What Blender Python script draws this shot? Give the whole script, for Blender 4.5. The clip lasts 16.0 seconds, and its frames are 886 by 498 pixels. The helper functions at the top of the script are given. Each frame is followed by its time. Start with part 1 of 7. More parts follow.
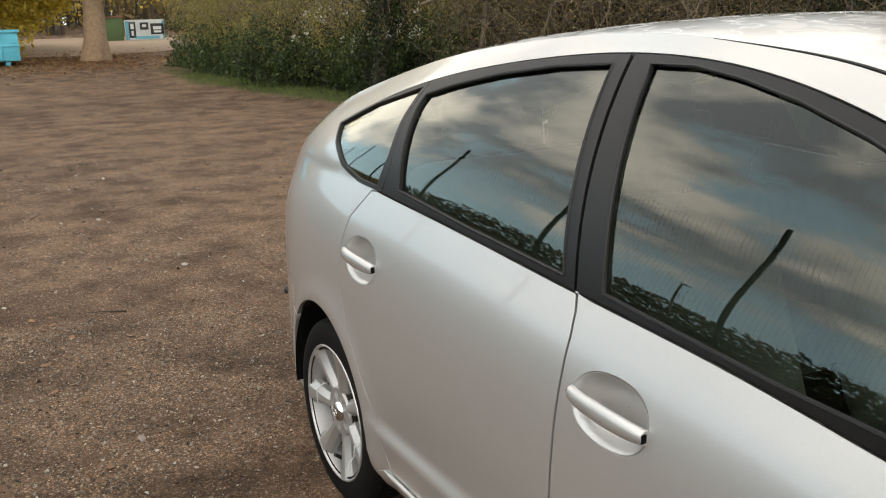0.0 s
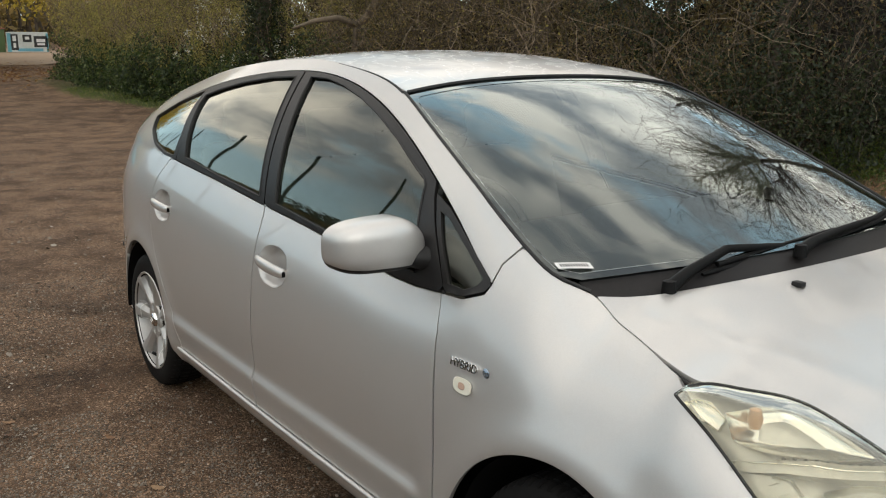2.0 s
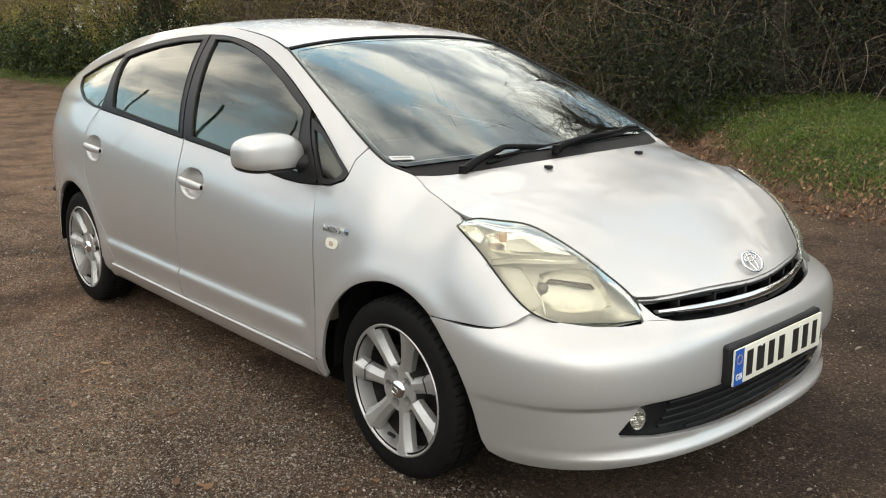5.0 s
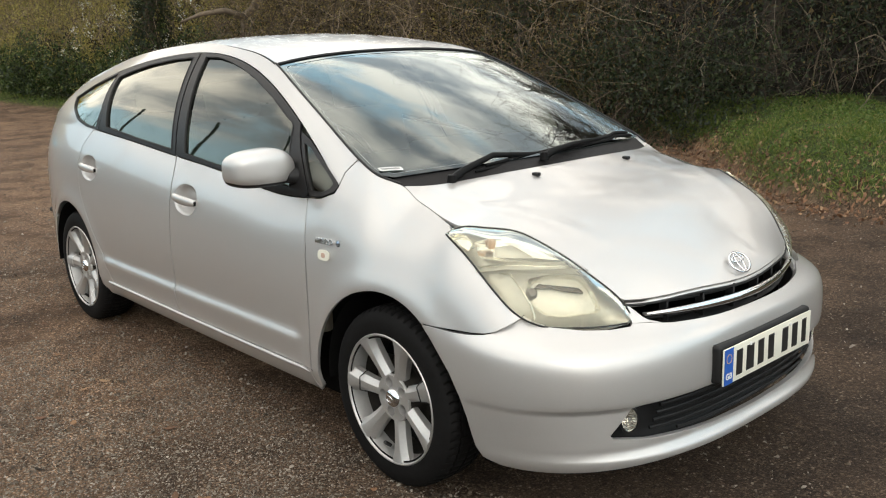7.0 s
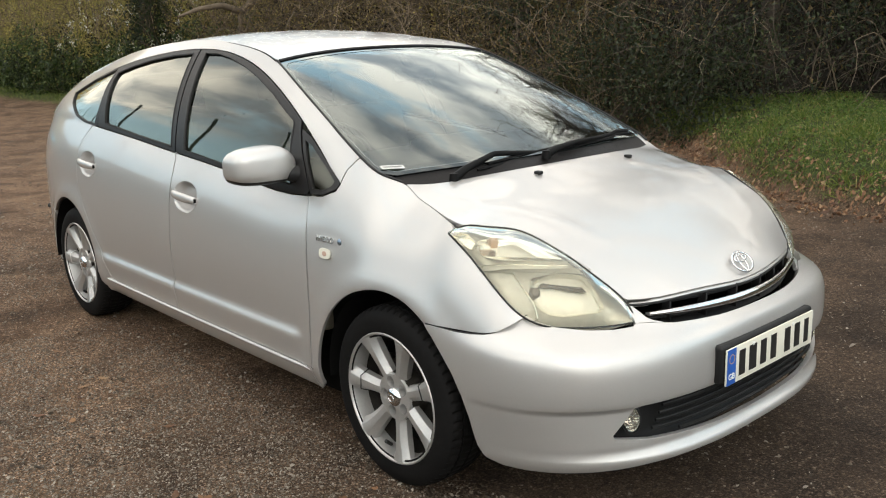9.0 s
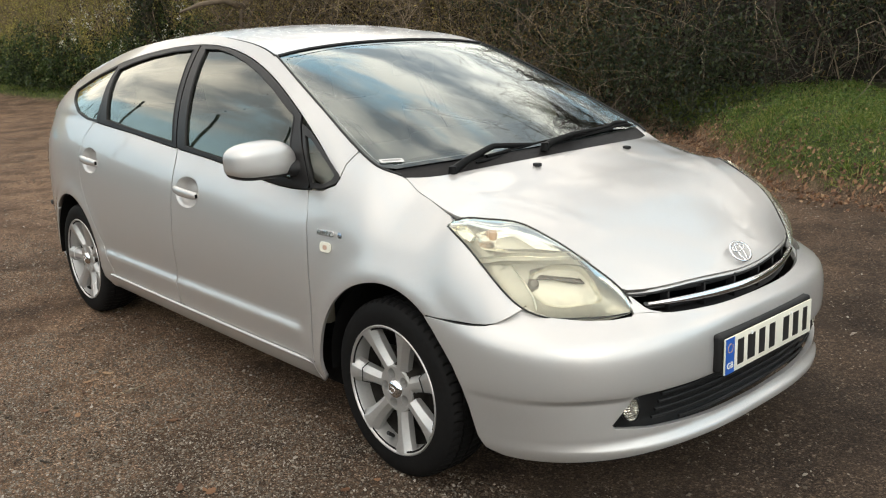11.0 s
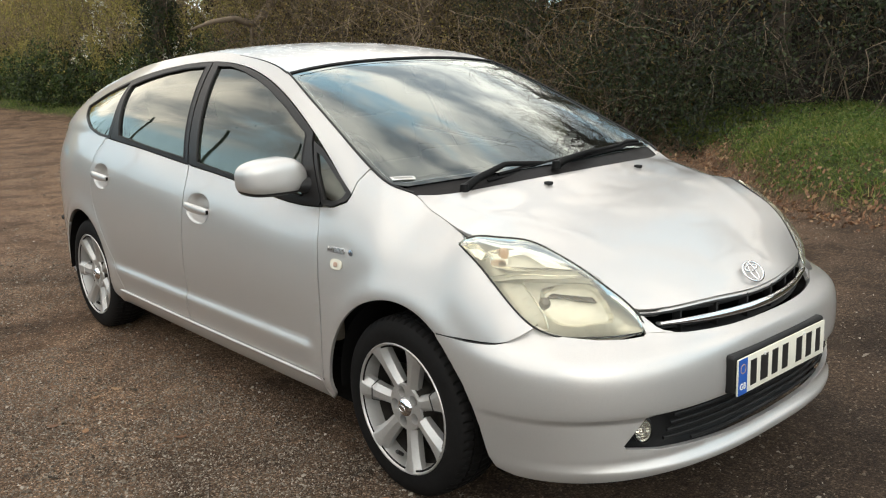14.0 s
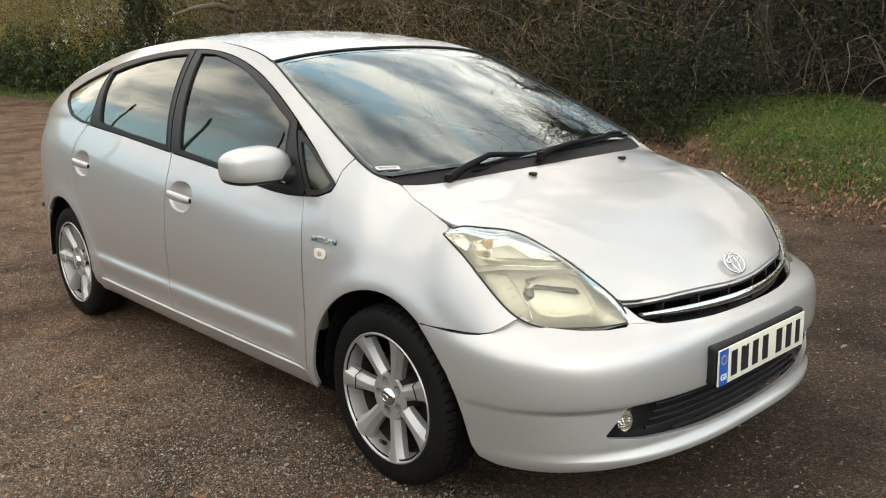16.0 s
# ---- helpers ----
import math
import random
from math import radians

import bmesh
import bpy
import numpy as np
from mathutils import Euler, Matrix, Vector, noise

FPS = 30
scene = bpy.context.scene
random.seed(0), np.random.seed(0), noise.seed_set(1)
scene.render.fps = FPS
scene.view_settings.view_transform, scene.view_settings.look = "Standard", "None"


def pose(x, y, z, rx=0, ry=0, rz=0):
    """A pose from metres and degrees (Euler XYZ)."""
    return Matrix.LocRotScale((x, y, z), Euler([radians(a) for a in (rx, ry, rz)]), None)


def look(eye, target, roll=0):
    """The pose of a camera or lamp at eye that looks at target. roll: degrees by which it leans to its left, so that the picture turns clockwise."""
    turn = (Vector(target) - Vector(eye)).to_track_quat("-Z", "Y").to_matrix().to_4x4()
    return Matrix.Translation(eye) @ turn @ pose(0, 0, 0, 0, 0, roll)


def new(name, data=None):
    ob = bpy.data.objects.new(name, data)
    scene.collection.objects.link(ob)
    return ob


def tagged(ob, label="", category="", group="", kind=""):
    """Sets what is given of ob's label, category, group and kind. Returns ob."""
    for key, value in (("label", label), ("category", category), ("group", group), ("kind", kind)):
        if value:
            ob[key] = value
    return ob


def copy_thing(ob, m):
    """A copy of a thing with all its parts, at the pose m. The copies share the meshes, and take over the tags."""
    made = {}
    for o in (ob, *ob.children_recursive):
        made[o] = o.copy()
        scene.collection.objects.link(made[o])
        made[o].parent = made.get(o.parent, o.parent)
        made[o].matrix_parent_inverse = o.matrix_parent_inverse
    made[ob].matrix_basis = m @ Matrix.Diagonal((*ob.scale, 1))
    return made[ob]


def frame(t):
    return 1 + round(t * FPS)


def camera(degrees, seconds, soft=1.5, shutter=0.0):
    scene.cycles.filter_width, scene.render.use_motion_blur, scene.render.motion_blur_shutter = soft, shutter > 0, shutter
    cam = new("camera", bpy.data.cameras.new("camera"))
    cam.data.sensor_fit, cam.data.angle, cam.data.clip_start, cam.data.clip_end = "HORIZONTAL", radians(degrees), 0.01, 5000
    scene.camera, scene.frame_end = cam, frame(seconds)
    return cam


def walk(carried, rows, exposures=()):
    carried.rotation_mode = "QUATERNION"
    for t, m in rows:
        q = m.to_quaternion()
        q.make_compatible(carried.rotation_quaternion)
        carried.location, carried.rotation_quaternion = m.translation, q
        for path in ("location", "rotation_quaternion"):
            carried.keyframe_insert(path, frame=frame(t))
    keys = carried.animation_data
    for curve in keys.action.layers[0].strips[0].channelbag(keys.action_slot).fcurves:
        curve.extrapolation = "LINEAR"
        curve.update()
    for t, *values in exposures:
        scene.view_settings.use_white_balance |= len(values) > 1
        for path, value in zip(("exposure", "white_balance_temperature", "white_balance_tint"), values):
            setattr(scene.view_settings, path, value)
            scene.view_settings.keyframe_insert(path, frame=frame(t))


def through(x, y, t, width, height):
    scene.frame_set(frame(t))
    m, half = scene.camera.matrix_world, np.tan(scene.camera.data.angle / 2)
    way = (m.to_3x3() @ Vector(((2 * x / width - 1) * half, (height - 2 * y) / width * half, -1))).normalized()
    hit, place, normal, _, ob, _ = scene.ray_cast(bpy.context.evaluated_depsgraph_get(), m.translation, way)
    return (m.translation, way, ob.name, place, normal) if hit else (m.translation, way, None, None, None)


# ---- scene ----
cam = camera(52.9, 16.0, 1.12)
METRES, EYE, TILT, LEAN, TURN = 8.0, 1.5, 0.0, 0.0, 0.0
PATH = [
    (0, (2.513, -1.739, 1.467), (0.739, -0.781, 0.974), -2.0),
    (0.5, (2.897, -1.824, 1.5), (1.202, -0.837, 1.108), -0.9),
    (1, (3.262, -1.753, 1.479), (1.524, -0.823, 1.135), -1.1),
    (1.5, (3.608, -1.834, 1.464), (1.949, -0.784, 1.083), -1.0),
    (2, (3.92, -1.947, 1.471), (2.323, -0.822, 1.04), -0.2),
    (2.5, (4.245, -1.996, 1.443), (2.65, -0.882, 0.98), -1.0),
    (3, (4.506, -2.118, 1.444), (2.954, -0.946, 0.978), -1.6),
    (3.5, (4.73, -2.363, 1.434), (3.255, -1.106, 0.941), -1.2),
    (3.7, (4.781, -2.402, 1.44), (3.331, -1.12, 0.936), -0.9),
    (5.8, (4.823, -2.464, 1.436), (3.366, -1.181, 0.956), -0.7),
    (6, (4.83, -2.46, 1.435), (3.375, -1.177, 0.95), -1.0),
    (6.5, (4.844, -2.459, 1.439), (3.392, -1.17, 0.957), -1.8),
    (7, (4.856, -2.455, 1.436), (3.397, -1.167, 0.975), -2.2),
    (7.5, (4.85, -2.464, 1.441), (3.387, -1.176, 0.993), -1.8),
    (8, (4.838, -2.458, 1.442), (3.375, -1.169, 0.998), -1.6),
    (8.5, (4.833, -2.459, 1.443), (3.378, -1.165, 0.984), -1.7),
    (11, (4.858, -2.46, 1.445), (3.402, -1.178, 0.96), -2.6),
    (11.5, (4.852, -2.462, 1.444), (3.402, -1.177, 0.948), -2.1),
    (12, (4.842, -2.461, 1.445), (3.393, -1.178, 0.943), -1.9),
    (12.5, (4.836, -2.463, 1.446), (3.383, -1.182, 0.948), -1.8),
    (13, (4.836, -2.462, 1.448), (3.382, -1.181, 0.953), -1.8),
    (13.5, (4.842, -2.464, 1.446), (3.384, -1.183, 0.965), -2.1),
    (14, (4.845, -2.465, 1.445), (3.373, -1.188, 0.999), -2.3),
    (14.5, (4.845, -2.468, 1.45), (3.377, -1.178, 1.025), -2.1),
    (15, (4.846, -2.468, 1.448), (3.388, -1.17, 1.012), -2.0),
    (15.5, (4.846, -2.469, 1.446), (3.4, -1.166, 0.987), -1.8),
    (16, (4.844, -2.472, 1.449), (3.401, -1.169, 0.978), -1.7),
]
walk(cam, [(t, look(eye, target, roll)) for t, eye, target, roll in PATH],
     [(0, 0.0), (1, -0.20), (1.5, -0.32), (2, -0.41), (2.5, -0.28), (3, -0.2), (3.5, -0.1), (6, 0.0), (16, 0.0)])

# ---- world, sun, exposure ----
world = bpy.data.worlds.new("sky")
scene.world = world
world.use_nodes = True
SUN_EL, SUN_AZ = radians(26), radians(-35)   # azimuth in the plan, from +x towards +y


def build_sky():
    nt = world.node_tree
    nt.nodes.clear()
    N, L = nt.nodes.new, nt.links.new
    out, bg, sky = N("ShaderNodeOutputWorld"), N("ShaderNodeBackground"), N("ShaderNodeTexSky")
    sky.sky_type, sky.sun_disc = "NISHITA", False
    sky.sun_elevation, sky.sun_rotation = SUN_EL, math.pi / 2 - SUN_AZ
    sky.air_density, sky.dust_density = 1.0, 1.5
    geo, sep = N("ShaderNodeTexCoord"), N("ShaderNodeSeparateXYZ")
    L(geo.outputs["Generated"], sep.inputs[0])
    # heaped clouds, flattened towards the horizon
    dv = N("ShaderNodeVectorMath"); dv.operation = "DIVIDE"
    cmb = N("ShaderNodeCombineXYZ")
    for i, v in enumerate((1.0, 1.0, 0.5)):
        cmb.inputs[i].default_value = v
    L(geo.outputs["Generated"], dv.inputs[0]); L(cmb.outputs[0], dv.inputs[1])
    no = N("ShaderNodeTexNoise"); no.inputs["Scale"].default_value = 1.9
    no.inputs["Detail"].default_value, no.inputs["Roughness"].default_value = 9, 0.58
    L(dv.outputs[0], no.inputs["Vector"])
    cover = N("ShaderNodeMapRange"); cover.inputs[1].default_value, cover.inputs[2].default_value = 0.40, 0.50
    cover.interpolation_type = "SMOOTHSTEP"
    L(no.outputs[0], cover.inputs[0])
    no2 = N("ShaderNodeTexNoise"); no2.inputs["Scale"].default_value = 3.6
    no2.inputs["Detail"].default_value, no2.inputs["Roughness"].default_value, no2.inputs["Distortion"].default_value = 8, 0.52, 0.0
    L(dv.outputs[0], no2.inputs["Vector"])
    ramp = N("ShaderNodeValToRGB")
    ramp.color_ramp.elements[0].position, ramp.color_ramp.elements[0].color = 0.42, (3.8, 4.0, 4.2, 1)
    ramp.color_ramp.elements[1].position, ramp.color_ramp.elements[1].color = 0.58, (12.4, 11.4, 10.1, 1)
    L(no2.outputs[0], ramp.inputs[0])
    # clouds near the veiled sun glow more than those opposite it
    toward = N("ShaderNodeVectorMath"); toward.operation = "DOT_PRODUCT"
    toward.inputs[1].default_value = (math.cos(SUN_AZ) * math.cos(SUN_EL), math.sin(SUN_AZ) * math.cos(SUN_EL), math.sin(SUN_EL))
    L(geo.outputs["Generated"], toward.inputs[0])
    glow = N("ShaderNodeMapRange")
    for i, v in enumerate((-0.3, 1.0, 1.0, 1.35)):
        glow.inputs[1 + i].default_value = v
    glow.interpolation_type = "SMOOTHSTEP"
    L(toward.outputs["Value"], glow.inputs[0])
    lit = N("ShaderNodeVectorMath"); lit.operation = "SCALE"
    L(ramp.outputs[0], lit.inputs[0]); L(glow.outputs[0], lit.inputs["Scale"])
    # paler blue between the clouds, as under thin high haze
    pale = N("ShaderNodeMix"); pale.data_type = "RGBA"; pale.inputs[0].default_value = 0.8
    pale.inputs[7].default_value = (6.2, 8.6, 9.8, 1)
    L(sky.outputs[0], pale.inputs[6])
    mix = N("ShaderNodeMix"); mix.data_type = "RGBA"
    # the sky is clear in a strip over the horizon
    low = N("ShaderNodeMapRange"); low.inputs[1].default_value, low.inputs[2].default_value = 0.16, 0.30
    low.interpolation_type = "SMOOTHSTEP"
    wave = N("ShaderNodeMath"); wave.operation = "MULTIPLY_ADD"; wave.inputs[1].default_value, wave.inputs[2].default_value = 0.5, -0.25
    lift_ = N("ShaderNodeMath"); lift_.operation = "ADD"
    strip_ = N("ShaderNodeVectorMath"); strip_.operation = "DOT_PRODUCT"
    strip_.inputs[1].default_value = (math.cos(radians(-138)), math.sin(radians(-138)), 0.0)
    L(geo.outputs["Generated"], strip_.inputs[0])
    south = N("ShaderNodeMapRange"); south.interpolation_type = "SMOOTHSTEP"
    for i, v in enumerate((0.72, 0.88, 0.35, 0.0)):
        south.inputs[1 + i].default_value = v
    L(strip_.outputs["Value"], south.inputs[0])
    L(no2.outputs[0], wave.inputs[0]); L(wave.outputs[0], lift_.inputs[0]); L(sep.outputs["Z"], lift_.inputs[1]); L(lift_.outputs[0], low.inputs[0])
    most = N("ShaderNodeMath"); most.operation = "MAXIMUM"
    L(low.outputs[0], most.inputs[0]); L(south.outputs[0], most.inputs[1])
    both_ = N("ShaderNodeMath"); both_.operation = "MULTIPLY"
    L(cover.outputs[0], both_.inputs[0]); L(most.outputs[0], both_.inputs[1])
    L(both_.outputs[0], mix.inputs[0]); L(pale.outputs[2], mix.inputs[6]); L(lit.outputs[0], mix.inputs[7])
    L(mix.outputs[2], bg.inputs[0]); bg.inputs[1].default_value = 0.192
    L(bg.outputs[0], out.inputs[0])


build_sky()
sun_data = bpy.data.lights.new("sun", "SUN")
sun_data.energy, sun_data.angle, sun_data.color = 0.5, radians(35), (1.0, 0.92, 0.80)
sun = new("sun", sun_data)
sun.matrix_world = look(Vector((math.cos(SUN_AZ) * math.cos(SUN_EL), math.sin(SUN_AZ) * math.cos(SUN_EL), math.sin(SUN_EL))) * 50, (0, 0, 0))

# ---- materials ----


class Mat:
    """Small helper round a principled node material."""

    def __init__(self, name, color=(0.5, 0.5, 0.5), rough=0.5, metal=0.0, **more):
        self.m = bpy.data.materials.new(name)
        self.m.use_nodes = True
        self.nt = self.m.node_tree
        self.b = self.nt.nodes["Principled BSDF"]
        self.set("Base Color", (*color, 1)).set("Roughness", rough).set("Metallic", metal)
        for k, v in more.items():
            self.set(k.replace("_", " "), v)

    def set(self, k, v):
        self.b.inputs[k].default_value = v
        return self

    def n(self, kind, **inputs):
        nd = self.nt.nodes.new("ShaderNode" + kind)
        for k, v in inputs.items():
            nd.inputs[k.replace("_", " ")].default_value = v
        return nd

    def link(self, a, b):
        self.nt.links.new(a, b)

    def coord(self, which="Object"):
        return self.n("TexCoord").outputs[which]

    def noise(self, scale, detail=5, rough=0.55, co=None):
        nd = self.n("TexNoise", Scale=scale, Detail=detail, Roughness=rough)
        self.link(co or self.coord(), nd.inputs["Vector"])
        return nd.outputs[0]

    def ramp(self, fac, stops):
        nd = self.n("ValToRGB")
        el = nd.color_ramp.elements
        while len(el) < len(stops):
            el.new(0.5)
        for e, (p, c) in zip(el, stops):
            e.position, e.color = p, (*c, 1) if len(c) == 3 else c
        self.link(fac, nd.inputs[0])
        return nd.outputs[0]

    def mix(self, fac, a, b, mode="MIX"):
        nd = self.n("Mix")
        nd.data_type, nd.blend_type = "RGBA", mode
        for v, i in ((fac, 0), (a, 6), (b, 7)):
            if isinstance(v, (int, float)):
                nd.inputs[i].default_value = v
            elif isinstance(v, tuple):
                nd.inputs[i].default_value = (*v, 1)
            else:
                self.link(v, nd.inputs[i])
        return nd.outputs[2]

    def bump(self, height, strength=0.3, dist=0.01, normal=None):
        nd = self.n("Bump", Strength=strength, Distance=dist)
        self.link(height, nd.inputs["Height"])
        if normal:
            self.link(normal, nd.inputs["Normal"])
        self.link(nd.outputs[0], self.b.inputs["Normal"])
        return nd.outputs[0]

    def color(self, sock):
        self.link(sock, self.b.inputs["Base Color"])

    def rough(self, fac, lo, hi):
        nd = self.n("MapRange")
        nd.inputs[3].default_value, nd.inputs[4].default_value = lo, hi
        self.link(fac, nd.inputs[0])
        self.link(nd.outputs[0], self.b.inputs["Roughness"])


def silver_paint():
    a = Mat("silver_paint", (0.58, 0.57, 0.555), 0.43, 0.66)
    a.set("Coat Weight", 1.0).set("Coat Roughness", 0.03).set("Coat IOR", 1.5)
    fl = a.n("TexVoronoi", Scale=1400.0)
    a.link(a.coord(), fl.inputs["Vector"])
    flake = a.ramp(fl.outputs["Color"], [(0.0, (0.520, 0.508, 0.496)), (1.0, (0.640, 0.627, 0.612))])
    dirt = a.noise(1.7, 6)
    a.color(a.mix(a.ramp(dirt, [(0.5, (0, 0, 0)), (0.85, (0.10, 0.10, 0.10))]), flake, (0.42, 0.39, 0.34)))
    a.rough(a.noise(3.1, 4), 0.40, 0.46)
    return a.m


def glass(name, tint, ior=1.5, haze=0.0, faces=2.6, sheen=(0.88, 0.97, 0.98)):
    m = bpy.data.materials.new(name)
    m.use_nodes = True
    nt = m.node_tree
    nt.nodes.clear()
    N, L = nt.nodes.new, nt.links.new
    out, mx = N("ShaderNodeOutputMaterial"), N("ShaderNodeMixShader")
    tr, gl, fr = N("ShaderNodeBsdfTransparent"), N("ShaderNodeBsdfGlossy"), N("ShaderNodeFresnel")
    tr.inputs[0].default_value = (*tint, 1)
    gl.inputs["Roughness"].default_value = 0.012
    gl.inputs["Color"].default_value = (*sheen, 1)
    fr.inputs[0].default_value = ior
    # two faces of the pane reflect: nearly twice the single-face share
    k = N("ShaderNodeMath"); k.operation = "MULTIPLY"; k.inputs[1].default_value = faces; k.use_clamp = True
    L(fr.outputs[0], k.inputs[0]); L(k.outputs[0], mx.inputs[0])
    L(tr.outputs[0], mx.inputs[1]); L(gl.outputs[0], mx.inputs[2])
    last = mx.outputs[0]
    if haze:
        df, m2, co, no = N("ShaderNodeBsdfDiffuse"), N("ShaderNodeMixShader"), N("ShaderNodeTexCoord"), N("ShaderNodeTexNoise")
        df.inputs[0].default_value = (0.85, 0.81, 0.68, 1)
        no.inputs["Scale"].default_value = 9.0
        L(co.outputs["Object"], no.inputs["Vector"])
        mr = N("ShaderNodeMapRange"); mr.inputs[3].default_value, mr.inputs[4].default_value = haze * 0.6, haze * 1.4
        L(no.outputs[0], mr.inputs[0]); L(mr.outputs[0], m2.inputs[0])
        L(tr.outputs[0], m2.inputs[1]); L(df.outputs[0], m2.inputs[2]); L(m2.outputs[0], mx.inputs[1])
    L(last, out.inputs[0])
    return m


def plain(name, color, rough=0.5, metal=0.0, grain=40.0, depth=0.25, spread=0.18, **more):
    """A material with fine grain and slow tone changes."""
    a = Mat(name, color, rough, metal, **more)
    lo, hi = tuple(c * (1 - spread) for c in color), tuple(min(1, c * (1 + spread)) for c in color)
    a.color(a.mix(0.5, a.ramp(a.noise(grain, 4), [(0.3, lo), (0.7, hi)]), a.ramp(a.noise(grain * 0.08, 3), [(0.3, lo), (0.7, hi)])))
    if depth:
        a.bump(a.noise(grain * 3, 3), depth, 0.001)
    return a.m


PAINT = silver_paint()


def marked_paint():
    """The same paint where rain has dried on it in pale rings."""
    a = Mat("water_marked_paint", (0.62, 0.61, 0.60), 0.40, 0.64)
    a.set("Coat Weight", 0.9)
    co = a.coord()
    spots = a.ramp(a.noise(7.0, 5, 0.5, co), [(0.47, (0, 0, 0)), (0.50, (1, 1, 1)), (0.53, (0.25, 0.25, 0.25)), (0.57, (0.15, 0.15, 0.15)), (0.60, (0.7, 0.7, 0.7))])
    a.color(a.mix(spots, (0.575, 0.563, 0.55), (0.66, 0.645, 0.625)))
    a.rough(spots, 0.31, 0.46)
    nd = a.n("MapRange")
    nd.inputs[3].default_value, nd.inputs[4].default_value = 0.035, 0.28
    a.link(spots, nd.inputs[0]); a.link(nd.outputs[0], a.b.inputs["Coat Roughness"])
    return a.m


PAINT_ROOF = marked_paint()
GLASS = glass("tinted_glass", (0.34, 0.41, 0.37), faces=2.2, sheen=(0.96, 0.98, 0.90))
SCREEN = glass("windscreen_glass", (0.74, 0.80, 0.78), faces=2.2)
LENS = glass("yellowed_lens", (0.985, 0.97, 0.90), 1.40, 0.15, 0.5)
BLACK = plain("black_trim", (0.011, 0.011, 0.0115), 0.5, grain=300, depth=0.15, Specular_IOR_Level=0.3)
SATIN = plain("satin_black_frame", (0.014, 0.0135, 0.014), 0.42, grain=500, depth=0.1, Specular_IOR_Level=0.32)
RUBBER = plain("rubber_seal", (0.012, 0.012, 0.012), 0.65, grain=200)
TYRE = plain("tyre_rubber", (0.0085, 0.0082, 0.0082), 0.70, grain=60, depth=0.3, spread=0.35, Specular_IOR_Level=0.10)
ALLOY = plain("silver_alloy", (0.48, 0.474, 0.464), 0.36, 0.62, grain=120, depth=0.05, spread=0.08)
STEEL = plain("brake_steel", (0.12, 0.105, 0.095), 0.5, 0.8, grain=80, spread=0.4)
CHROME = Mat("chrome", (0.75, 0.75, 0.76), 0.07, 1.0).m
REFLECTOR = Mat("lamp_reflector", (0.88, 0.86, 0.78), 0.24, 0.92).m
LAMPGREY = plain("lamp_housing", (0.60, 0.585, 0.52), 0.34, 0.4, grain=60, depth=0.05)
AMBER = Mat("amber_bulb", (0.50, 0.31, 0.18), 0.3).m
PEACH = Mat("faded_amber_plastic", (0.52, 0.36, 0.28), 0.35).m
INTERIOR = plain("beige_interior", (0.36, 0.33, 0.27), 0.8, grain=180)
DASH = plain("grey_dashboard", (0.055, 0.054, 0.050), 0.65, grain=250)
# dark grey for inner wheel parts, shade between the spokes put into the colour
WHEELSHADE = plain("wheel_gap_shade", (0.032, 0.029, 0.026), 0.7, 0.2, grain=60, spread=0.4, Specular_IOR_Level=0.15)
DARK = plain("underbody_dark", (0.006, 0.006, 0.006), 0.85, grain=40, Specular_IOR_Level=0.08)
PLATE = plain("plate_white", (0.74, 0.72, 0.62), 0.4, grain=30, depth=0, spread=0.04)
PLATEBLUE = plain("plate_blue", (0.02, 0.10, 0.42), 0.4, grain=30, depth=0, spread=0.1)
INK = plain("plate_black", (0.015, 0.015, 0.015), 0.45, grain=60, depth=0)
WHITE = plain("sticker_white", (0.72, 0.72, 0.70), 0.5, grain=60, depth=0, spread=0.05)

# ---- mesh helpers ----


def thing(name, label, category, group="", kind="", at=(0, 0, 0)):
    ob = new(name)
    ob.location = at
    ob.empty_display_size = 0.1
    return tagged(ob, label, category, group, kind)


def mesh_of(name, verts, faces, material, smooth=True):
    me = bpy.data.meshes.new(name)
    me.from_pydata([tuple(map(float, v)) for v in verts], [], [tuple(map(int, f)) for f in faces])
    me.materials.append(material)
    if smooth:
        me.polygons.foreach_set("use_smooth", [True] * len(me.polygons))
    me.update()
    return me


def part(name, data, material=None, parent=None, label=""):
    """Links a bmesh or a mesh as one object under a thing or a part."""
    if isinstance(data, bmesh.types.BMesh):
        me = bpy.data.meshes.new(name)
        data.to_mesh(me)
        data.free()
        me.materials.append(material)
        data = me
    ob = new(name, data)
    ob.parent = parent
    return tagged(ob, label)


def smooth_all(bm, sharp=40):
    for f in bm.faces:
        f.smooth = True
    for e in bm.edges:
        if len(e.link_faces) == 2 and e.calc_face_angle(0) > radians(sharp):
            e.smooth = False
    return bm


def box(sx, sy, sz, bevel=0.0, seg=2, m=None):
    bm = bmesh.new()
    bmesh.ops.create_cube(bm, size=1)
    bmesh.ops.scale(bm, vec=(sx, sy, sz), verts=bm.verts)
    if bevel:
        bmesh.ops.bevel(bm, geom=bm.edges[:], offset=bevel, segments=seg, affect="EDGES", profile=0.6)
    if m is not None:
        bmesh.ops.transform(bm, matrix=m, verts=bm.verts)
    return smooth_all(bm)


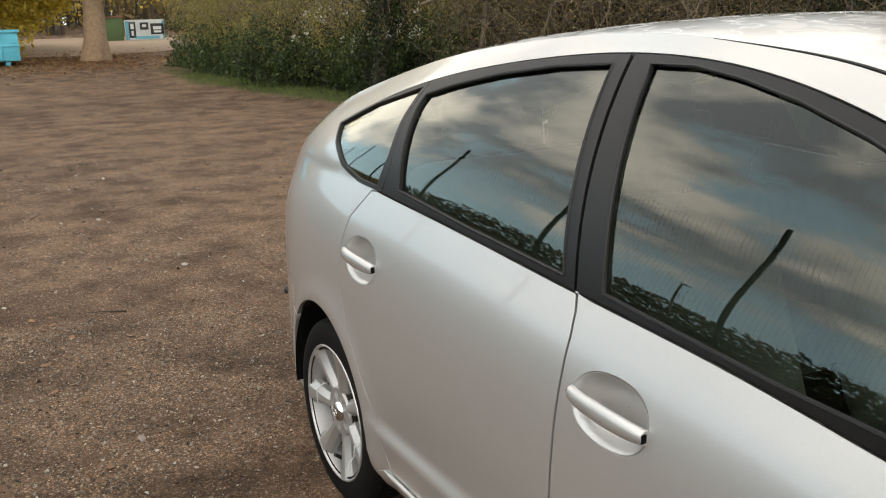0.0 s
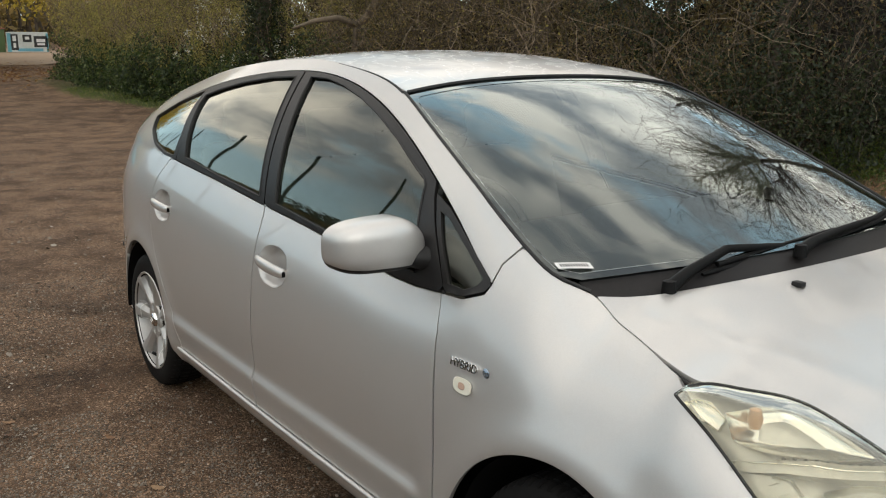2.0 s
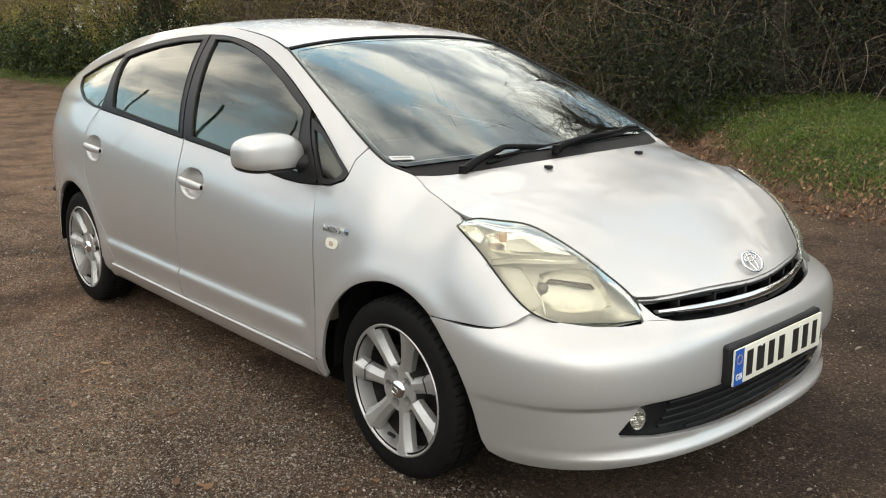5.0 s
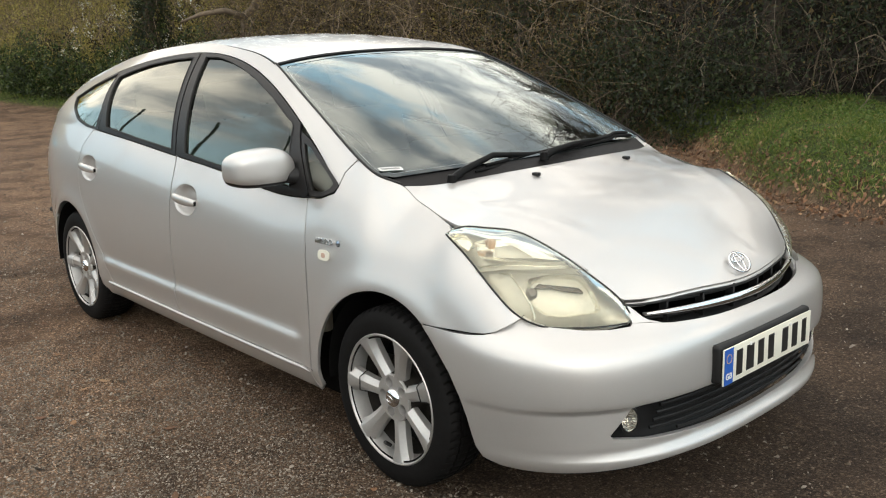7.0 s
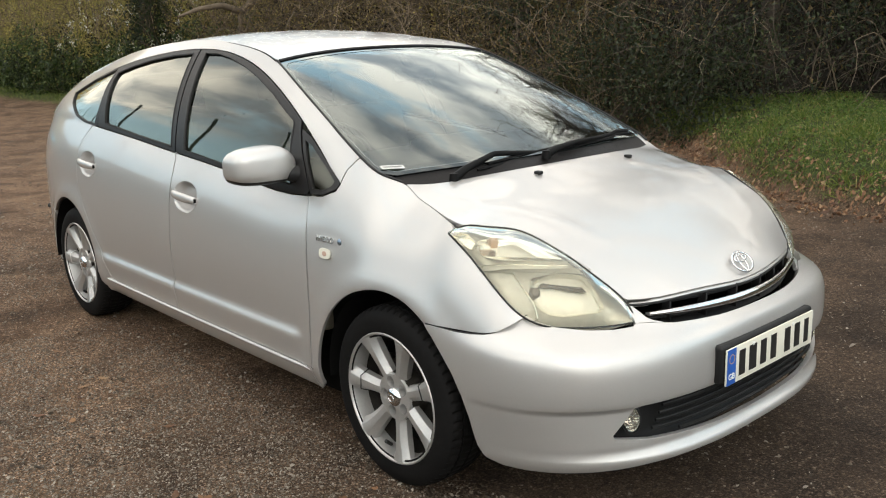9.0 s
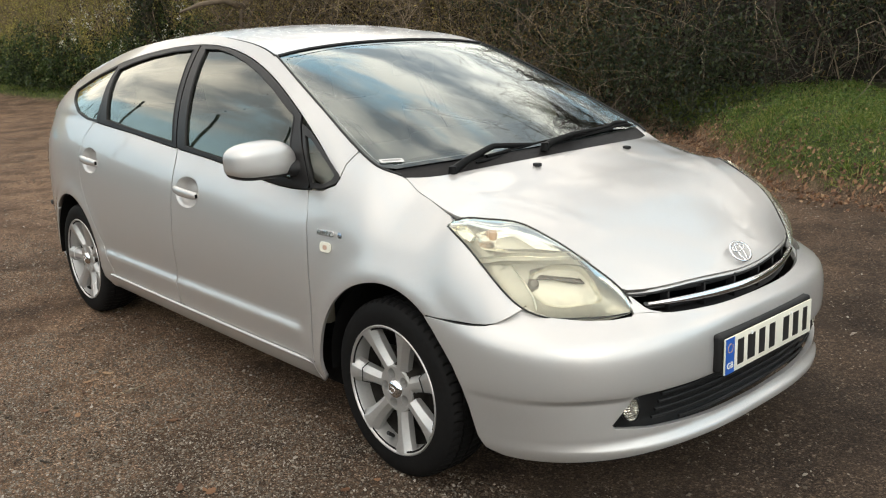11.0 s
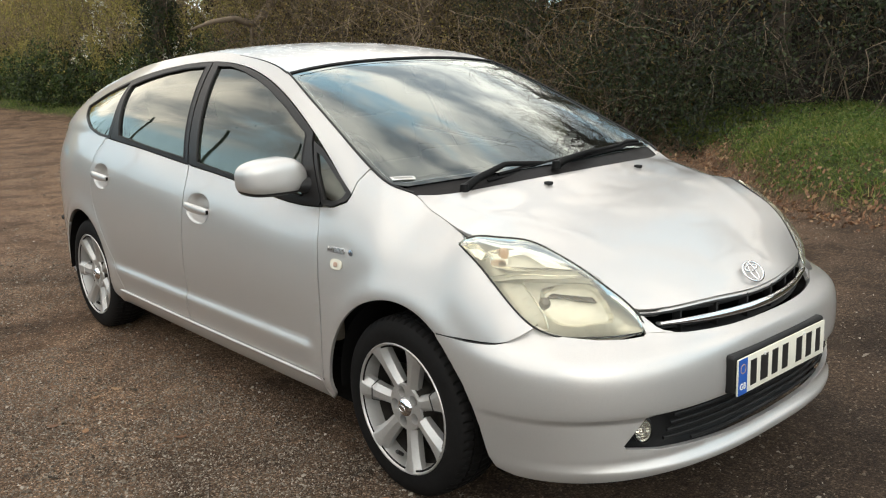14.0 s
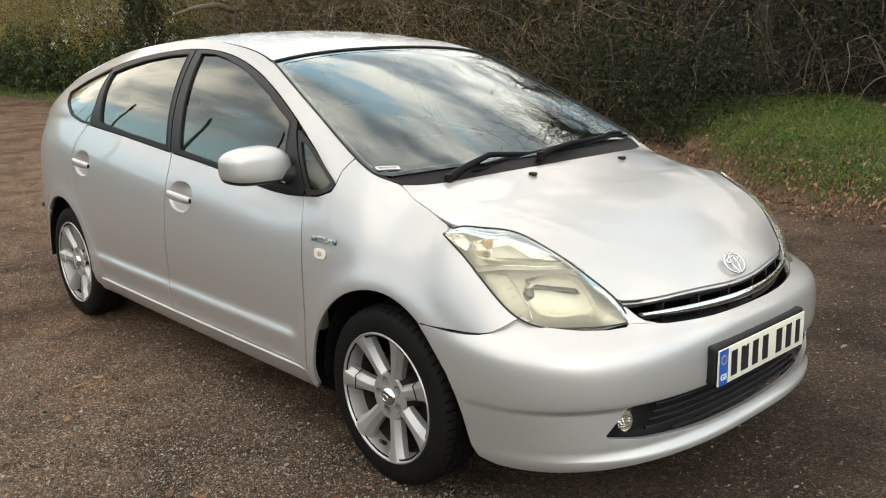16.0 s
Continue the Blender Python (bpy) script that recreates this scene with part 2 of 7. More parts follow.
def lathe(profile, seg=64, axis="Y"):
    """Turns a profile of (radius, height) round an axis."""
    bm = bmesh.new()
    rings = []
    for r, h in profile:
        ring = []
        for i in range(seg):
            a = 2 * math.pi * i / seg
            ring.append(bm.verts.new((r * math.cos(a), h, r * math.sin(a)) if axis == "Y" else (r * math.cos(a), r * math.sin(a), h)))
        rings.append(ring)
    for a, b in zip(rings, rings[1:]):
        for i in range(seg):
            bm.faces.new((a[i], a[(i + 1) % seg], b[(i + 1) % seg], b[i]))
    bmesh.ops.recalc_face_normals(bm, faces=bm.faces)
    return smooth_all(bm)


def tube(points, radii, sides=6, close=True):
    """A tapered tube along points."""
    bm = bmesh.new()
    pts = [Vector(p) for p in points]
    if isinstance(radii, (int, float)):
        radii = [radii] * len(pts)
    rings = []
    ref = Vector((0.13, 0.31, 0.94))
    for i, p in enumerate(pts):
        d = (pts[min(i + 1, len(pts) - 1)] - pts[max(i - 1, 0)]).normalized()
        a = d.cross(ref).normalized()
        b = d.cross(a)
        rings.append([bm.verts.new(p + radii[i] * (math.cos(2 * math.pi * k / sides) * a + math.sin(2 * math.pi * k / sides) * b)) for k in range(sides)])
    for r, q in zip(rings, rings[1:]):
        for k in range(sides):
            bm.faces.new((r[k], r[(k + 1) % sides], q[(k + 1) % sides], q[k]))
    if close:
        bm.faces.new(rings[0]); bm.faces.new(rings[-1])
    bmesh.ops.recalc_face_normals(bm, faces=bm.faces)
    return smooth_all(bm, 60)


class Spline:
    """Natural cubic spline through (x, value) knots; straight beyond the ends."""

    def __init__(self, *knots):
        self.x = np.array([k[0] for k in knots], float)
        self.v = np.array([k[1] for k in knots], float)
        n = len(self.x)
        h = np.diff(self.x)
        A, r = np.eye(n), np.zeros(n)
        for i in range(1, n - 1):
            A[i, i - 1], A[i, i], A[i, i + 1] = h[i - 1], 2 * (h[i - 1] + h[i]), h[i]
            r[i] = 6 * ((self.v[i + 1] - self.v[i]) / h[i] - (self.v[i] - self.v[i - 1]) / h[i - 1])
        self.m, self.h = np.linalg.solve(A, r), h

    def __call__(self, q):
        q = np.clip(q, self.x[0], self.x[-1])
        i = np.clip(np.searchsorted(self.x, q) - 1, 0, len(self.h) - 1)
        h, a, b = self.h[i], self.x[i + 1] - q, q - self.x[i]
        m0, m1 = self.m[i], self.m[i + 1]
        return (m0 * a ** 3 + m1 * b ** 3) / (6 * h) + (self.v[i] / h - m0 * h / 6) * a + (self.v[i + 1] / h - m1 * h / 6) * b


def inside(p, poly):
    """Which of the points p lie inside the polygon."""
    x, y = p[:, 0], p[:, 1]
    res = np.zeros(len(p), bool)
    a, b = poly, np.roll(poly, -1, 0)
    for (x0, y0), (x1, y1) in zip(a, b):
        if y0 != y1:
            res ^= ((y0 > y) != (y1 > y)) & (x < (x1 - x0) * (y - y0) / (y1 - y0) + x0)
    return res


def edge_gap(p, poly):
    """Distance from each point to the polygon's outline."""
    best = np.full(len(p), 1e9)
    for a, b in zip(poly, np.roll(poly, -1, 0)):
        d = b - a
        t = np.clip(((p - a) @ d) / max(d @ d, 1e-12), 0, 1)
        best = np.minimum(best, np.hypot(*(p - a - t[:, None] * d).T))
    return best


def dense(poly, step):
    out = []
    for a, b in zip(poly, np.roll(poly, -1, 0)):
        n = max(1, int(np.ceil(np.hypot(*(b - a)) / step)))
        out += [a + (b - a) * k / n for k in range(n)]
    return np.array(out)


def shrink(poly, d):
    """Moves a closed outline inwards by d."""
    p = np.array(poly, float)
    area = np.sum(p[:, 0] * np.roll(p[:, 1], -1) - np.roll(p[:, 0], -1) * p[:, 1])
    s = 1 if area > 0 else -1
    e = np.roll(p, -1, 0) - p
    n = s * np.stack([-e[:, 1], e[:, 0]], 1) / np.maximum(np.hypot(*e.T), 1e-9)[:, None]
    m = n + np.roll(n, 1, 0)
    m /= np.maximum(np.sum(m * m, 1), 0.4)[:, None] / 2
    return p + d * m


def sheet(name, outline, surf, material, gap=0.002, step=0.03, lip=0.014, holes=(), scale=(1, 1), flip=False, sink=0.0, lift=None, hole_lip=None):
    """A pressed panel: the part of a surface inside an outline (in the surface's own two coordinates), with a folded edge.
    surf maps arrays (u, v) to points; scale turns u, v into metres."""
    from mathutils.geometry import delaunay_2d_cdt
    sc = np.array(scale, float)
    rim = dense(shrink(dense(np.array(outline, float) * sc, 0.05), gap), step)
    rims = [rim] + [dense(shrink(np.array(h, float) * sc, -gap * 0.5), step * 0.7) for h in holes]
    lo, hi = rim.min(0), rim.max(0)
    gx, gy = np.meshgrid(np.arange(lo[0], hi[0], step), np.arange(lo[1], hi[1], step * 0.9))
    gx[::2] += step / 2
    g = np.stack([gx.ravel(), gy.ravel()], 1)
    ok = inside(g, rim) & (edge_gap(g, rim) > step * 0.45)
    for h in rims[1:]:
        ok &= ~inside(g, h) & (edge_gap(g, h) > step * 0.4)
    pts = [tuple(p) for r in rims for p in r] + [tuple(p) for p in g[ok]]
    edges, k = [], 0
    for r in rims:
        edges += [(k + i, k + (i + 1) % len(r)) for i in range(len(r))]
        k += len(r)
    v2, _, tri, *_ = delaunay_2d_cdt([Vector(p) for p in pts], edges, [], 0, 1e-7)
    v2 = np.array([tuple(v) for v in v2])
    tri = np.array([t for t in tri if len(t) == 3])
    c = v2[tri].mean(1)
    keep = inside(c, rim)
    for h in rims[1:]:
        keep &= ~inside(c, h)
    tri = tri[keep]

    def at(q):
        u, v = q[:, 0] / sc[0], q[:, 1] / sc[1]
        return np.stack(surf(u, v), 1)
    e = 0.002
    p = at(v2)
    du, dv = at(v2 + [e, 0]) - at(v2 - [e, 0]), at(v2 + [0, e]) - at(v2 - [0, e])
    nrm = np.cross(du, dv)
    nrm /= np.maximum(np.linalg.norm(nrm, axis=1), 1e-12)[:, None]
    if flip:
        nrm, tri = -nrm, tri[:, ::-1]
    # triangles wind along the normal
    w = np.cross(p[tri[:, 1]] - p[tri[:, 0]], p[tri[:, 2]] - p[tri[:, 0]])
    bad = np.sum(w * nrm[tri[:, 0]], 1) < 0
    tri[bad] = tri[bad][:, ::-1]
    if sink:
        p = p - sink * nrm
    if lift is not None:
        p = p + lift(v2 / sc)[:, None] * nrm
    faces = [tuple(t) for t in tri]
    verts, normals = [tuple(q) for q in p], [tuple(q) for q in nrm]
    if lip:
        count = {}
        for t in tri:
            for a, b in ((t[0], t[1]), (t[1], t[2]), (t[2], t[0])):
                count[(a, b)] = 1
        border = [(a, b) for a, b in count if (b, a) not in count]
        cen = {}
        for a, b in border:
            d = p[b] - p[a]
            out = np.cross(d, nrm[a])
            out /= max(np.linalg.norm(out), 1e-9)
            for q in (a, b):
                cen.setdefault(q, []).append(out)
        base = {}
        for q, o in cen.items():
            o = np.mean(o, 0)
            base[q] = len(verts)
            for depth, nn in ((0.0, o), (lip, o)):
                verts.append(tuple(p[q] - depth * nrm[q] + (0.0012 * o if depth == 0 else 0 * o)))
                normals.append(tuple(o))
        for a, b in border:
            faces.append((b, a, base[a], base[b]))
            faces.append((base[b], base[a], base[a] + 1, base[b] + 1))
    me = mesh_of(name, verts, faces, material)
    me.normals_split_custom_set_from_vertices(normals)
    return me


def mirrored(me, name=None):
    """A copy of a mesh on the other side of the car's middle plane."""
    n = len(me.vertices)
    co = np.zeros(n * 3)
    me.vertices.foreach_get("co", co)
    co = co.reshape(-1, 3) * [1, -1, 1]
    vn = [tuple(v.normal) for v in me.vertices]
    faces = [tuple(reversed(f.vertices)) for f in me.polygons]
    out = mesh_of(name or me.name, co, faces, me.materials[0])
    if me.has_custom_normals:
        ln = {}
        for lp, cn in zip(me.loops, me.corner_normals):
            ln[lp.vertex_index] = cn.vector
        out.normals_split_custom_set_from_vertices([(ln[i][0], -ln[i][1], ln[i][2]) if i in ln else (vn[i][0], -vn[i][1], vn[i][2]) for i in range(n)])
    return out

# ---- the car: its surfaces ----
# x runs from the rear axle to the nose, the car's right side lies at negative y, z is height above the gravel.
WIDE = Spline((-0.86, 0.578), (-0.80, 0.638), (-0.70, 0.693), (-0.55, 0.743), (-0.30, 0.798), (0.0, 0.826), (0.5, 0.836), (1.2, 0.840), (2.0, 0.839), (2.5, 0.836), (2.8, 0.831), (3.0, 0.823), (3.15, 0.806), (3.25, 0.778))
BELT_Y = Spline((-0.86, 0.56), (-0.60, 0.645), (-0.30, 0.715), (0.0, 0.745), (0.317, 0.757), (0.8, 0.760), (1.22, 0.762), (1.7, 0.765), (2.24, 0.760), (2.40, 0.742), (2.654, 0.668), (2.80, 0.692), (2.93, 0.716), (3.06, 0.740), (3.15, 0.738), (3.25, 0.70))
BELT_Z = Spline((-0.86, 0.98), (-0.60, 1.04), (-0.30, 1.07), (0.0, 1.075), (0.317, 1.055), (0.8, 1.02), (1.22, 0.985), (1.7, 0.945), (2.24, 0.912), (2.40, 0.945), (2.654, 0.985), (2.80, 0.942), (2.93, 0.880), (3.06, 0.782), (3.15, 0.712), (3.25, 0.655))
EDGE_Y = Spline((-0.8, 0.53), (-0.4, 0.55), (0, 0.535), (0.4, 0.53), (0.8, 0.515), (1.117, 0.505), (1.43, 0.522), (1.769, 0.566), (1.85, 0.585), (2, 0.618), (2.2, 0.655), (2.4, 0.69), (2.5, 0.701), (2.58, 0.692), (2.64, 0.662), (2.7, 0.664), (2.76, 0.672), (2.82, 0.68), (2.9, 0.689), (2.955, 0.692), (3, 0.662), (3.08, 0.605), (3.16, 0.575), (3.24, 0.548), (3.3, 0.518), (3.367, 0.472), (3.5, 0.36))
EDGE_Z = Spline((-0.8, 1.085), (-0.4, 1.235), (0, 1.335), (0.4, 1.405), (0.8, 1.442), (1.117, 1.45), (1.43, 1.425), (1.769, 1.36), (1.85, 1.329), (2, 1.264), (2.2, 1.172), (2.4, 1.078), (2.5, 1.031), (2.58, 0.999), (2.64, 0.977), (2.7, 0.944), (2.76, 0.926), (2.82, 0.909), (2.9, 0.891), (2.955, 0.888), (3, 0.884), (3.08, 0.872), (3.16, 0.845), (3.24, 0.803), (3.3, 0.755), (3.367, 0.69), (3.5, 0.6))
MID_Z = Spline((-0.80, 1.10), (-0.40, 1.265), (0.0, 1.375), (0.4, 1.446), (0.8, 1.474), (1.117, 1.480), (1.43, 1.456), (1.769, 1.393), (2.0, 1.314), (2.3, 1.198), (2.60, 1.066), (2.76, 0.996))
HOOD_Z = Spline((2.60, 1.015), (2.74, 0.998), (2.83, 0.978), (3.0, 0.935), (3.1, 0.902), (3.2, 0.862), (3.3, 0.813), (3.38, 0.768), (3.42, 0.742), (3.46, 0.712), (3.495, 0.672))
WINTOP = Spline((-0.119, 1.200), (0.1, 1.275), (0.4, 1.345), (0.8, 1.397), (1.117, 1.412), (1.4, 1.392), (1.769, 1.302), (2.144, 1.126), (2.404, 0.963))
TOPROUND = Spline((-0.8, 2.0), (0.2, 2.2), (0.6, 3.0), (1.0, 4.0), (2.7, 4.0))
ROUND_W = Spline((-0.6, 0.0), (0.0, 0.0), (0.30, 0.0), (0.45, 0.03), (0.60, 0.125), (0.72, 0.27), (0.83, 0.49), (1.0, 1.0), (1.12, 1.5))
WING_Y = Spline((2.2, 0.655), (2.3, 0.673), (2.4, 0.69), (2.5, 0.701), (2.58, 0.692), (2.64, 0.663), (2.7, 0.665), (2.76, 0.673), (2.82, 0.683), (2.9, 0.706), (2.94, 0.724), (3, 0.738), (3.06, 0.741), (3.15, 0.738), (3.25, 0.7))
WING_Z = Spline((2.2, 1.172), (2.3, 1.125), (2.4, 1.078), (2.5, 1.031), (2.58, 0.999), (2.64, 0.976), (2.7, 0.943), (2.76, 0.925), (2.82, 0.908), (2.9, 0.888), (2.94, 0.874), (3, 0.831), (3.06, 0.784), (3.15, 0.713), (3.25, 0.64))
ROUND = Spline((-0.6, 0.0), (0.0, 0.0), (0.35, 0.0), (0.52, 0.03), (0.70, 0.14), (0.85, 0.42), (1.0, 1.0))
LOWER = Spline((0.10, 0.17), (0.15, 0.11), (0.20, 0.056), (0.255, 0.019), (0.31, 0.0042), (0.34, 0.0012), (0.37, -0.0030), (0.392, -0.0056), (0.399, -0.0059), (0.407, -0.0040), (0.432, 0.0062), (0.440, 0.0074), (0.450, 0.0072), (0.47, 0.0058), (0.56, 0.0), (0.70, 0.0))


def ease(a, b, x):
    t = np.clip((x - a) / (b - a), 0, 1)
    return t * t * (3 - 2 * t)


def side_y(x, z):
    zb, yb = BELT_Z(x), BELT_Y(x)
    w = WIDE(x)
    fade = ease(0.30, 0.50, x) * (1 - ease(2.19, 2.265, x))
    low = np.where(z > 0.31, LOWER(np.clip(z, 0.31, 0.7)) * fade, LOWER(np.clip(z, 0.1, 0.31)))
    y = w - (w - yb) * ROUND(np.clip((z - 0.30) / (zb - 0.30), -0.6, 1)) - low
    for cx in (0.0, 2.7):
        d = np.hypot(x - cx, z - 0.305)
        y = y + 0.010 * np.exp(-((d - 0.375) / 0.05) ** 2)
    zt, yt = np.maximum(EDGE_Z(x), zb + 1e-3), EDGE_Y(x)
    # the glass leans in on one curve all along the car and rounds over at the roof rail
    zr = np.where(x > 0.317, 1.055 - 0.0763 * (x - 0.317), zb)
    h, ht = np.maximum(z - zr, 0), np.maximum(zt - zr, 1e-3)
    f = np.clip(h / ht, 0, 1)
    lean, lean_t = 0.21 * h + 0.71 * h * h, 0.21 * ht + 0.71 * ht * ht
    return np.where(z > zb, yb - lean - (yb - yt - lean_t) * f ** TOPROUND(x), y)


def wing_y(x, z):
    """The front wing, rounded from its flank to the bonnet and lamp edge in one sweep."""
    w, zt, yt = WIDE(x), WING_Z(x), WING_Y(x)
    y = w - (w - yt) * ROUND_W(np.clip((z - 0.30) / (zt - 0.30), -0.6, 1.12)) - LOWER(np.clip(z, 0.1, 0.31))
    d = np.hypot(x - 2.7, z - 0.305)
    y = y + 0.010 * np.exp(-((d - 0.375) / 0.05) ** 2)
    k = ease(2.20, 2.42, x)
    return k * y + (1 - k) * side_y(x, z)


def wing(x, z):
    return x, -wing_y(x, z), z


def side(x, z):
    return x, -side_y(x, z), z


def over(x, y, mid):
    t = np.clip(np.abs(y) / EDGE_Y(x), 0, 1.02)
    m = mid(x)
    return m - (m - EDGE_Z(x)) * (0.55 * t ** 2 + 0.45 * t ** 3.4)


def roof_surf(x, y):
    return x, y, over(x, y, MID_Z)


def hood_surf(x, y):
    ridge = 0.0035 * np.exp(-((np.abs(y) - (0.60 - 0.42 * ease(2.7, 3.45, x) * 0.6)) / 0.035) ** 2) * ease(2.66, 2.8, x) * (1 - ease(3.1, 3.35, x))
    return x, y, over(x, y, HOOD_Z) + ridge


NOSE_A = Spline((0.16, 0.6), (0.19, 0.622), (0.215, 0.642), (0.235, 0.652), (0.25, 0.654), (0.262, 0.65), (0.272, 0.641), (0.29, 0.636), (0.34, 0.638), (0.4, 0.646), (0.44, 0.651), (0.48, 0.652), (0.52, 0.6515), (0.555, 0.649), (0.575, 0.645), (0.59, 0.637), (0.605, 0.624), (0.64, 0.602), (0.68, 0.585))
NOSE_B = Spline((0.16, 0.775), (0.22, 0.806), (0.30, 0.820), (0.40, 0.831), (0.46, 0.834), (0.52, 0.833), (0.60, 0.828), (0.64, 0.820), (0.68, 0.805))
NOSE_P = Spline((0.16, 2.65), (0.30, 2.82), (0.43, 2.92), (0.48, 2.92), (0.52, 2.90), (0.55, 2.84), (0.575, 2.70), (0.60, 2.42), (0.64, 2.07), (0.68, 2.0))


def nose(th, z, back=0.0):
    c, s = np.abs(np.cos(th)), np.abs(np.sin(th))
    a, b, p = NOSE_A(z) - back, NOSE_B(z) - back, NOSE_P(z)
    r = ((c / a) ** p + (s / b) ** p) ** (-1 / p)
    # the face steps in below a crisp crease that fades out towards the wheel arch
    deg = np.degrees(np.abs(np.arctan2(np.sin(th), np.cos(th))))
    under_ = np.clip((0.422 - z) / 0.13, 0, 1)
    r = r - 0.024 * ease(0.424, 0.408, z) * (1 - under_) ** 1.3 * (0.25 + 0.75 * ease(70, 50, deg)) * ease(80, 74, deg)
    return 2.9 + r * np.cos(th), r * np.sin(th), z


def arc(cx, a0, a1, r=0.357, n=26):
    return [(cx + r * math.cos(radians(a)), 0.305 + r * math.sin(radians(a))) for a in np.linspace(a0, a1, n)]


def along(spline, x0, x1, n, dz=0.0):
    return [(float(x), float(spline(x)) + dz) for x in np.linspace(x0, x1, n)]


def both(name, me, parent_r, parent_l, label=""):
    """The same part on both sides of the car."""
    return part(name, me, None, parent_r, label), part(name, mirrored(me), None, parent_l, label)


car = thing("car", "silver five-door hatchback parked on the gravel", "car")
body = part("body", sheet("body", [(0.40, 0.222), (2.306, 0.222), (2.303, 0.240), (2.294, 0.262), (2.281, 0.3015), (0.47, 0.3015), (0.40, 0.27)], side, PAINT, 0.0004, 0.009, lift=lambda q: np.full(len(q), 0.0005)), None, car, "silver painted body shell")
part("sill", mirrored(body.data, "sill"), None, body)

for s in (1, -1):
    xs = np.linspace(0.46, 2.285, 40)
    part("sill_moulding", tube([(x, s * (float(side_y(x, np.float64(0.299))) + 0.0060), 0.2980) for x in xs], [0.0030] + [0.0072] * 37 + [0.0050, 0.0020], 10), PAINT, body, "raised bright sill edge")

# doors
SEAM_F = [(2.302, 0.303), (2.302, 0.40), (2.300, 0.526), (2.296, 0.65), (2.288, 0.75), (2.272, 0.83), (2.248, 0.885), (2.230, 0.909)]
SEAM_M = [(1.245, 0.303), (1.237, 0.45), (1.239, 0.56), (1.246, 0.71), (1.253, 0.84), (1.250, 0.91), (1.240, 0.955), (1.226, 0.984)]
SEAM_R = [(0.505, 0.303), (0.455, 0.37), (0.395, 0.46), (0.325, 0.55), (0.243, 0.65), (0.192, 0.73), (0.178, 0.80), (0.187, 0.89), (0.218, 0.97), (0.30, 1.05)]


def ring(cx, cz, rx, rz, n=36, power=2.3):
    out = []
    for i in range(n):
        a = 2 * math.pi * i / n
        c, s = math.cos(a), math.sin(a)
        out.append((cx + rx * math.copysign(abs(c) ** (2 / power), c), cz + rz * math.copysign(abs(s) ** (2 / power), s)))
    return out


def bowl(outline, depth, name):
    """The hollow behind a door handle: rings that sink into the door."""
    o = np.array(outline)
    c = o.mean(0)
    verts, faces, n = [], [], len(o)
    for k, (s, d) in enumerate(((1.0, 0.0), (0.97, 0.006), (0.88, 0.55), (0.66, 0.92), (0.35, 1.0), (0.02, 1.0))):
        q = c + (o - c) * s
        x, y, z = side(q[:, 0], q[:, 1])
        verts += list(zip(x, y + depth * d, z))
        if k:
            b, a = k * n, (k - 1) * n
            faces += [(a + i, a + (i + 1) % n, b + (i + 1) % n, b + i) for i in range(n)]
    return mesh_of(name, verts, faces, PAINT)


def grip(cx, cz, keyhole):
    """A pull handle that bridges its hollow."""
    bm = bmesh.new()
    rings = []
    for i in range(15):
        t = i / 14
        x = cx - 0.097 + 0.200 * t
        y = float(-side_y(np.float64(cx), np.float64(cz))) - 0.021 * math.sin(math.pi * min(max((t + 0.03) / 1.06, 0), 1)) ** 0.32 + 0.004
        hz = 0.0195 * (0.45 + 0.55 * math.sin(math.pi * min(1, 0.05 + t * 0.93)) ** 0.35)
        zc = cz + 0.004 - 0.010 * t
        rings.append([bm.verts.new((x, y + 0.0125 * math.cos(a), zc + hz * math.sin(a))) for a in np.linspace(0, 2 * math.pi, 12, endpoint=False)])
    for a, b in zip(rings, rings[1:]):
        for k in range(12):
            bm.faces.new((a[k], a[(k + 1) % 12], b[(k + 1) % 12], b[k]))
    bm.faces.new(rings[0]); bm.faces.new(rings[-1])
    bmesh.ops.recalc_face_normals(bm, faces=bm.faces)
    smooth_all(bm, 70)
    me = bpy.data.meshes.new("handle")
    bm.to_mesh(me); bm.free()
    me.materials.append(PAINT)
    return me


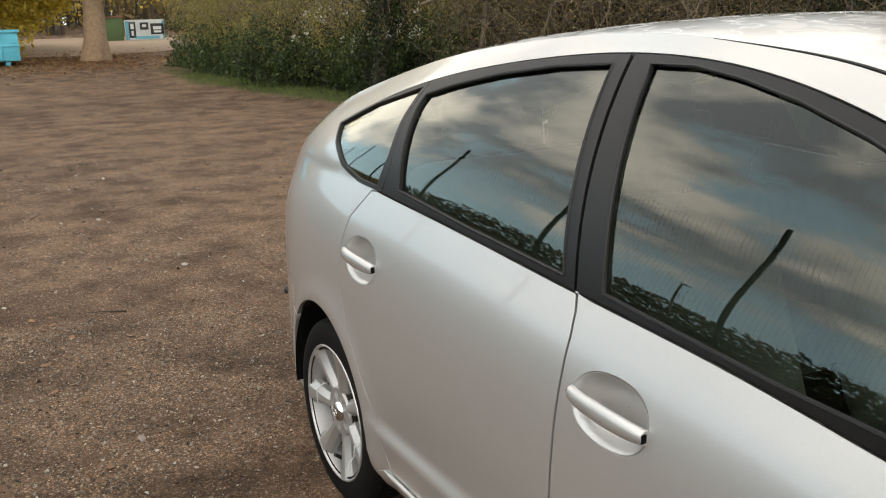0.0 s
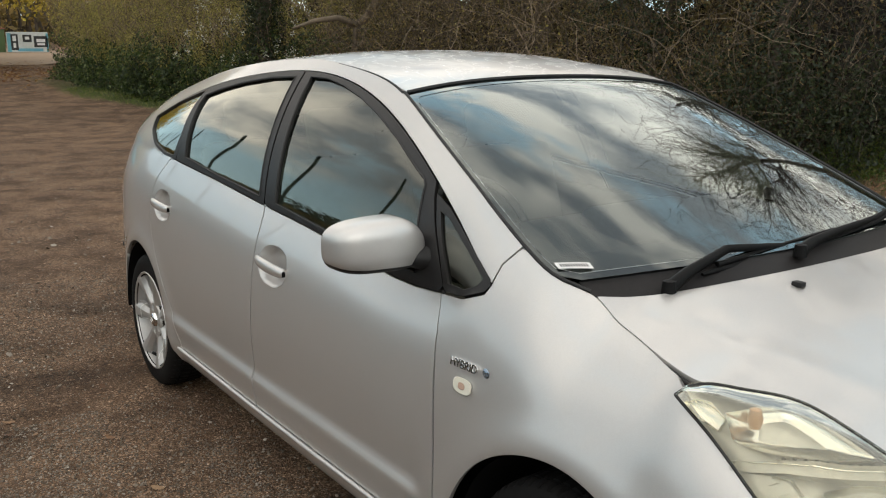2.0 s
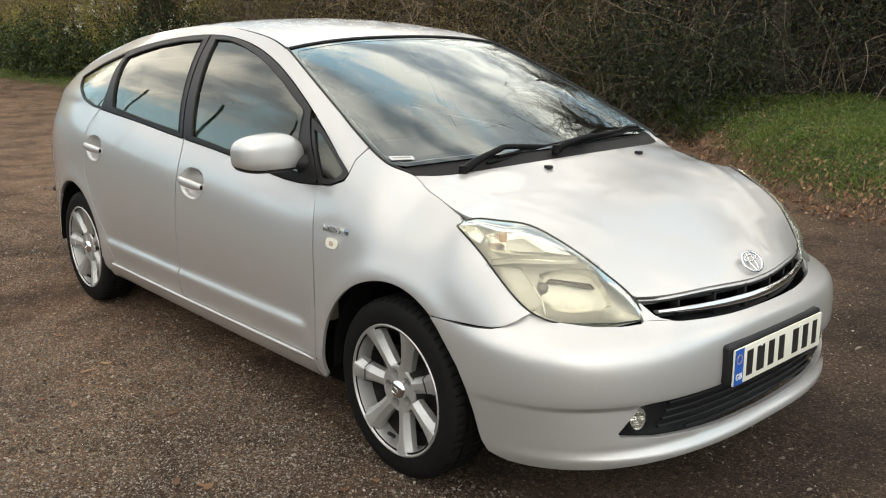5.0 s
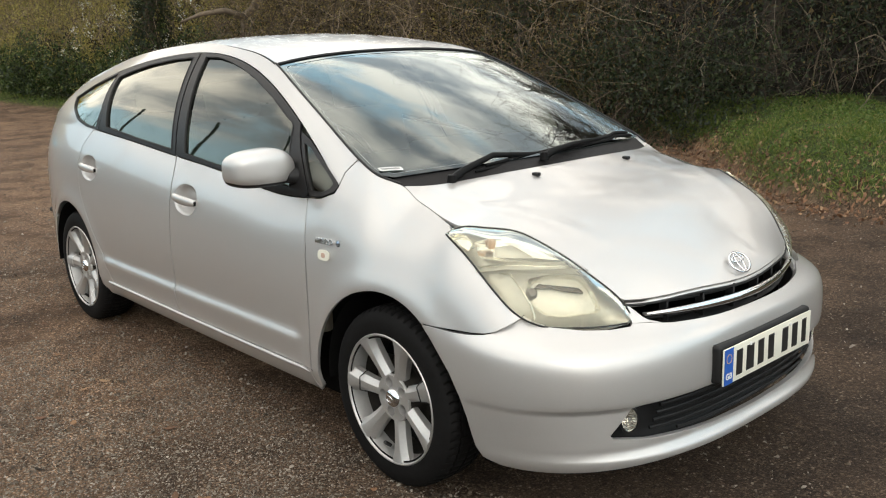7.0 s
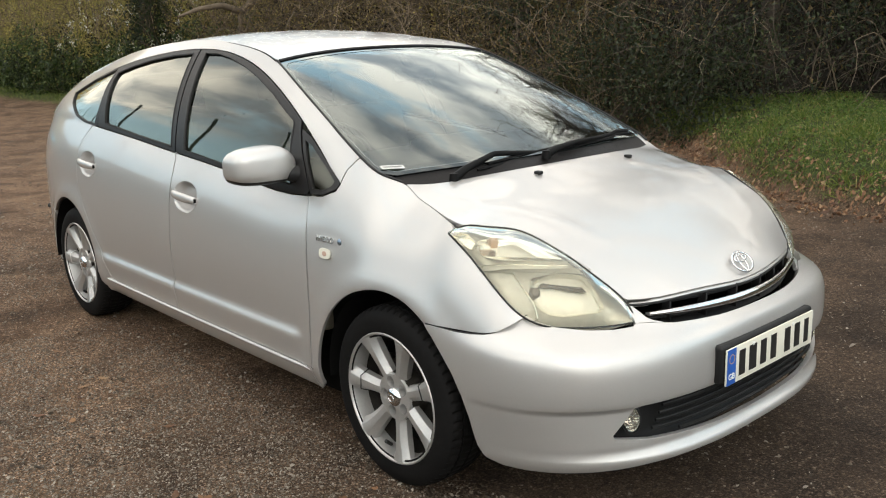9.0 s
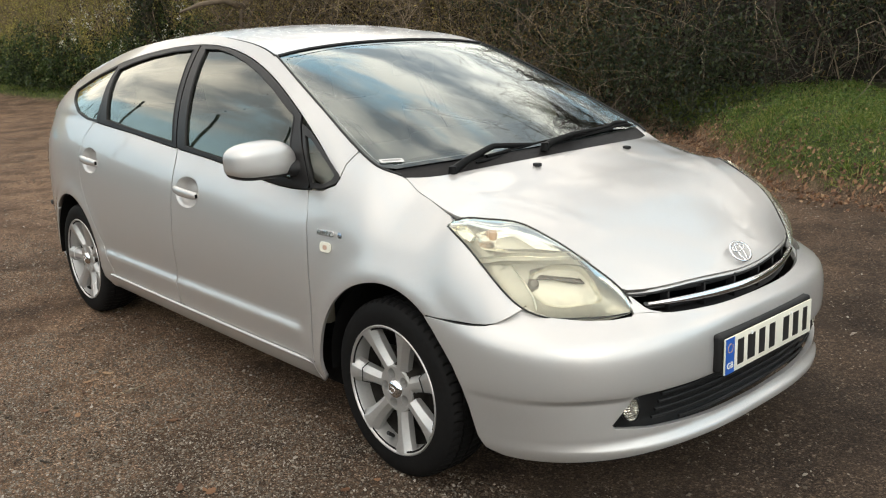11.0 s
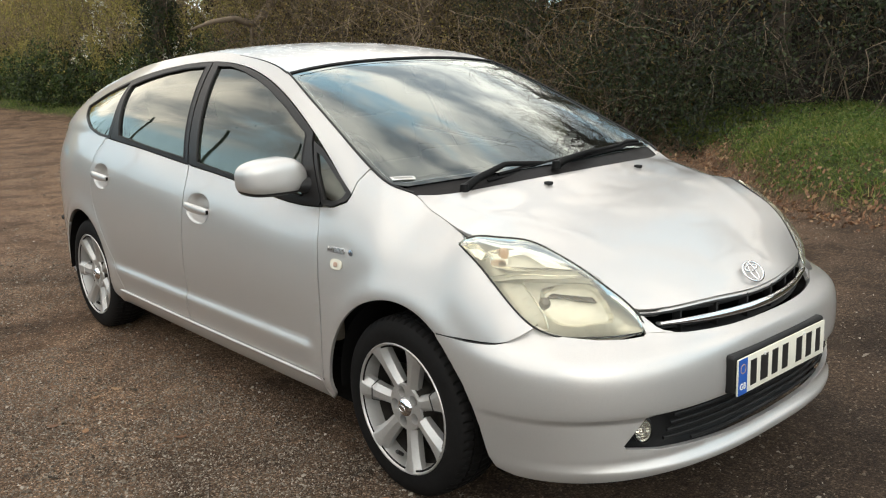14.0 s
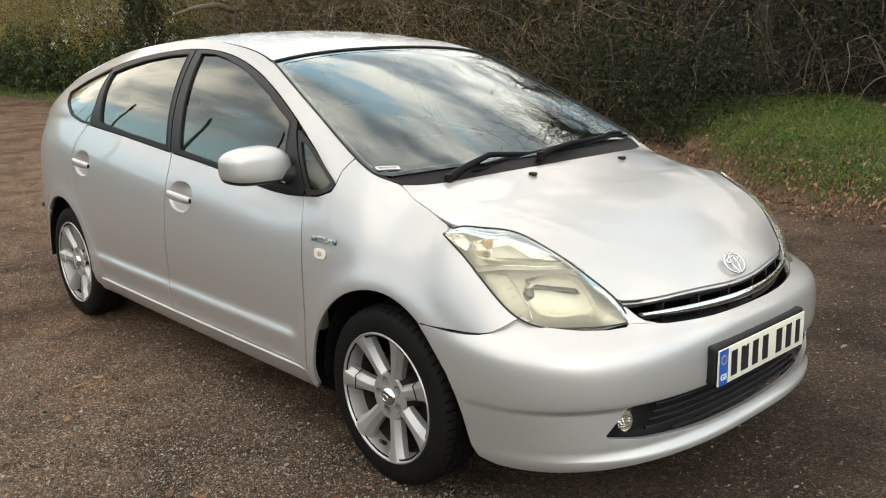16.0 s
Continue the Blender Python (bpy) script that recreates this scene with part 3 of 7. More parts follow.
def door(name, outline, handle, frame_outline, pane, keyhole):
    hollow = ring(handle[0], handle[1] - 0.002, 0.100, 0.062)
    skin = sheet(name, outline, side, PAINT, 0.0040, 0.013, holes=[hollow])
    frame = sheet("window_frame", frame_outline, side, SATIN, 0.0015, 0.03, 0.012, holes=[pane], lift=lambda q: np.full(len(q), 0.002))
    glazing = sheet("window_glass", pane, side, GLASS, -0.004, 0.045, 0.0, sink=0.006)
    seal = np.array(pane)
    x, y, z = side(*np.array(dense(shrink(seal, -0.001), 0.03)).T)
    line = list(zip(x, y - 0.002, z))
    cup, bar = bowl(hollow, 0.046, "handle_recess"), grip(handle[0], handle[1], keyhole)
    r, l = both(name, skin, car, car, "silver door with a pull handle")
    # black tube added inside the shut gap, so the seam looks shaded
    o = dense(np.array(outline, float), 0.03)
    x, y, z = side(o[:, 0], o[:, 1])
    ds = tube([(a, b + 0.0075, c) for a, b, c in zip(x, y, z)] + [(x[0], y[0] + 0.0075, z[0])], 0.0048, 6, False)
    me = bpy.data.meshes.new("door_seal"); ds.to_mesh(me); ds.free(); me.materials.append(RUBBER)
    both("door_seal", me, r, l, "black rubber seal or gap-darkening strip")
    both("window_frame", frame, r, l, "satin black window frame")
    both("window_glass", glazing, r, l, "tinted window glass")
    both("handle_recess", cup, r, l)
    both("door_handle", bar, r, l, "silver pull handle")
    tip = box(0.006, 0.013, 0.018, 0.003, 2, Matrix.Translation((handle[0] + 0.101, float(-side_y(np.float64(handle[0]), np.float64(handle[1]))) - 0.010, handle[1] - 0.007)))
    me = bpy.data.meshes.new("handle_tip"); tip.to_mesh(me); tip.free(); me.materials.append(DARK)
    both("handle_tip", me, r, l, "dark end of the handle")
    bm = tube(line + line[:1], 0.0035, 5, False)
    me = bpy.data.meshes.new("window_seal"); bm.to_mesh(me); bm.free(); me.materials.append(RUBBER)
    both("window_seal", me, r, l, "black rubber seal or gap-darkening strip")
    if keyhole:
        kb = lathe([(0.0, -0.006), (0.008, -0.006), (0.009, 0.0)], 16)
        bmesh.ops.translate(kb, vec=(handle[0] - 0.095, float(-side_y(np.float64(handle[0]), np.float64(handle[1]))) - 0.008, handle[1] + 0.006), verts=kb.verts)
        part("keyhole", kb, CHROME, r)
    return r, l


FRONT_PANE = [(1.300, 1.000), (1.188, 1.392), (1.30, 1.390), (1.42, 1.372), (1.56, 1.341), (1.70, 1.299), (1.85, 1.242), (1.97, 1.186), (2.040, 1.155), (2.054, 1.141), (2.074, 1.063), (2.098, 0.990), (2.114, 0.937), (1.70, 0.962)]
REAR_PANE = [(1.180, 1.008), (1.078, 1.391), (0.90, 1.384), (0.70, 1.363), (0.52, 1.333), (0.402, 1.306), (0.396, 1.27), (0.462, 1.072), (0.80, 1.038)]
FRONT_FRAME = along(BELT_Z, 1.227, 2.222, 14, 0.001) + [(2.232, 0.925), (2.188, 0.995), (2.145, 1.055), (2.106, 1.118)] + along(WINTOP, 2.09, 1.124, 26, -0.002)
REAR_FRAME = along(BELT_Z, 0.365, 1.220, 12, 0.001) + along(WINTOP, 1.114, 0.372, 18, -0.002) + [(0.362, 1.25), (0.385, 1.12)]
front_door = door("front_door", SEAM_M[::-1] + [(1.245, 0.303)] + SEAM_F + along(BELT_Z, 2.21, 1.224, 12, -0.001), (1.392, 0.820), FRONT_FRAME, FRONT_PANE, True)
rear_door = door("rear_door", SEAM_R[::-1] + SEAM_M + along(BELT_Z, 1.20, 0.33, 10, -0.001), (0.330, 0.869), REAR_FRAME, REAR_PANE, False)

# fixed quarter windows, fore and aft
AFT = [(-0.119, 1.199), (-0.055, 1.145), (0.06, 1.088), (0.20, 1.060), (0.33, 1.053), (0.362, 1.053), (0.384, 1.12), (0.361, 1.25), (0.37, 1.335)] + along(WINTOP, 0.34, -0.08, 9, -0.002)
AFT_PANE = [(-0.100, 1.197), (-0.045, 1.150), (0.065, 1.097), (0.20, 1.071), (0.33, 1.065), (0.355, 1.15), (0.343, 1.25), (0.350, 1.322), (0.1, 1.266)]
FORE = [(2.110, 1.128), (2.150, 1.058), (2.193, 0.995), (2.237, 0.925), (2.245, 0.914), (2.33, 0.922), (2.395, 0.945), (2.410, 0.962), (2.40, 0.975), (2.33, 1.013), (2.25, 1.060), (2.18, 1.100)]
FORE_PANE = [(2.150, 1.088), (2.190, 1.022), (2.252, 0.934), (2.325, 0.936), (2.366, 0.953), (2.380, 0.970), (2.33, 0.999), (2.25, 1.043), (2.19, 1.078)]
for nm, out, pane in (("rear_quarter_window", AFT, AFT_PANE), ("front_quarter_window", FORE, FORE_PANE)):
    r, l = both(nm, sheet(nm, out, wing, SATIN, 0.001, 0.025, 0.012, holes=[pane], lift=lambda q: np.full(len(q), 0.002)), car, car, "fixed triangular window in a black surround")
    both("pane", sheet("pane", pane, wing, GLASS, -0.004, 0.03, 0, sink=0.005), r, l)

# body side: quarter panel, cant rail and pillar in one pressing
QUARTER = SEAM_R + AFT[4::-1] + along(WINTOP, -0.10, 2.395, 60, 0.001) + [(2.408, 0.968), (2.416, 1.010), (2.449, 1.0515)] + along(EDGE_Z, 2.44, -0.62, 70) \
    + [(-0.740, 1.072), (-0.780, 0.98), (-0.770, 0.86), (-0.62, 0.78), (-0.46, 0.73), (-0.35, 0.60)] + arc(0.0, 135, 0) + [(0.357, 0.27), (0.40, 0.245), (0.47, 0.297)]
qr, ql = both("rear_quarter", sheet("rear_quarter", QUARTER, wing, PAINT, 0.0012, 0.028), car, car, "silver rear quarter panel and roof rail")
TAIL = [(-0.352, 0.602), (-0.46, 0.732), (-0.62, 0.782), (-0.770, 0.862), (-0.84, 0.86), (-0.85, 0.50), (-0.83, 0.24), (-0.34, 0.22)] + arc(0.0, 194, 137, n=14)
rb_r, rb_l = both("rear_bumper", sheet("rear_bumper", TAIL, side, PAINT, 0.0015), car, car, "silver rear bumper")
kn = lathe([(0.0, 0.030), (0.010, 0.027), (0.017, 0.015), (0.018, 0.0), (0.015, -0.02)], 16)
bmesh.ops.rotate(kn, matrix=Matrix.Rotation(radians(180), 3, "X"), verts=kn.verts)
bmesh.ops.translate(kn, vec=(-0.675, -0.688, 0.52), verts=kn.verts)
part("rubber_bump", kn, RUBBER, rb_r, "small black rubber stop")
LAMP = [(-0.742, 1.070), (-0.81, 1.04), (-0.845, 0.865), (-0.772, 0.865), (-0.782, 0.98)]
TAIL_RED = glass("tail_lamp", (0.75, 0.45, 0.42), 1.5, 0.5)
both("tail_lamp", sheet("tail_lamp", LAMP, side, TAIL_RED, 0.001), car, car, "clear and red tail lamp")
part("tailgate", sheet("tailgate", [(-0.62, 0.24), (0.62, 0.24), (0.63, 0.6), (0.60, 0.9), (0.47, 1.09), (-0.47, 1.09), (-0.60, 0.9), (-0.63, 0.6)],
                       lambda y, z: (-0.865 + 0.10 * (y / 0.62) ** 4 * 0.3 + 0.10 * np.clip((z - 0.7) / 0.4, 0, 1) ** 2, y, z), PAINT, 0.0, 0.06), None, car)

# wings
WING = SEAM_F[::-1][:1] + [(2.243, 0.910), (2.33, 0.918), (2.398, 0.942), (2.4095, 0.965), (2.4175, 1.0085), (2.4505, 1.0495)] + along(EDGE_Z, 2.465, 2.90, 30) + [(2.94, 0.872)] + [(3.00, 0.831), (3.06, 0.784), (3.15, 0.713), (3.205, 0.672), (3.212, 0.663), (3.183, 0.638), (3.156, 0.621), (3.126, 0.614), (3.079, 0.610), (3.018, 0.608), (2.968, 0.607), (2.906, 0.606)] \
    + arc(2.7, 55, 188, n=40) + [(2.338, 0.24), (2.30, 0.262), (2.281, 0.299)] + SEAM_F[:-1]
wr, wl = both("wing", sheet("wing", WING, wing, PAINT, 0.003, 0.024), car, car, "silver front wing")

# roof, bonnet, windscreen
top_edge = [(1.752 + 0.017 * (y / 0.556) ** 2, y) for y in np.linspace(-0.552, 0.552, 15)]
roof_out = top_edge + [(float(x), float(EDGE_Y(x))) for x in np.linspace(1.72, -0.74, 40)] + [(float(x), -float(EDGE_Y(x))) for x in np.linspace(-0.74, 1.72, 40)]
part("roof", sheet("roof", roof_out, roof_surf, PAINT_ROOF, 0.002, 0.045), None, car, "silver roof with drying water marks")
for sgn in (1, -1):
    xs = np.linspace(1.30, 1.765, 16)
    part("roof_moulding", tube([(x, sgn * EDGE_Y(x), EDGE_Z(x) - 0.001) for x in xs], [0.0012 + 0.0028 * float(x - 1.3) / 0.465 for x in xs], 6), RUBBER, car, "black drip moulding")
REARHOOD = [(2.778 - 0.137 * (abs(y) / 0.66) ** 2.4, y) for y in np.linspace(-0.658, 0.658, 25)]
FRONTHOOD = [(3.487 - 0.118 * (abs(y) / 0.47) ** 2.0, y) for y in np.linspace(0.462, -0.462, 21)]
hood_edge = [(float(x), float(EDGE_Y(x))) for x in np.linspace(2.650, 3.36, 44)]
hood_out = REARHOOD + hood_edge + FRONTHOOD + [(x, -y) for x, y in hood_edge[::-1]]
bonnet = part("bonnet", sheet("bonnet", hood_out, hood_surf, PAINT, 0.0028, 0.028, 0.02), None, car, "silver bonnet")
# added black tube under the bonnet edge stands for the gap's shade
o = dense(np.array(hood_out, float), 0.03)
x, y, z = hood_surf(o[:, 0], o[:, 1])
hs_line = [(a, b, c - 0.0125) for a, b, c in zip(x, y, z)]
part("bonnet_seal", tube(hs_line + hs_line[:1], 0.0045, 6, False), RUBBER, bonnet, "black rubber seal or gap-darkening strip")
screen_bottom = [(2.712 - 0.114 * (abs(y) / 0.65) ** 2.2, y) for y in np.linspace(0.655, -0.655, 23)]
sides_r = [(float(x), float(EDGE_Y(x)) - 0.010) for x in np.linspace(1.80, 2.56, 24)]
screen_out = top_edge[:: 1] + sides_r + screen_bottom + [(x, -y) for x, y in sides_r[::-1]]
inner_bottom = [(2.694 - 0.116 * (abs(y) / 0.65) ** 2.2, y) for y in np.linspace(0.645, -0.645, 23)]
sides_i = [(float(x), float(EDGE_Y(x)) - 0.022) for x in np.linspace(1.83, 2.54, 22)]
inner_top = [(1.790 + 0.015 * (y / 0.53) ** 2, y) for y in np.linspace(-0.535, 0.535, 13)]
screen_in = inner_top + sides_i + inner_bottom + [(x, -y) for x, y in sides_i[::-1]]
FRIT = glass("black_glass_border", (0.012, 0.012, 0.013), faces=2.35)
windscreen = part("windscreen", sheet("windscreen", screen_in, roof_surf, SCREEN, -0.003, 0.06, 0, sink=0.004), None, car, "raked windscreen reflecting clouds")
part("black_border", sheet("black_border", screen_out, roof_surf, FRIT, 0.001, 0.04, 0.01, holes=[screen_in], sink=0.003), None, windscreen, "black printed glass border")
edge_line = [(float(x), float(EDGE_Y(x)) - 0.004, float(EDGE_Z(x)) + 0.001) for x in np.linspace(1.765, 2.63, 34)]
for sgn in (1, -1):
    part("screen_seal", tube([(x, sgn * y, z) for x, y, z in edge_line], 0.0045, 6), RUBBER, windscreen, "black rubber seal or gap-darkening strip")
part("screen_seal", tube([(*q, float(over(np.float64(q[0]), np.float64(q[1]), MID_Z))) for q in top_edge], 0.005, 6), RUBBER, windscreen)


def cowl_surf(x, y):
    t = ease(2.68, 2.785, x + 0.137 * (np.abs(y) / 0.66) ** 2.3)
    return x, y, (1 - t) * (over(x, y, MID_Z) - 0.004) + t * (over(x, y, HOOD_Z) - 0.018)


COWL = plain("cowl_plastic", (0.013, 0.0115, 0.0115), 0.5, grain=400, depth=0.3, Specular_IOR_Level=0.25)
part("cowl", sheet("cowl", [(x + 0.022, y) for x, y in REARHOOD] + [(x - 0.012, y) for x, y in screen_bottom], cowl_surf, COWL, 0.0, 0.035, 0.01), None, car, "black plastic scuttle panel")

# front bumper
HL_LOW = [(66.7, 0.664), (64.2, 0.648), (60.5, 0.636), (54, 0.627), (48, 0.624), (43.6, 0.626), (42.9, 0.632)]
LIPLINE = [(41.2, 0.6305), (38.0, 0.6275), (33, 0.6205), (26, 0.6165), (18, 0.613), (9, 0.612), (0, 0.612)]
SEAMB = [(90, 0.604), (84.9, 0.606), (81.2, 0.606), (77.2, 0.608), (74.2, 0.612), (72.1, 0.620), (70.1, 0.634)]
ARCHB = [(70.5, 0.223), (74.6, 0.238), (76.2, 0.270), (77.0, 0.310), (77.8, 0.36), (79.2, 0.42), (81.5, 0.48), (84.5, 0.53), (87.3, 0.572)]
half = ARCHB + SEAMB + HL_LOW + LIPLINE
under = [(t, 0.221 + 0.018 * float(ease(66, 30, t))) for t in (66, 60, 50, 40, 30, 20, 10, 0)]
right = [(-radians(t), z) for t, z in half]
left = [(radians(t), z) for t, z in half[-2::-1]]
bottom = [(radians(t), z) for t, z in under] + [(-radians(t), z) for t, z in under[-2::-1]]
INTAKE = [(radians(t), z) for t, z in ((-44.0, 0.408), (-41, 0.414), (-30, 0.410), (0, 0.405), (30, 0.410), (41, 0.414), (44.0, 0.408), (48.5, 0.335), (48, 0.322), (40, 0.306), (20, 0.290), (0, 0.286), (-20, 0.290), (-40, 0.306), (-48, 0.322), (-48.5, 0.335))]
# line of an added black tube that darkens the seam between wing and bumper
o = np.array([(-radians(t), z) for t, z in SEAMB + [(66.7, 0.664)]])
x, y, z = nose(o[:, 0], o[:, 1], 0.006)
seam_line = list(zip(x, y, z))
bumper = part("front_bumper", sheet("front_bumper", right + left + bottom, nose, PAINT, 0.0012, 0.015, 0.018, holes=[INTAKE], scale=(0.72, 1)), None, car, "silver front bumper with a scuffed lip")
for s in (1, -1):
    part("bumper_seal", tube([(a, s * b, c) for a, b, c in seam_line], 0.0017, 6), RUBBER, bumper)
part("intake", sheet("intake", [(radians(t), z) for t, z in ((-52, 0.27), (52, 0.27), (50, 0.43), (-50, 0.43))], lambda t, z: nose(t, z, 0.055), BLACK, 0, 0.05, 0.0, scale=(0.72, 1)), None, bumper, "black lower intake")
for k in range(5):
    z = 0.310 + 0.021 * k
    span = 46.5 - 0.9 * k if k else 38
    pts = [nose(np.float64(radians(t)), np.float64(z), 0.014) for t in np.linspace(-span + 6, span - 6, 40)]
    part("intake_slat", tube(pts, [0.0055] * 40, 6), BLACK, bumper)
LIPSPOIL = [(radians(t), z) for t, z in [(s, 0.250) for s in np.linspace(-62, 62, 30)] + [(s, 0.150) for s in np.linspace(60, -60, 30)]]
part("air_dam", sheet("air_dam", LIPSPOIL, lambda t, z: nose(t, np.maximum(z, 0.18), 0.045), BLACK, 0, 0.04, 0.01, scale=(0.72, 1)), None, bumper, "black lower air dam")

# grille, chrome bar, emblem
def conv(bm, mat, name):
    me_ = bpy.data.meshes.new(name); bm.to_mesh(me_); bm.free(); me_.materials.append(mat)
    return me_


def arcpts(f, a, b, n):
    return [f(t) for t in np.linspace(a, b, n)]


grille = part("grille", sheet("grille", [(radians(t), z) for t, z in ((-44, 0.60), (-20, 0.585), (0, 0.58), (20, 0.585), (44, 0.60), (44, 0.70), (0, 0.72), (-44, 0.70))],
                              lambda t, z: nose(t, np.clip(z, 0.58, 0.61), 0.075), BLACK, 0, 0.04, 0.0, scale=(0.72, 1)), None, car, "black slot grille")


def hood_lip(y, drop=0.0, fwd=0.0):
    x = 3.487 - 0.118 * (abs(y) / 0.47) ** 2 + fwd
    return x, y, float(over(np.float64(min(x, 3.48)), np.float64(y), HOOD_Z)) - drop


for s_g in (1, -1):
    END = [(s_g * radians(t), z) for t, z in ((42.95, 0.6300), (41.2, 0.6290), (38.4, 0.6270), (35.5, 0.6225), (38.45, 0.6315), (40.05, 0.6405), (41.3, 0.6525), (42.4, 0.6625), (43.4, 0.6720), (44.9, 0.6800), (44.6, 0.6690), (43.75, 0.6500), (43.05, 0.6380))]
    part("grille_end", sheet("grille_end", END, lambda t, z: nose(t, z, 0.006), PAINT, 0.0006, 0.012, 0.014, scale=(0.72, 1)), None, bumper, "silver corner beside the grille")
part("grille_strip", tube(arcpts(lambda y: hood_lip(y, 0.016 if abs(y) < 0.4 else 0.02, -0.006), -0.455, 0.455, 40), 0.0075, 8), PAINT, grille, "thin silver strip below the bonnet edge")


def bar_line(y):
    t = abs(y) / 0.43
    return 3.508 - 0.102 * t ** 1.7, y, 0.641 - 0.006 * t + 0.012 * t ** 3


bm = bmesh.new()
rows = []
for y in np.linspace(-0.418, 0.418, 60):
    c = bar_line(y)
    h = 0.0140 * (1 - 0.6 * (abs(y) / 0.42) ** 3)
    rows.append([bm.verts.new((c[0] + 0.010 * math.cos(a), c[1], c[2] + h * math.sin(a))) for a in np.linspace(0, 2 * math.pi, 12, endpoint=False)])
for a, b in zip(rows, rows[1:]):
    for k in range(12):
        bm.faces.new((a[k], a[(k + 1) % 12], b[(k + 1) % 12], b[k]))
bm.faces.new(rows[0]); bm.faces.new(rows[-1])
bmesh.ops.recalc_face_normals(bm, faces=bm.faces)
part("grille_bar", smooth_all(bm, 70), CHROME, grille, "chrome grille bar")
for y in (-0.33, -0.2, -0.07, 0.07, 0.2, 0.33):
    c = bar_line(y)
    part("grille_rib", box(0.03, 0.008, 0.075, 0.002, 1, Matrix.Translation((c[0] - 0.03, y, c[2]))), BLACK, grille)
for k, dz in enumerate((-0.022, 0.024)):
    part("grille_vane", tube([(bar_line(y)[0] - 0.03, y, bar_line(y)[2] + dz) for y in np.linspace(-0.39, 0.39, 40)], 0.005, 6), BLACK, grille)


def torus(rx, rz, r, n=48, m=10):
    bm = bmesh.new()
    rg = []
    for i in range(n):
        a = 2 * math.pi * i / n
        c = Vector((rx * math.cos(a), 0, rz * math.sin(a)))
        o = Vector((math.cos(a) / rx, 0, math.sin(a) / rz)).normalized()
        rg.append([bm.verts.new(c + r * math.cos(b) * o + Vector((0, r * 0.7 * math.sin(b), 0))) for b in np.linspace(0, 2 * math.pi, m, endpoint=False)])
    for i in range(n):
        for k in range(m):
            bm.faces.new((rg[i][k], rg[i][(k + 1) % m], rg[(i + 1) % n][(k + 1) % m], rg[(i + 1) % n][k]))
    bmesh.ops.recalc_face_normals(bm, faces=bm.faces)
    return smooth_all(bm, 80)


# emblem: an oval ring with two crossed ovals in it, on the bonnet's nose
badge = part("emblem", torus(0.048, 0.034, 0.0046), CHROME, car, "chrome oval emblem")
badge.matrix_basis = Matrix.Translation((3.462, 0, 0.727)) @ Matrix.Rotation(radians(90), 4, "Z") @ Matrix.Rotation(radians(-42), 4, "X")
part("emblem_bar", torus(0.014, 0.031, 0.0038, 32), CHROME, badge)
hb = torus(0.031, 0.010, 0.0038, 32)
bmesh.ops.translate(hb, vec=(0, 0, 0.012), verts=hb.verts)
part("emblem_bar", hb, CHROME, badge)

# number plate on its plinth
plinth = part("plate_plinth", box(0.05, 0.545, 0.118, 0.012, 3, Matrix.Translation((3.540, 0, 0.484))), BLACK, bumper, "black plate plinth")
plate = part("number_plate", box(0.006, 0.52, 0.111, 0.002, 2, Matrix.Translation((3.571, 0, 0.476))), PLATE, bumper, "white number plate")
part("plate_band", box(0.002, 0.046, 0.109, 0.0, 1, Matrix.Translation((3.5745, -0.235, 0.476))), PLATEBLUE, plate, "blue band")
ring_ = torus(0.0135, 0.0135, 0.0016, 24, 6)
bmesh.ops.rotate(ring_, matrix=Matrix.Rotation(radians(90), 3, "Z"), verts=ring_.verts)
bmesh.ops.translate(ring_, vec=(3.5755, -0.235, 0.500), verts=ring_.verts)
part("plate_ring", ring_, AMBER, plate)
for y, w in ((-0.176, 0.034), (-0.115, 0.042), (-0.053, 0.034), (0.008, 0.034), (0.094, 0.036), (0.156, 0.034), (0.216, 0.028)):
    part("plate_character", box(0.001, w, 0.078, 0.0, 1, Matrix.Translation((3.5747, y, 0.476))), INK, plate, "dark bar")
for y in (-0.115, 0.124):
    sc = lathe([(0.0, 0.0), (0.005, 0.0), (0.006, 0.003)], 12)
    bmesh.ops.rotate(sc, matrix=Matrix.Rotation(radians(90), 3, "Z"), verts=sc.verts)
    bmesh.ops.translate(sc, vec=(3.577, y, 0.517), verts=sc.verts)
    part("plate_screw", sc, WHITE, plate)

# fog lamps
for s in (-1, 1):
    p0 = nose(np.float64(radians(44.3 * s)), np.float64(0.366), 0.016)
    fl = lathe([(0.0, 0.016), (0.02, 0.014), (0.034, 0.006), (0.038, -0.004)], 28)
    fog = part("fog_lamp", fl, LENS, bumper, "round clear fog lamp")
    turn = Matrix.Rotation(radians(-90 + 36 * s), 4, "Z")
    fog.matrix_basis = Matrix.Translation(p0) @ turn @ Matrix.Diagonal((0.62, 0.9, 0.95, 1))
    part("reflector", lathe([(0.0, -0.028), (0.018, -0.02), (0.03, -0.006), (0.037, 0.0)], 28), CHROME, fog)
    for k in range(7):
        dz = 0.0085 * (k - 3)
        half_w = math.sqrt(0.034 ** 2 - dz * dz)
        part("flute", tube([(-half_w, -0.001, dz), (half_w, -0.001, dz)], 0.0016, 6), STEEL, fog)
    part("bezel", lathe([(0.038, 0.006), (0.044, 0.004), (0.046, -0.02)], 28), BLACK, fog)

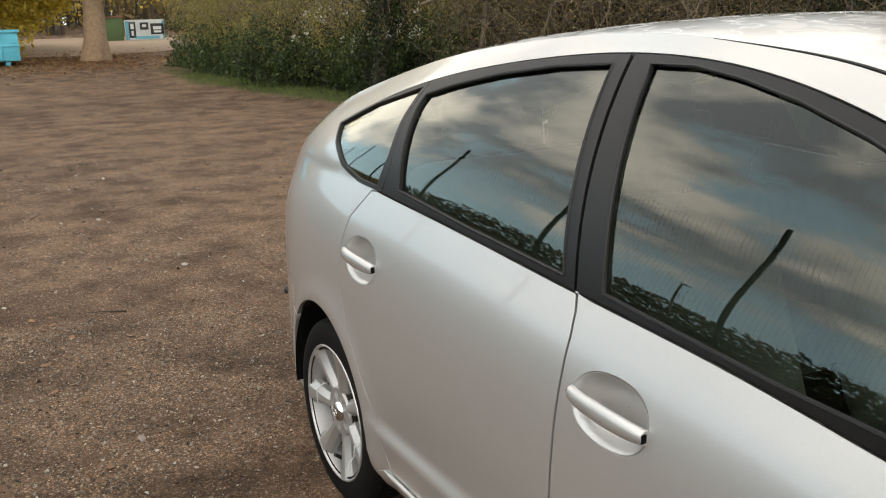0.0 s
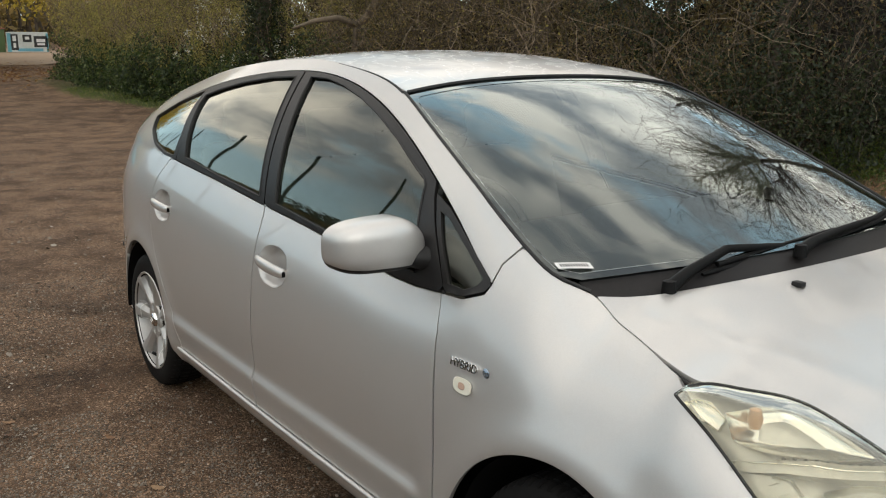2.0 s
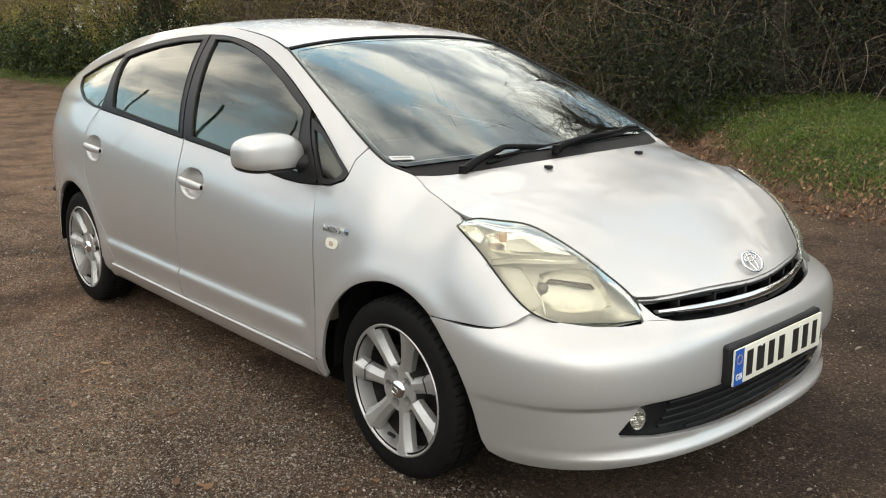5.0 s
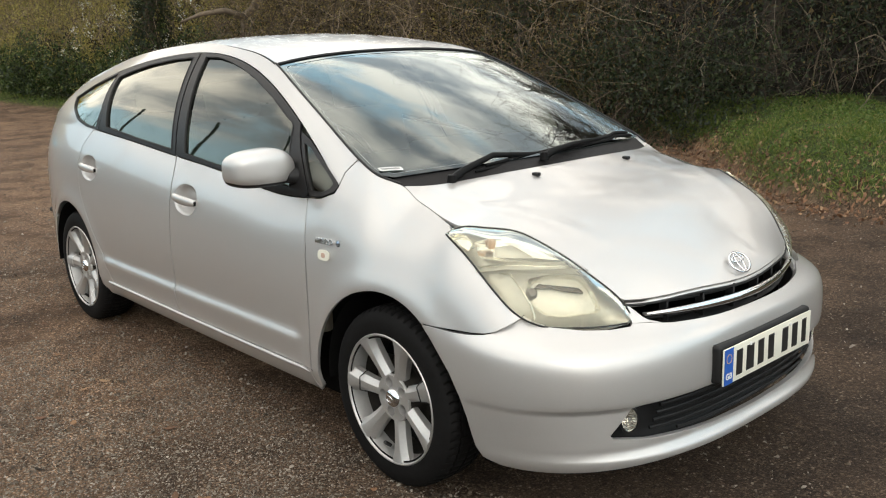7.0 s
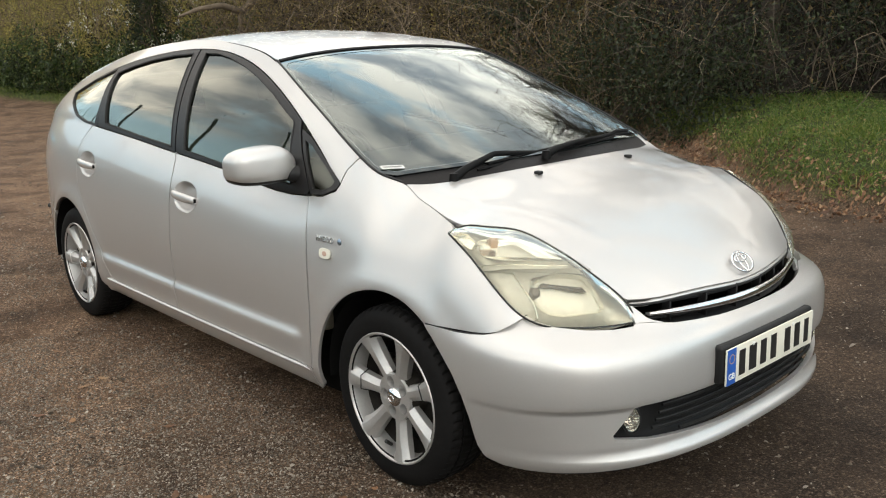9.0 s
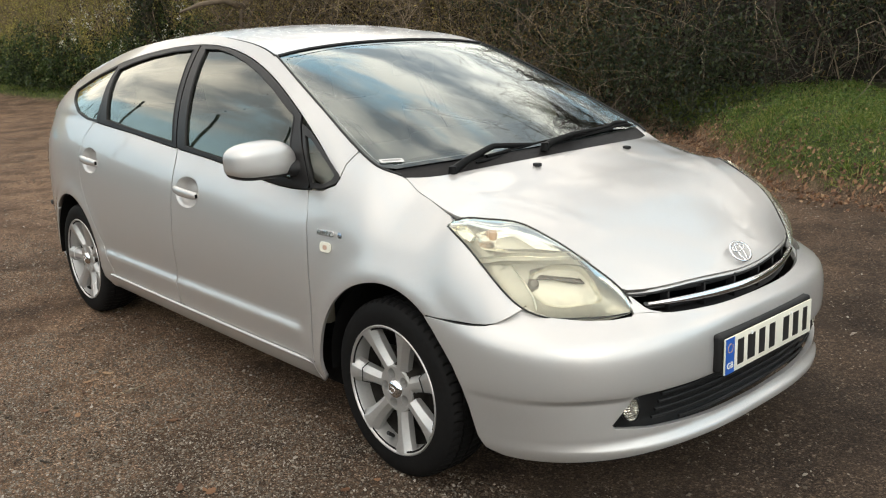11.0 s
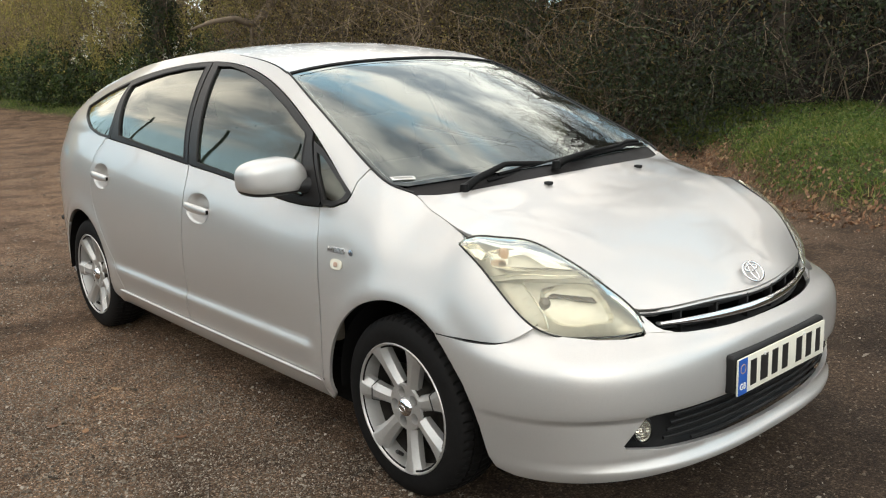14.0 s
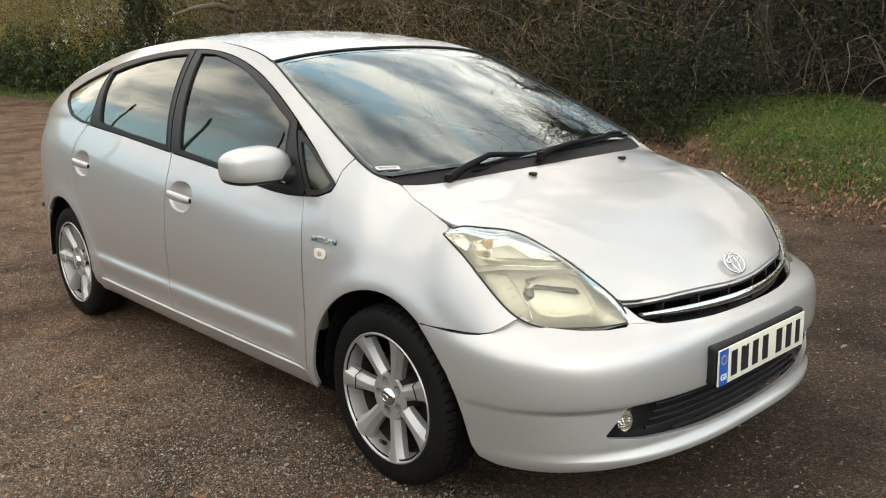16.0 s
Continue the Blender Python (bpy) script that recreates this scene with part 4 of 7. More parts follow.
# headlamps
HU = [(2.930, 0.716, 0.879), (2.955, 0.692, 0.888), (3.0, 0.659, 0.886), (3.08, 0.601, 0.876), (3.16, 0.571, 0.845), (3.24, 0.544, 0.803), (3.30, 0.515, 0.757), (3.362, 0.472, 0.694), (3.388, 0.458, 0.650), (3.396, 0.461, 0.630)]
HL = [(2.922, 0.738, 0.872), (2.955, 0.742, 0.855), (3.00, 0.742, 0.828), (3.06, 0.741, 0.783), (3.15, 0.739, 0.712), (3.205, 0.722, 0.668), (3.250, 0.682, 0.640), (3.315, 0.600, 0.628), (3.36, 0.530, 0.625), (3.394, 0.466, 0.628)]


class Curve3:
    def __init__(self, pts):
        p = np.array(pts)
        d = np.r_[0, np.cumsum(np.linalg.norm(np.diff(p, axis=0), axis=1))]
        d /= d[-1]
        self.c = [Spline(*zip(d, p[:, i])) for i in range(3)]

    def __call__(self, t):
        return np.stack([c(t) for c in self.c], -1)


CU, CL = Curve3(HU), Curve3(HL)


def lamp_surf(s, w, depth=0.0):
    u, l = CU(s), CL(s)
    p = l * (1 - w)[:, None] + u * w[:, None]
    out = np.stack([np.full_like(s, 0.62), np.full_like(s, 0.62), np.full_like(s, 0.52)], 1)
    span = np.linalg.norm(u - l, axis=1)
    k = 4 * w * (1 - w) * np.minimum(1, span / 0.16) * 0.029 - depth * np.minimum(1, span / 0.1)
    p = p + out * k[:, None]
    return p[:, 0], -p[:, 1], p[:, 2]


FULL = [(s, 0.0) for s in np.linspace(0.01, 0.99, 30)] + [(s, 1.0) for s in np.linspace(0.99, 0.01, 30)]
hr, hl_ = both("headlamp", sheet("headlamp", FULL, lamp_surf, LENS, 0.002, 0.03, 0.005, scale=(0.56, 0.17), flip=True), car, car, "headlamp with a yellowed clear lens")
both("housing", sheet("housing", FULL, lambda s, w: lamp_surf(s, w, 0.055), LAMPGREY, 0.0, 0.03, 0.0, scale=(0.56, 0.17), flip=True), hr, hl_, "grey lamp housing")
seal_pts = [tuple(np.array(lamp_surf(np.array([s]), np.array([w]))).ravel()) for s, w in FULL]
bm = tube(seal_pts + seal_pts[:1], 0.0030, 6, False)
me = bpy.data.meshes.new("lamp_seal"); bm.to_mesh(me); bm.free(); me.materials.append(RUBBER)
both("lamp_seal", me, hr, hl_, "black seal")


def poly_bowl(outline, centre, d0, d1, mat, name):
    """A reflector bowl with a free outline, sinking towards its middle."""
    o = dense(np.array(outline), 0.03)
    for _ in range(2):
        o = (np.roll(o, 1, 0) + 2 * o + np.roll(o, -1, 0)) / 4
    c = np.array(centre)
    verts, faces, n = [], [], len(o)
    for k, (sc_, d) in enumerate(((1.0, 0.0), (0.97, 0.10), (0.86, 0.42), (0.68, 0.72), (0.45, 0.92), (0.2, 1.0), (0.02, 1.0))):
        q = c + (o - c) * sc_
        verts += list(zip(*lamp_surf(q[:, 0], np.clip(q[:, 1], 0.02, 0.98), d0 + (d1 - d0) * d)))
        if k:
            b0, a0 = k * n, (k - 1) * n
            faces += [(a0 + i, b0 + i, b0 + (i + 1) % n, a0 + (i + 1) % n) for i in range(n)]
    return mesh_of(name, verts, faces, mat)


both("main_reflector", poly_bowl([(0.468, 0.466), (0.542, 0.700), (0.678, 0.93), (0.753, 0.811), (0.83, 0.542), (0.825, 0.40), (0.688, 0.205), (0.588, 0.18), (0.504, 0.27)], (0.64, 0.50), 0.034, 0.085, REFLECTOR, "main_reflector"), hr, hl_)
both("upper_reflector", poly_bowl([(0.15, 0.50), (0.22, 0.80), (0.29, 0.945), (0.468, 0.96), (0.567, 0.955), (0.478, 0.76), (0.31, 0.40), (0.21, 0.226)], (0.33, 0.66), 0.030, 0.058, REFLECTOR, "upper_reflector"), hr, hl_)


def strip(path, r0, mat, name, sides_n=6):
    b = tube([tuple(np.array(lamp_surf(np.array([s]), np.array([w]), d)).ravel()) for s, w, d in path], r0, sides_n)
    m_ = bpy.data.meshes.new(name); b.to_mesh(m_); b.free(); m_.materials.append(mat)
    return m_


DOTS = [(0.245, 0.10), (0.342, 0.387), (0.413, 0.561), (0.49, 0.706), (0.56, 0.85), (0.611, 0.966)]
EDGE_LOW = [(0.255, 0.035), (0.368, 0.340), (0.47, 0.555), (0.572, 0.755), (0.687, 0.975)]


def along_line(line, t):
    t = t * (len(line) - 1)
    k = min(int(t), len(line) - 2)
    return tuple(np.array(line[k]) * (1 - (t - k)) + np.array(line[k + 1]) * (t - k))


both("divider", sheet("divider", EDGE_LOW + DOTS[::-1], lambda s, w: lamp_surf(s, np.clip(w, 0, 1), 0.026), LAMPGREY, 0, 0.02, 0.024, scale=(0.56, 0.17), flip=True), hr, hl_, "ledge between the two chambers")
both("ledge_rim", strip([(*along_line(DOTS, t), 0.025) for t in np.linspace(0.06, 0.94, 24)], 0.0022, REFLECTOR, "ledge_rim"), hr, hl_)
TRIM = [(0.262, 0.045), (0.35, 0.276), (0.39, 0.366), (0.47, 0.301), (0.537, 0.215), (0.577, 0.085), (0.55, 0.03), (0.42, 0.03)]
both("lamp_trim", sheet("lamp_trim", TRIM, lambda s, w: lamp_surf(s, w, 0.030), LAMPGREY, 0, 0.02, 0.02, scale=(0.56, 0.17), flip=True), hr, hl_, "stepped silver trim")
both("trim_rim", strip([(s, w, 0.026) for s, w in ((0.345, 0.26), (0.39, 0.355), (0.47, 0.300), (0.537, 0.215), (0.577, 0.09))], 0.0030, REFLECTOR, "trim_rim"), hr, hl_)
for k in range(7):
    s_, w_ = along_line([(0.35, 0.19), (0.42, 0.19), (0.50, 0.13), (0.555, 0.07)], k / 6)
    both("trim_step", strip([(s_, w_, 0.027), (s_ + 0.018, w_ + 0.085, 0.027)], 0.0012, LAMPGREY, "trim_step", 5), hr, hl_)
SIDE_TRIM = [(0.05, 0.15), (0.075, 0.36), (0.11, 0.445), (0.17, 0.371), (0.17, 0.185), (0.10, 0.12)]
both("upper_trim", sheet("upper_trim", SIDE_TRIM, lambda s, w: lamp_surf(s, w, 0.018), REFLECTOR, 0, 0.02, 0.02, scale=(0.56, 0.17), flip=True), hr, hl_)
SHIELD = [(0.520 + 0.165 * t, 0.500 + 0.215 * t + 0.012 * (i % 2)) for i, t in enumerate(np.linspace(0, 1, 18))] + [(0.715, 0.690), (0.650, 0.612), (0.579, 0.546), (0.513, 0.435)]
both("cut_off_shield", sheet("cut_off_shield", SHIELD, lambda s, w: lamp_surf(s, w, 0.050), STEEL, 0, 0.02, 0.010, scale=(0.56, 0.17), flip=True), hr, hl_, "dark notched shield")
pj = lathe([(0.0, 0.010), (0.010, 0.008), (0.015, 0.0), (0.017, -0.012)], 20, "Z")
bmesh.ops.rotate(pj, matrix=Matrix.Rotation(radians(60), 3, (0.6, 0.75, 0)), verts=pj.verts)
bmesh.ops.translate(pj, vec=tuple(float(v) for v in np.array(lamp_surf(np.array([0.515]), np.array([0.37]), 0.045)).ravel()), verts=pj.verts)
both("bulb_cap", conv(pj, STEEL, "bulb_cap"), hr, hl_)
for k in range(11):
    s_, w_ = along_line(DOTS, 0.22 + 0.068 * k)
    dq = lathe([(0.0, 0.004), (0.0032, 0.003), (0.004, 0.0)], 10, "Z")
    bmesh.ops.translate(dq, vec=tuple(float(v) for v in np.array(lamp_surf(np.array([s_]), np.array([w_ + 0.04]), 0.029)).ravel()), verts=dq.verts)
    both("lamp_stud", conv(dq, STEEL, "lamp_stud"), hr, hl_)
cb = [lathe([(0.0, 0.022), (0.010, 0.018), (0.014, 0.0), (0.010, -0.016)], 18, "Z")]
bmesh.ops.translate(cb[0], vec=tuple(float(v) + d for v, d in zip(np.array(lamp_surf(np.array([0.232]), np.array([0.62]), 0.024)).ravel(), (0, 0, 0))), verts=cb[0].verts)
me = bpy.data.meshes.new("bulb"); cb[0].to_mesh(me); cb[0].free(); me.materials.append(AMBER)
both("bulb", me, hr, hl_, "amber indicator bulb")

# side repeater and lettering on the wing
rp = ring(0, 0, 0.030, 0.017, 24, 3)
rx, rz = 2.398, 0.737


def on_side(x, z, out=0.0):
    return Vector((x, -float(wing_y(np.float64(x), np.float64(z))) - out, z))


rep = sheet("side_repeater", [(rx + a, rz + b) for a, b in rp], wing, PLATE, 0, 0.01, 0.004, lift=lambda q: np.full(len(q), 0.006))
rr, rl = both("side_repeater", rep, wr, wl, "small white side repeater")
both("repeater_bulb", sheet("repeater_bulb", [(rx + 0.35 * a, rz + 0.4 * b) for a, b in rp], wing, PEACH, 0, 0.008, 0.001, lift=lambda q: np.full(len(q), 0.0075)), rr, rl)


def lettering(text, size, m, material, parent, name, depth=0.002):
    cu = bpy.data.curves.new(name, "FONT")
    cu.body, cu.size, cu.extrude, cu.bevel_depth = text, size, depth, 0.0006
    cu.align_x, cu.align_y = "CENTER", "CENTER"
    ob = bpy.data.objects.new(name, cu)
    scene.collection.objects.link(ob)
    bpy.context.view_layer.update()
    me_ = bpy.data.meshes.new_from_object(ob.evaluated_get(bpy.context.evaluated_depsgraph_get()))
    bpy.data.objects.remove(ob)
    me_.materials.clear(); me_.materials.append(material)
    o = part(name, me_, None, parent, "raised lettering")
    o.matrix_basis = m
    return o


lettering("GB", 0.026, Matrix.Translation((3.5757, -0.235, 0.446)) @ pose(0, 0, 0, 90, 0, 90), WHITE, plate, "country_letters", 0.0003)
pz = 0.784
a0, b0 = on_side(2.33, pz, 0.003), on_side(2.45, pz, 0.003)
ang = math.degrees(math.atan2(b0.y - a0.y, b0.x - a0.x))
lettering("HYBRID", 0.027, Matrix.Translation(on_side(2.395, pz, 0.004)) @ pose(0, 0, 0, 76, 0, ang), CHROME, wr, "hybrid_lettering")
drop = lathe([(0.0, 0.004), (0.008, 0.003), (0.012, 0.0)], 16)
bmesh.ops.rotate(drop, matrix=Matrix.Rotation(radians(180), 3, "X"), verts=drop.verts)
bmesh.ops.translate(drop, vec=on_side(2.466, pz, 0.001), verts=drop.verts)
part("badge_drop", drop, Mat("blue_badge", (0.30, 0.36, 0.44), 0.2, 0.8).m, wr)


# door mirrors
def mirror_shell():
    """A soft rounded box, fuller in front, lower towards the tip."""
    n, m, e1, e2 = 56, 34, 0.55, 0.50
    pw = lambda c, e: math.copysign(abs(c) ** e, c)
    verts, faces = [], []
    for j_ in range(m + 1):
        ph = -math.pi / 2 + math.pi * j_ / m
        for i_ in range(n):
            th = 2 * math.pi * i_ / n
            cx, sy, sz = pw(math.cos(ph), e1) * pw(math.cos(th), e2), pw(math.cos(ph), e1) * pw(math.sin(th), e2), pw(math.sin(ph), e1)
            t = -sy
            z = 0.077 * sz
            z = -0.077 + (z + 0.077) * (1 - 0.10 * (t + 1) / 2 - 0.05 * t * t)
            x = (0.078 if cx > 0 else 0.035) * cx - 0.018 * t - 0.014 * t * t
            z = -0.077 + (z + 0.077) * (1 - 0.30 * max(0.0, -t) ** 3)
            verts.append((2.070 + x, -0.853 + 0.121 * sy, 1.019 + 0.90 * z))
    for j_ in range(m):
        for i_ in range(n):
            a, b = j_ * n + i_, j_ * n + (i_ + 1) % n
            faces.append((a, b, b + n, a + n))
    bm = bmesh.new()
    vs = [bm.verts.new(v) for v in verts]
    for f in faces:
        bm.faces.new([vs[k] for k in f])
    bmesh.ops.remove_doubles(bm, verts=bm.verts, dist=0.0003)
    bmesh.ops.recalc_face_normals(bm, faces=bm.faces)
    return conv(smooth_all(bm, 85), PAINT, "mirror_shell")


mr, ml = both("door_mirror", mirror_shell(), car, car, "silver door mirror on a black stalk")


both("mirror_base", conv(tube([(2.135, -0.735, 0.972), (2.130, -0.765, 0.976), (2.115, -0.795, 0.984), (2.09, -0.83, 0.992)], [0.034, 0.027, 0.022, 0.020], 14), BLACK, "mirror_base"), mr, ml, "black mirror stalk")
low = mirror_shell()
low.name = "mirror_underside"
co_ = np.array([v.co for v in low.vertices])
co_ = (co_ - [2.070, -0.853, 1.019]) * [0.965, 0.975, 0.97] + [2.068, -0.853, 1.0125]
low.vertices.foreach_set("co", co_.ravel())
low.materials.clear()
low.materials.append(BLACK)
both("mirror_underside", low, mr, ml, "black lower edge")
both("mirror_glass", conv(box(0.004, 0.150, 0.085, 0.0, 1, Matrix.Translation((2.022, -0.850, 1.012))), Mat("mirror_silver", (0.85, 0.85, 0.85), 0.02, 1.0).m, "mirror_glass"), mr, ml, "mirror glass")

# wipers and washer jets
def screen_at(x, y, up=0.0):
    return Vector((x, y, float(over(np.float64(x), np.float64(y), MID_Z)) + up))


WIPER = plain("wiper_black", (0.006, 0.006, 0.0062), 0.55, grain=300, depth=0.1, Specular_IOR_Level=0.12)


def wiper(pivot, tip, knee, name):
    w = part(name, tube([pivot, pivot.lerp(knee, 0.3) + Vector((0, 0, 0.008)), knee + Vector((0, 0, 0.004)), pivot.lerp(tip, 0.60) + Vector((0, 0, 0.018))], [0.016, 0.013, 0.010, 0.008], 8), WIPER, car, "black windscreen wiper")
    d = (tip - pivot)
    a, b = pivot + d * 0.16, tip
    pts = [a.lerp(b, t) for t in np.linspace(0, 1, 12)]
    pts = [screen_at(p.x, p.y, 0.012) if p.x < 2.66 else Vector((p.x, p.y, p.z + 0.008)) for p in pts]
    part("wiper_blade", tube(pts, [0.004] + [0.008] * 10 + [0.004], 6), WIPER, w, "rubber wiper blade")
    part("wiper_spine", tube([p + Vector((0, 0, 0.012)) for p in pts[1:11]], 0.0065, 6), WIPER, w)
    cap = lathe([(0.0, 0.03), (0.014, 0.028), (0.017, 0.0)], 16, "Z")
    bmesh.ops.translate(cap, vec=pivot - Vector((0, 0, 0.012)), verts=cap.verts)
    part("pivot_cap", cap, WIPER, w)


def cowl_at(x, y, up):
    return Vector((x, y, float(cowl_surf(np.array([x]), np.array([y]))[2][0]) + up))


wiper(cowl_at(2.700, -0.500, 0.022), Vector((2.682, 0.190, 1.012)), cowl_at(2.690, -0.300, 0.03), "wiper")
wiper(cowl_at(2.735, -0.085, 0.022), Vector((2.630, 0.570, 1.016)), cowl_at(2.715, 0.10, 0.03), "wiper")
for y in (-0.235, 0.262):
    z = float(hood_surf(np.array([2.833]), np.array([y]))[2][0])
    part("washer_jet", box(0.026, 0.020, 0.012, 0.004, 2, Matrix.Translation((2.833, y, z + 0.005))), BLACK, bonnet, "black washer jet")

# printed strip in the screen's lower corner
S0, S1, SD = np.array([2.548, -0.678]), np.array([2.588, -0.612]), np.array([-0.019, 0.003])
quad = lambda a, b, c, d: [tuple(S0 + (S1 - S0) * u + SD * w) for u, w in ((a, c), (b, c), (b, d), (a, d))]
st = part("label_strip", sheet("label_strip", quad(0, 1, 0, 1), roof_surf, WHITE, 0, 0.02, 0, sink=-0.0015), None, windscreen, "small white strip with dark print")
for k in range(11):
    part("print_bar", sheet("print_bar", quad(0.10 + 0.075 * k, 0.10 + 0.075 * k + 0.042, 0.25, 0.75), roof_surf, INK, 0, 0.02, 0, sink=-0.0025), None, st)
part("screen_ledge", sheet("screen_ledge", [(2.36, -0.655), (2.46, -0.672), (2.56, -0.66), (2.62, -0.60), (2.68, -0.40), (2.70, 0.0), (2.68, 0.40), (2.62, 0.60), (2.56, 0.66), (2.46, 0.672), (2.36, 0.655)], lambda x, y: (x, y, np.minimum(0.996, over(x, y, MID_Z) - 0.030) - 0.10 * np.clip(2.5 - x, 0, 1)), DASH, 0.0, 0.05, 0.0), None, car, "dark dashboard ledge under the windscreen")


# wheels
def wheel(front):
    w = thing("wheel", "seven-spoke silver alloy wheel with a black tyre", "wheel")
    prof = [(0.205, -0.085), (0.218, -0.089), (0.235, -0.0925), (0.258, -0.0925), (0.278, -0.088), (0.290, -0.080), (0.298, -0.068),
            (0.3005, -0.055), (0.3010, -0.050), (0.2945, -0.049), (0.2945, -0.042), (0.3018, -0.041), (0.3020, -0.004), (0.2945, -0.003), (0.2945, 0.004), (0.3020, 0.005), (0.3018, 0.041), (0.2945, 0.042), (0.2945, 0.049), (0.3010, 0.05),
            (0.298, 0.070), (0.291, 0.084), (0.284, 0.094), (0.262, 0.098), (0.230, 0.096), (0.205, 0.085)]
    bm = bmesh.new()
    seg = 240
    rg = []
    for r, h in prof:
        row = []
        for i in range(seg):
            sipe = i % 4 == 0 and r > 0.292 and abs(h) > 0.030
            a = 2 * math.pi * (i + (8 * abs(h) if r > 0.29 else 0)) / seg
            rr_ = r - (0.0060 if sipe else 0)
            row.append(bm.verts.new((rr_ * math.cos(a), h, rr_ * math.sin(a))))
        rg.append(row)
    for a, b in zip(rg, rg[1:]):
        for i in range(seg):
            bm.faces.new((a[i], a[(i + 1) % seg], b[(i + 1) % seg], b[i]))
    bmesh.ops.recalc_face_normals(bm, faces=bm.faces)
    part("tyre", smooth_all(bm, 28), TYRE, w, "black tyre with worn tread")
    rim = part("rim", lathe([(0.2210, -0.0850), (0.2205, -0.0905), (0.2180, -0.0930), (0.2145, -0.0922), (0.2115, -0.0880), (0.2090, -0.0760), (0.2045, -0.0520), (0.2005, -0.0300)], 96), ALLOY, w, "silver alloy rim")
    # deep part of the silver barrel, coloured dark so the gaps look shaded
    part("barrel", lathe([(0.2005, -0.030), (0.1950, 0.0), (0.192, 0.05), (0.206, 0.085)], 64), WHEELSHADE, rim, "inner barrel, darkened as shade behind the spokes")
    # seven flat-faced spokes with deep sloping flanks that flare into the rim
    phase = 0.298 if front else 0.226
    for k in range(7):
        bm = bmesh.new()
        rows = []
        for r, hw, face, dep in ((0.0735, 0.0200, -0.0702, 0.034), (0.084, 0.0175, -0.0720, 0.036), (0.100, 0.0165, -0.0740, 0.038), (0.130, 0.0180, -0.0780, 0.040), (0.165, 0.0220, -0.0830, 0.040), (0.192, 0.0285, -0.0875, 0.038), (0.2125, 0.0370, -0.0915, 0.036)):
            out, hw = hw + 0.0085, hw * 0.66
            rows.append([bm.verts.new((x, y, r - 0.6 * x * x / r)) for x, y in ((-out, face + dep), (-out, face + 0.018), (-hw, face + 0.0015), (-hw * 0.86, face), (0, face - 0.0008), (hw * 0.86, face), (hw, face + 0.0015), (out, face + 0.018), (out, face + dep))])
        n = len(rows[0])
        for a, b in zip(rows, rows[1:]):
            for i in range(n):
                bm.faces.new((a[i], a[(i + 1) % n], b[(i + 1) % n], b[i]))
        bm.faces.new(rows[0]); bm.faces.new(rows[-1])
        bmesh.ops.recalc_face_normals(bm, faces=bm.faces)
        bmesh.ops.rotate(bm, matrix=Matrix.Rotation(2 * math.pi * k / 7 + phase, 3, "Y"), verts=bm.verts)
        part("spoke", smooth_all(bm, 25), ALLOY, rim)
    # hub with five sunk bolt pockets
    bm = bmesh.new()

    def circle(cx, cz, r, y, n):
        vs_ = [bm.verts.new((cx + r * math.cos(2 * math.pi * i / n), y, cz + r * math.sin(2 * math.pi * i / n))) for i in range(n)]
        return vs_, [bm.edges.new((vs_[i], vs_[(i + 1) % n])) for i in range(n)]

    def wall_ring(a, b):
        for i in range(len(a)):
            bm.faces.new((a[i], a[(i + 1) % len(a)], b[(i + 1) % len(a)], b[i]))

    bolts = [(0.0525 * math.cos(2 * math.pi * k / 5 + 0.66), 0.0525 * math.sin(2 * math.pi * k / 5 + 0.66)) for k in range(5)]
    ring_v, edges = circle(0, 0, 0.0770, -0.0700, 48)
    for cx, cz in bolts:
        hv, he = circle(cx, cz, 0.0185, -0.0700, 20)
        edges += he
        wall_ring(hv, circle(cx, cz, 0.0140, -0.0440, 20)[0])
    wall_ring(ring_v, circle(0, 0, 0.0800, -0.0620, 48)[0])
    bmesh.ops.triangle_fill(bm, use_beauty=True, use_dissolve=False, edges=edges, normal=(0, -1, 0))
    bmesh.ops.recalc_face_normals(bm, faces=bm.faces)
    part("hub", bm, ALLOY, rim)
    part("hub_back", lathe([(0.0, -0.0455), (0.078, -0.0455), (0.080, -0.0600), (0.084, -0.040), (0.086, 0.0)], 40), WHEELSHADE, rim)
    part("centre_cap", lathe([(0.0, -0.086), (0.016, -0.0855), (0.026, -0.082), (0.0325, -0.075), (0.0345, -0.068)], 32), CHROME, rim, "domed bright centre cap")
    cap_ring = torus(0.014, 0.010, 0.0022, 24, 6)
    bmesh.ops.translate(cap_ring, vec=(0, -0.0860, 0), verts=cap_ring.verts)
    part("cap_mark", cap_ring, CHROME, rim)
    for cx, cz in bolts:
        nt_ = lathe([(0.0, -0.0540), (0.0070, -0.0535), (0.0105, -0.0500), (0.0105, -0.0450)], 6)
        bmesh.ops.translate(nt_, vec=(cx, 0, cz), verts=nt_.verts)
        part("wheel_nut", nt_, STEEL, rim)
    part("brake_disc", lathe([(0.0, -0.012), (0.07, -0.014), (0.075, 0.0), (0.128, 0.0), (0.128, 0.02), (0.0, 0.02)], 48), WHEELSHADE, w, "grey brake disc")
    part("brake_caliper", box(0.07, 0.06, 0.13, 0.012, 2, Matrix.Translation((-0.11, 0.01, 0.03))), STEEL, w)
    part("brake_back", lathe([(0.0, 0.03), (0.186, 0.03), (0.186, 0.05)], 40), DARK, w)
    vs = tube([(-0.052, -0.052, -0.190), (-0.049, -0.066, -0.178), (-0.047, -0.078, -0.168)], 0.0065, 8)
    part("valve", vs, RUBBER, rim)
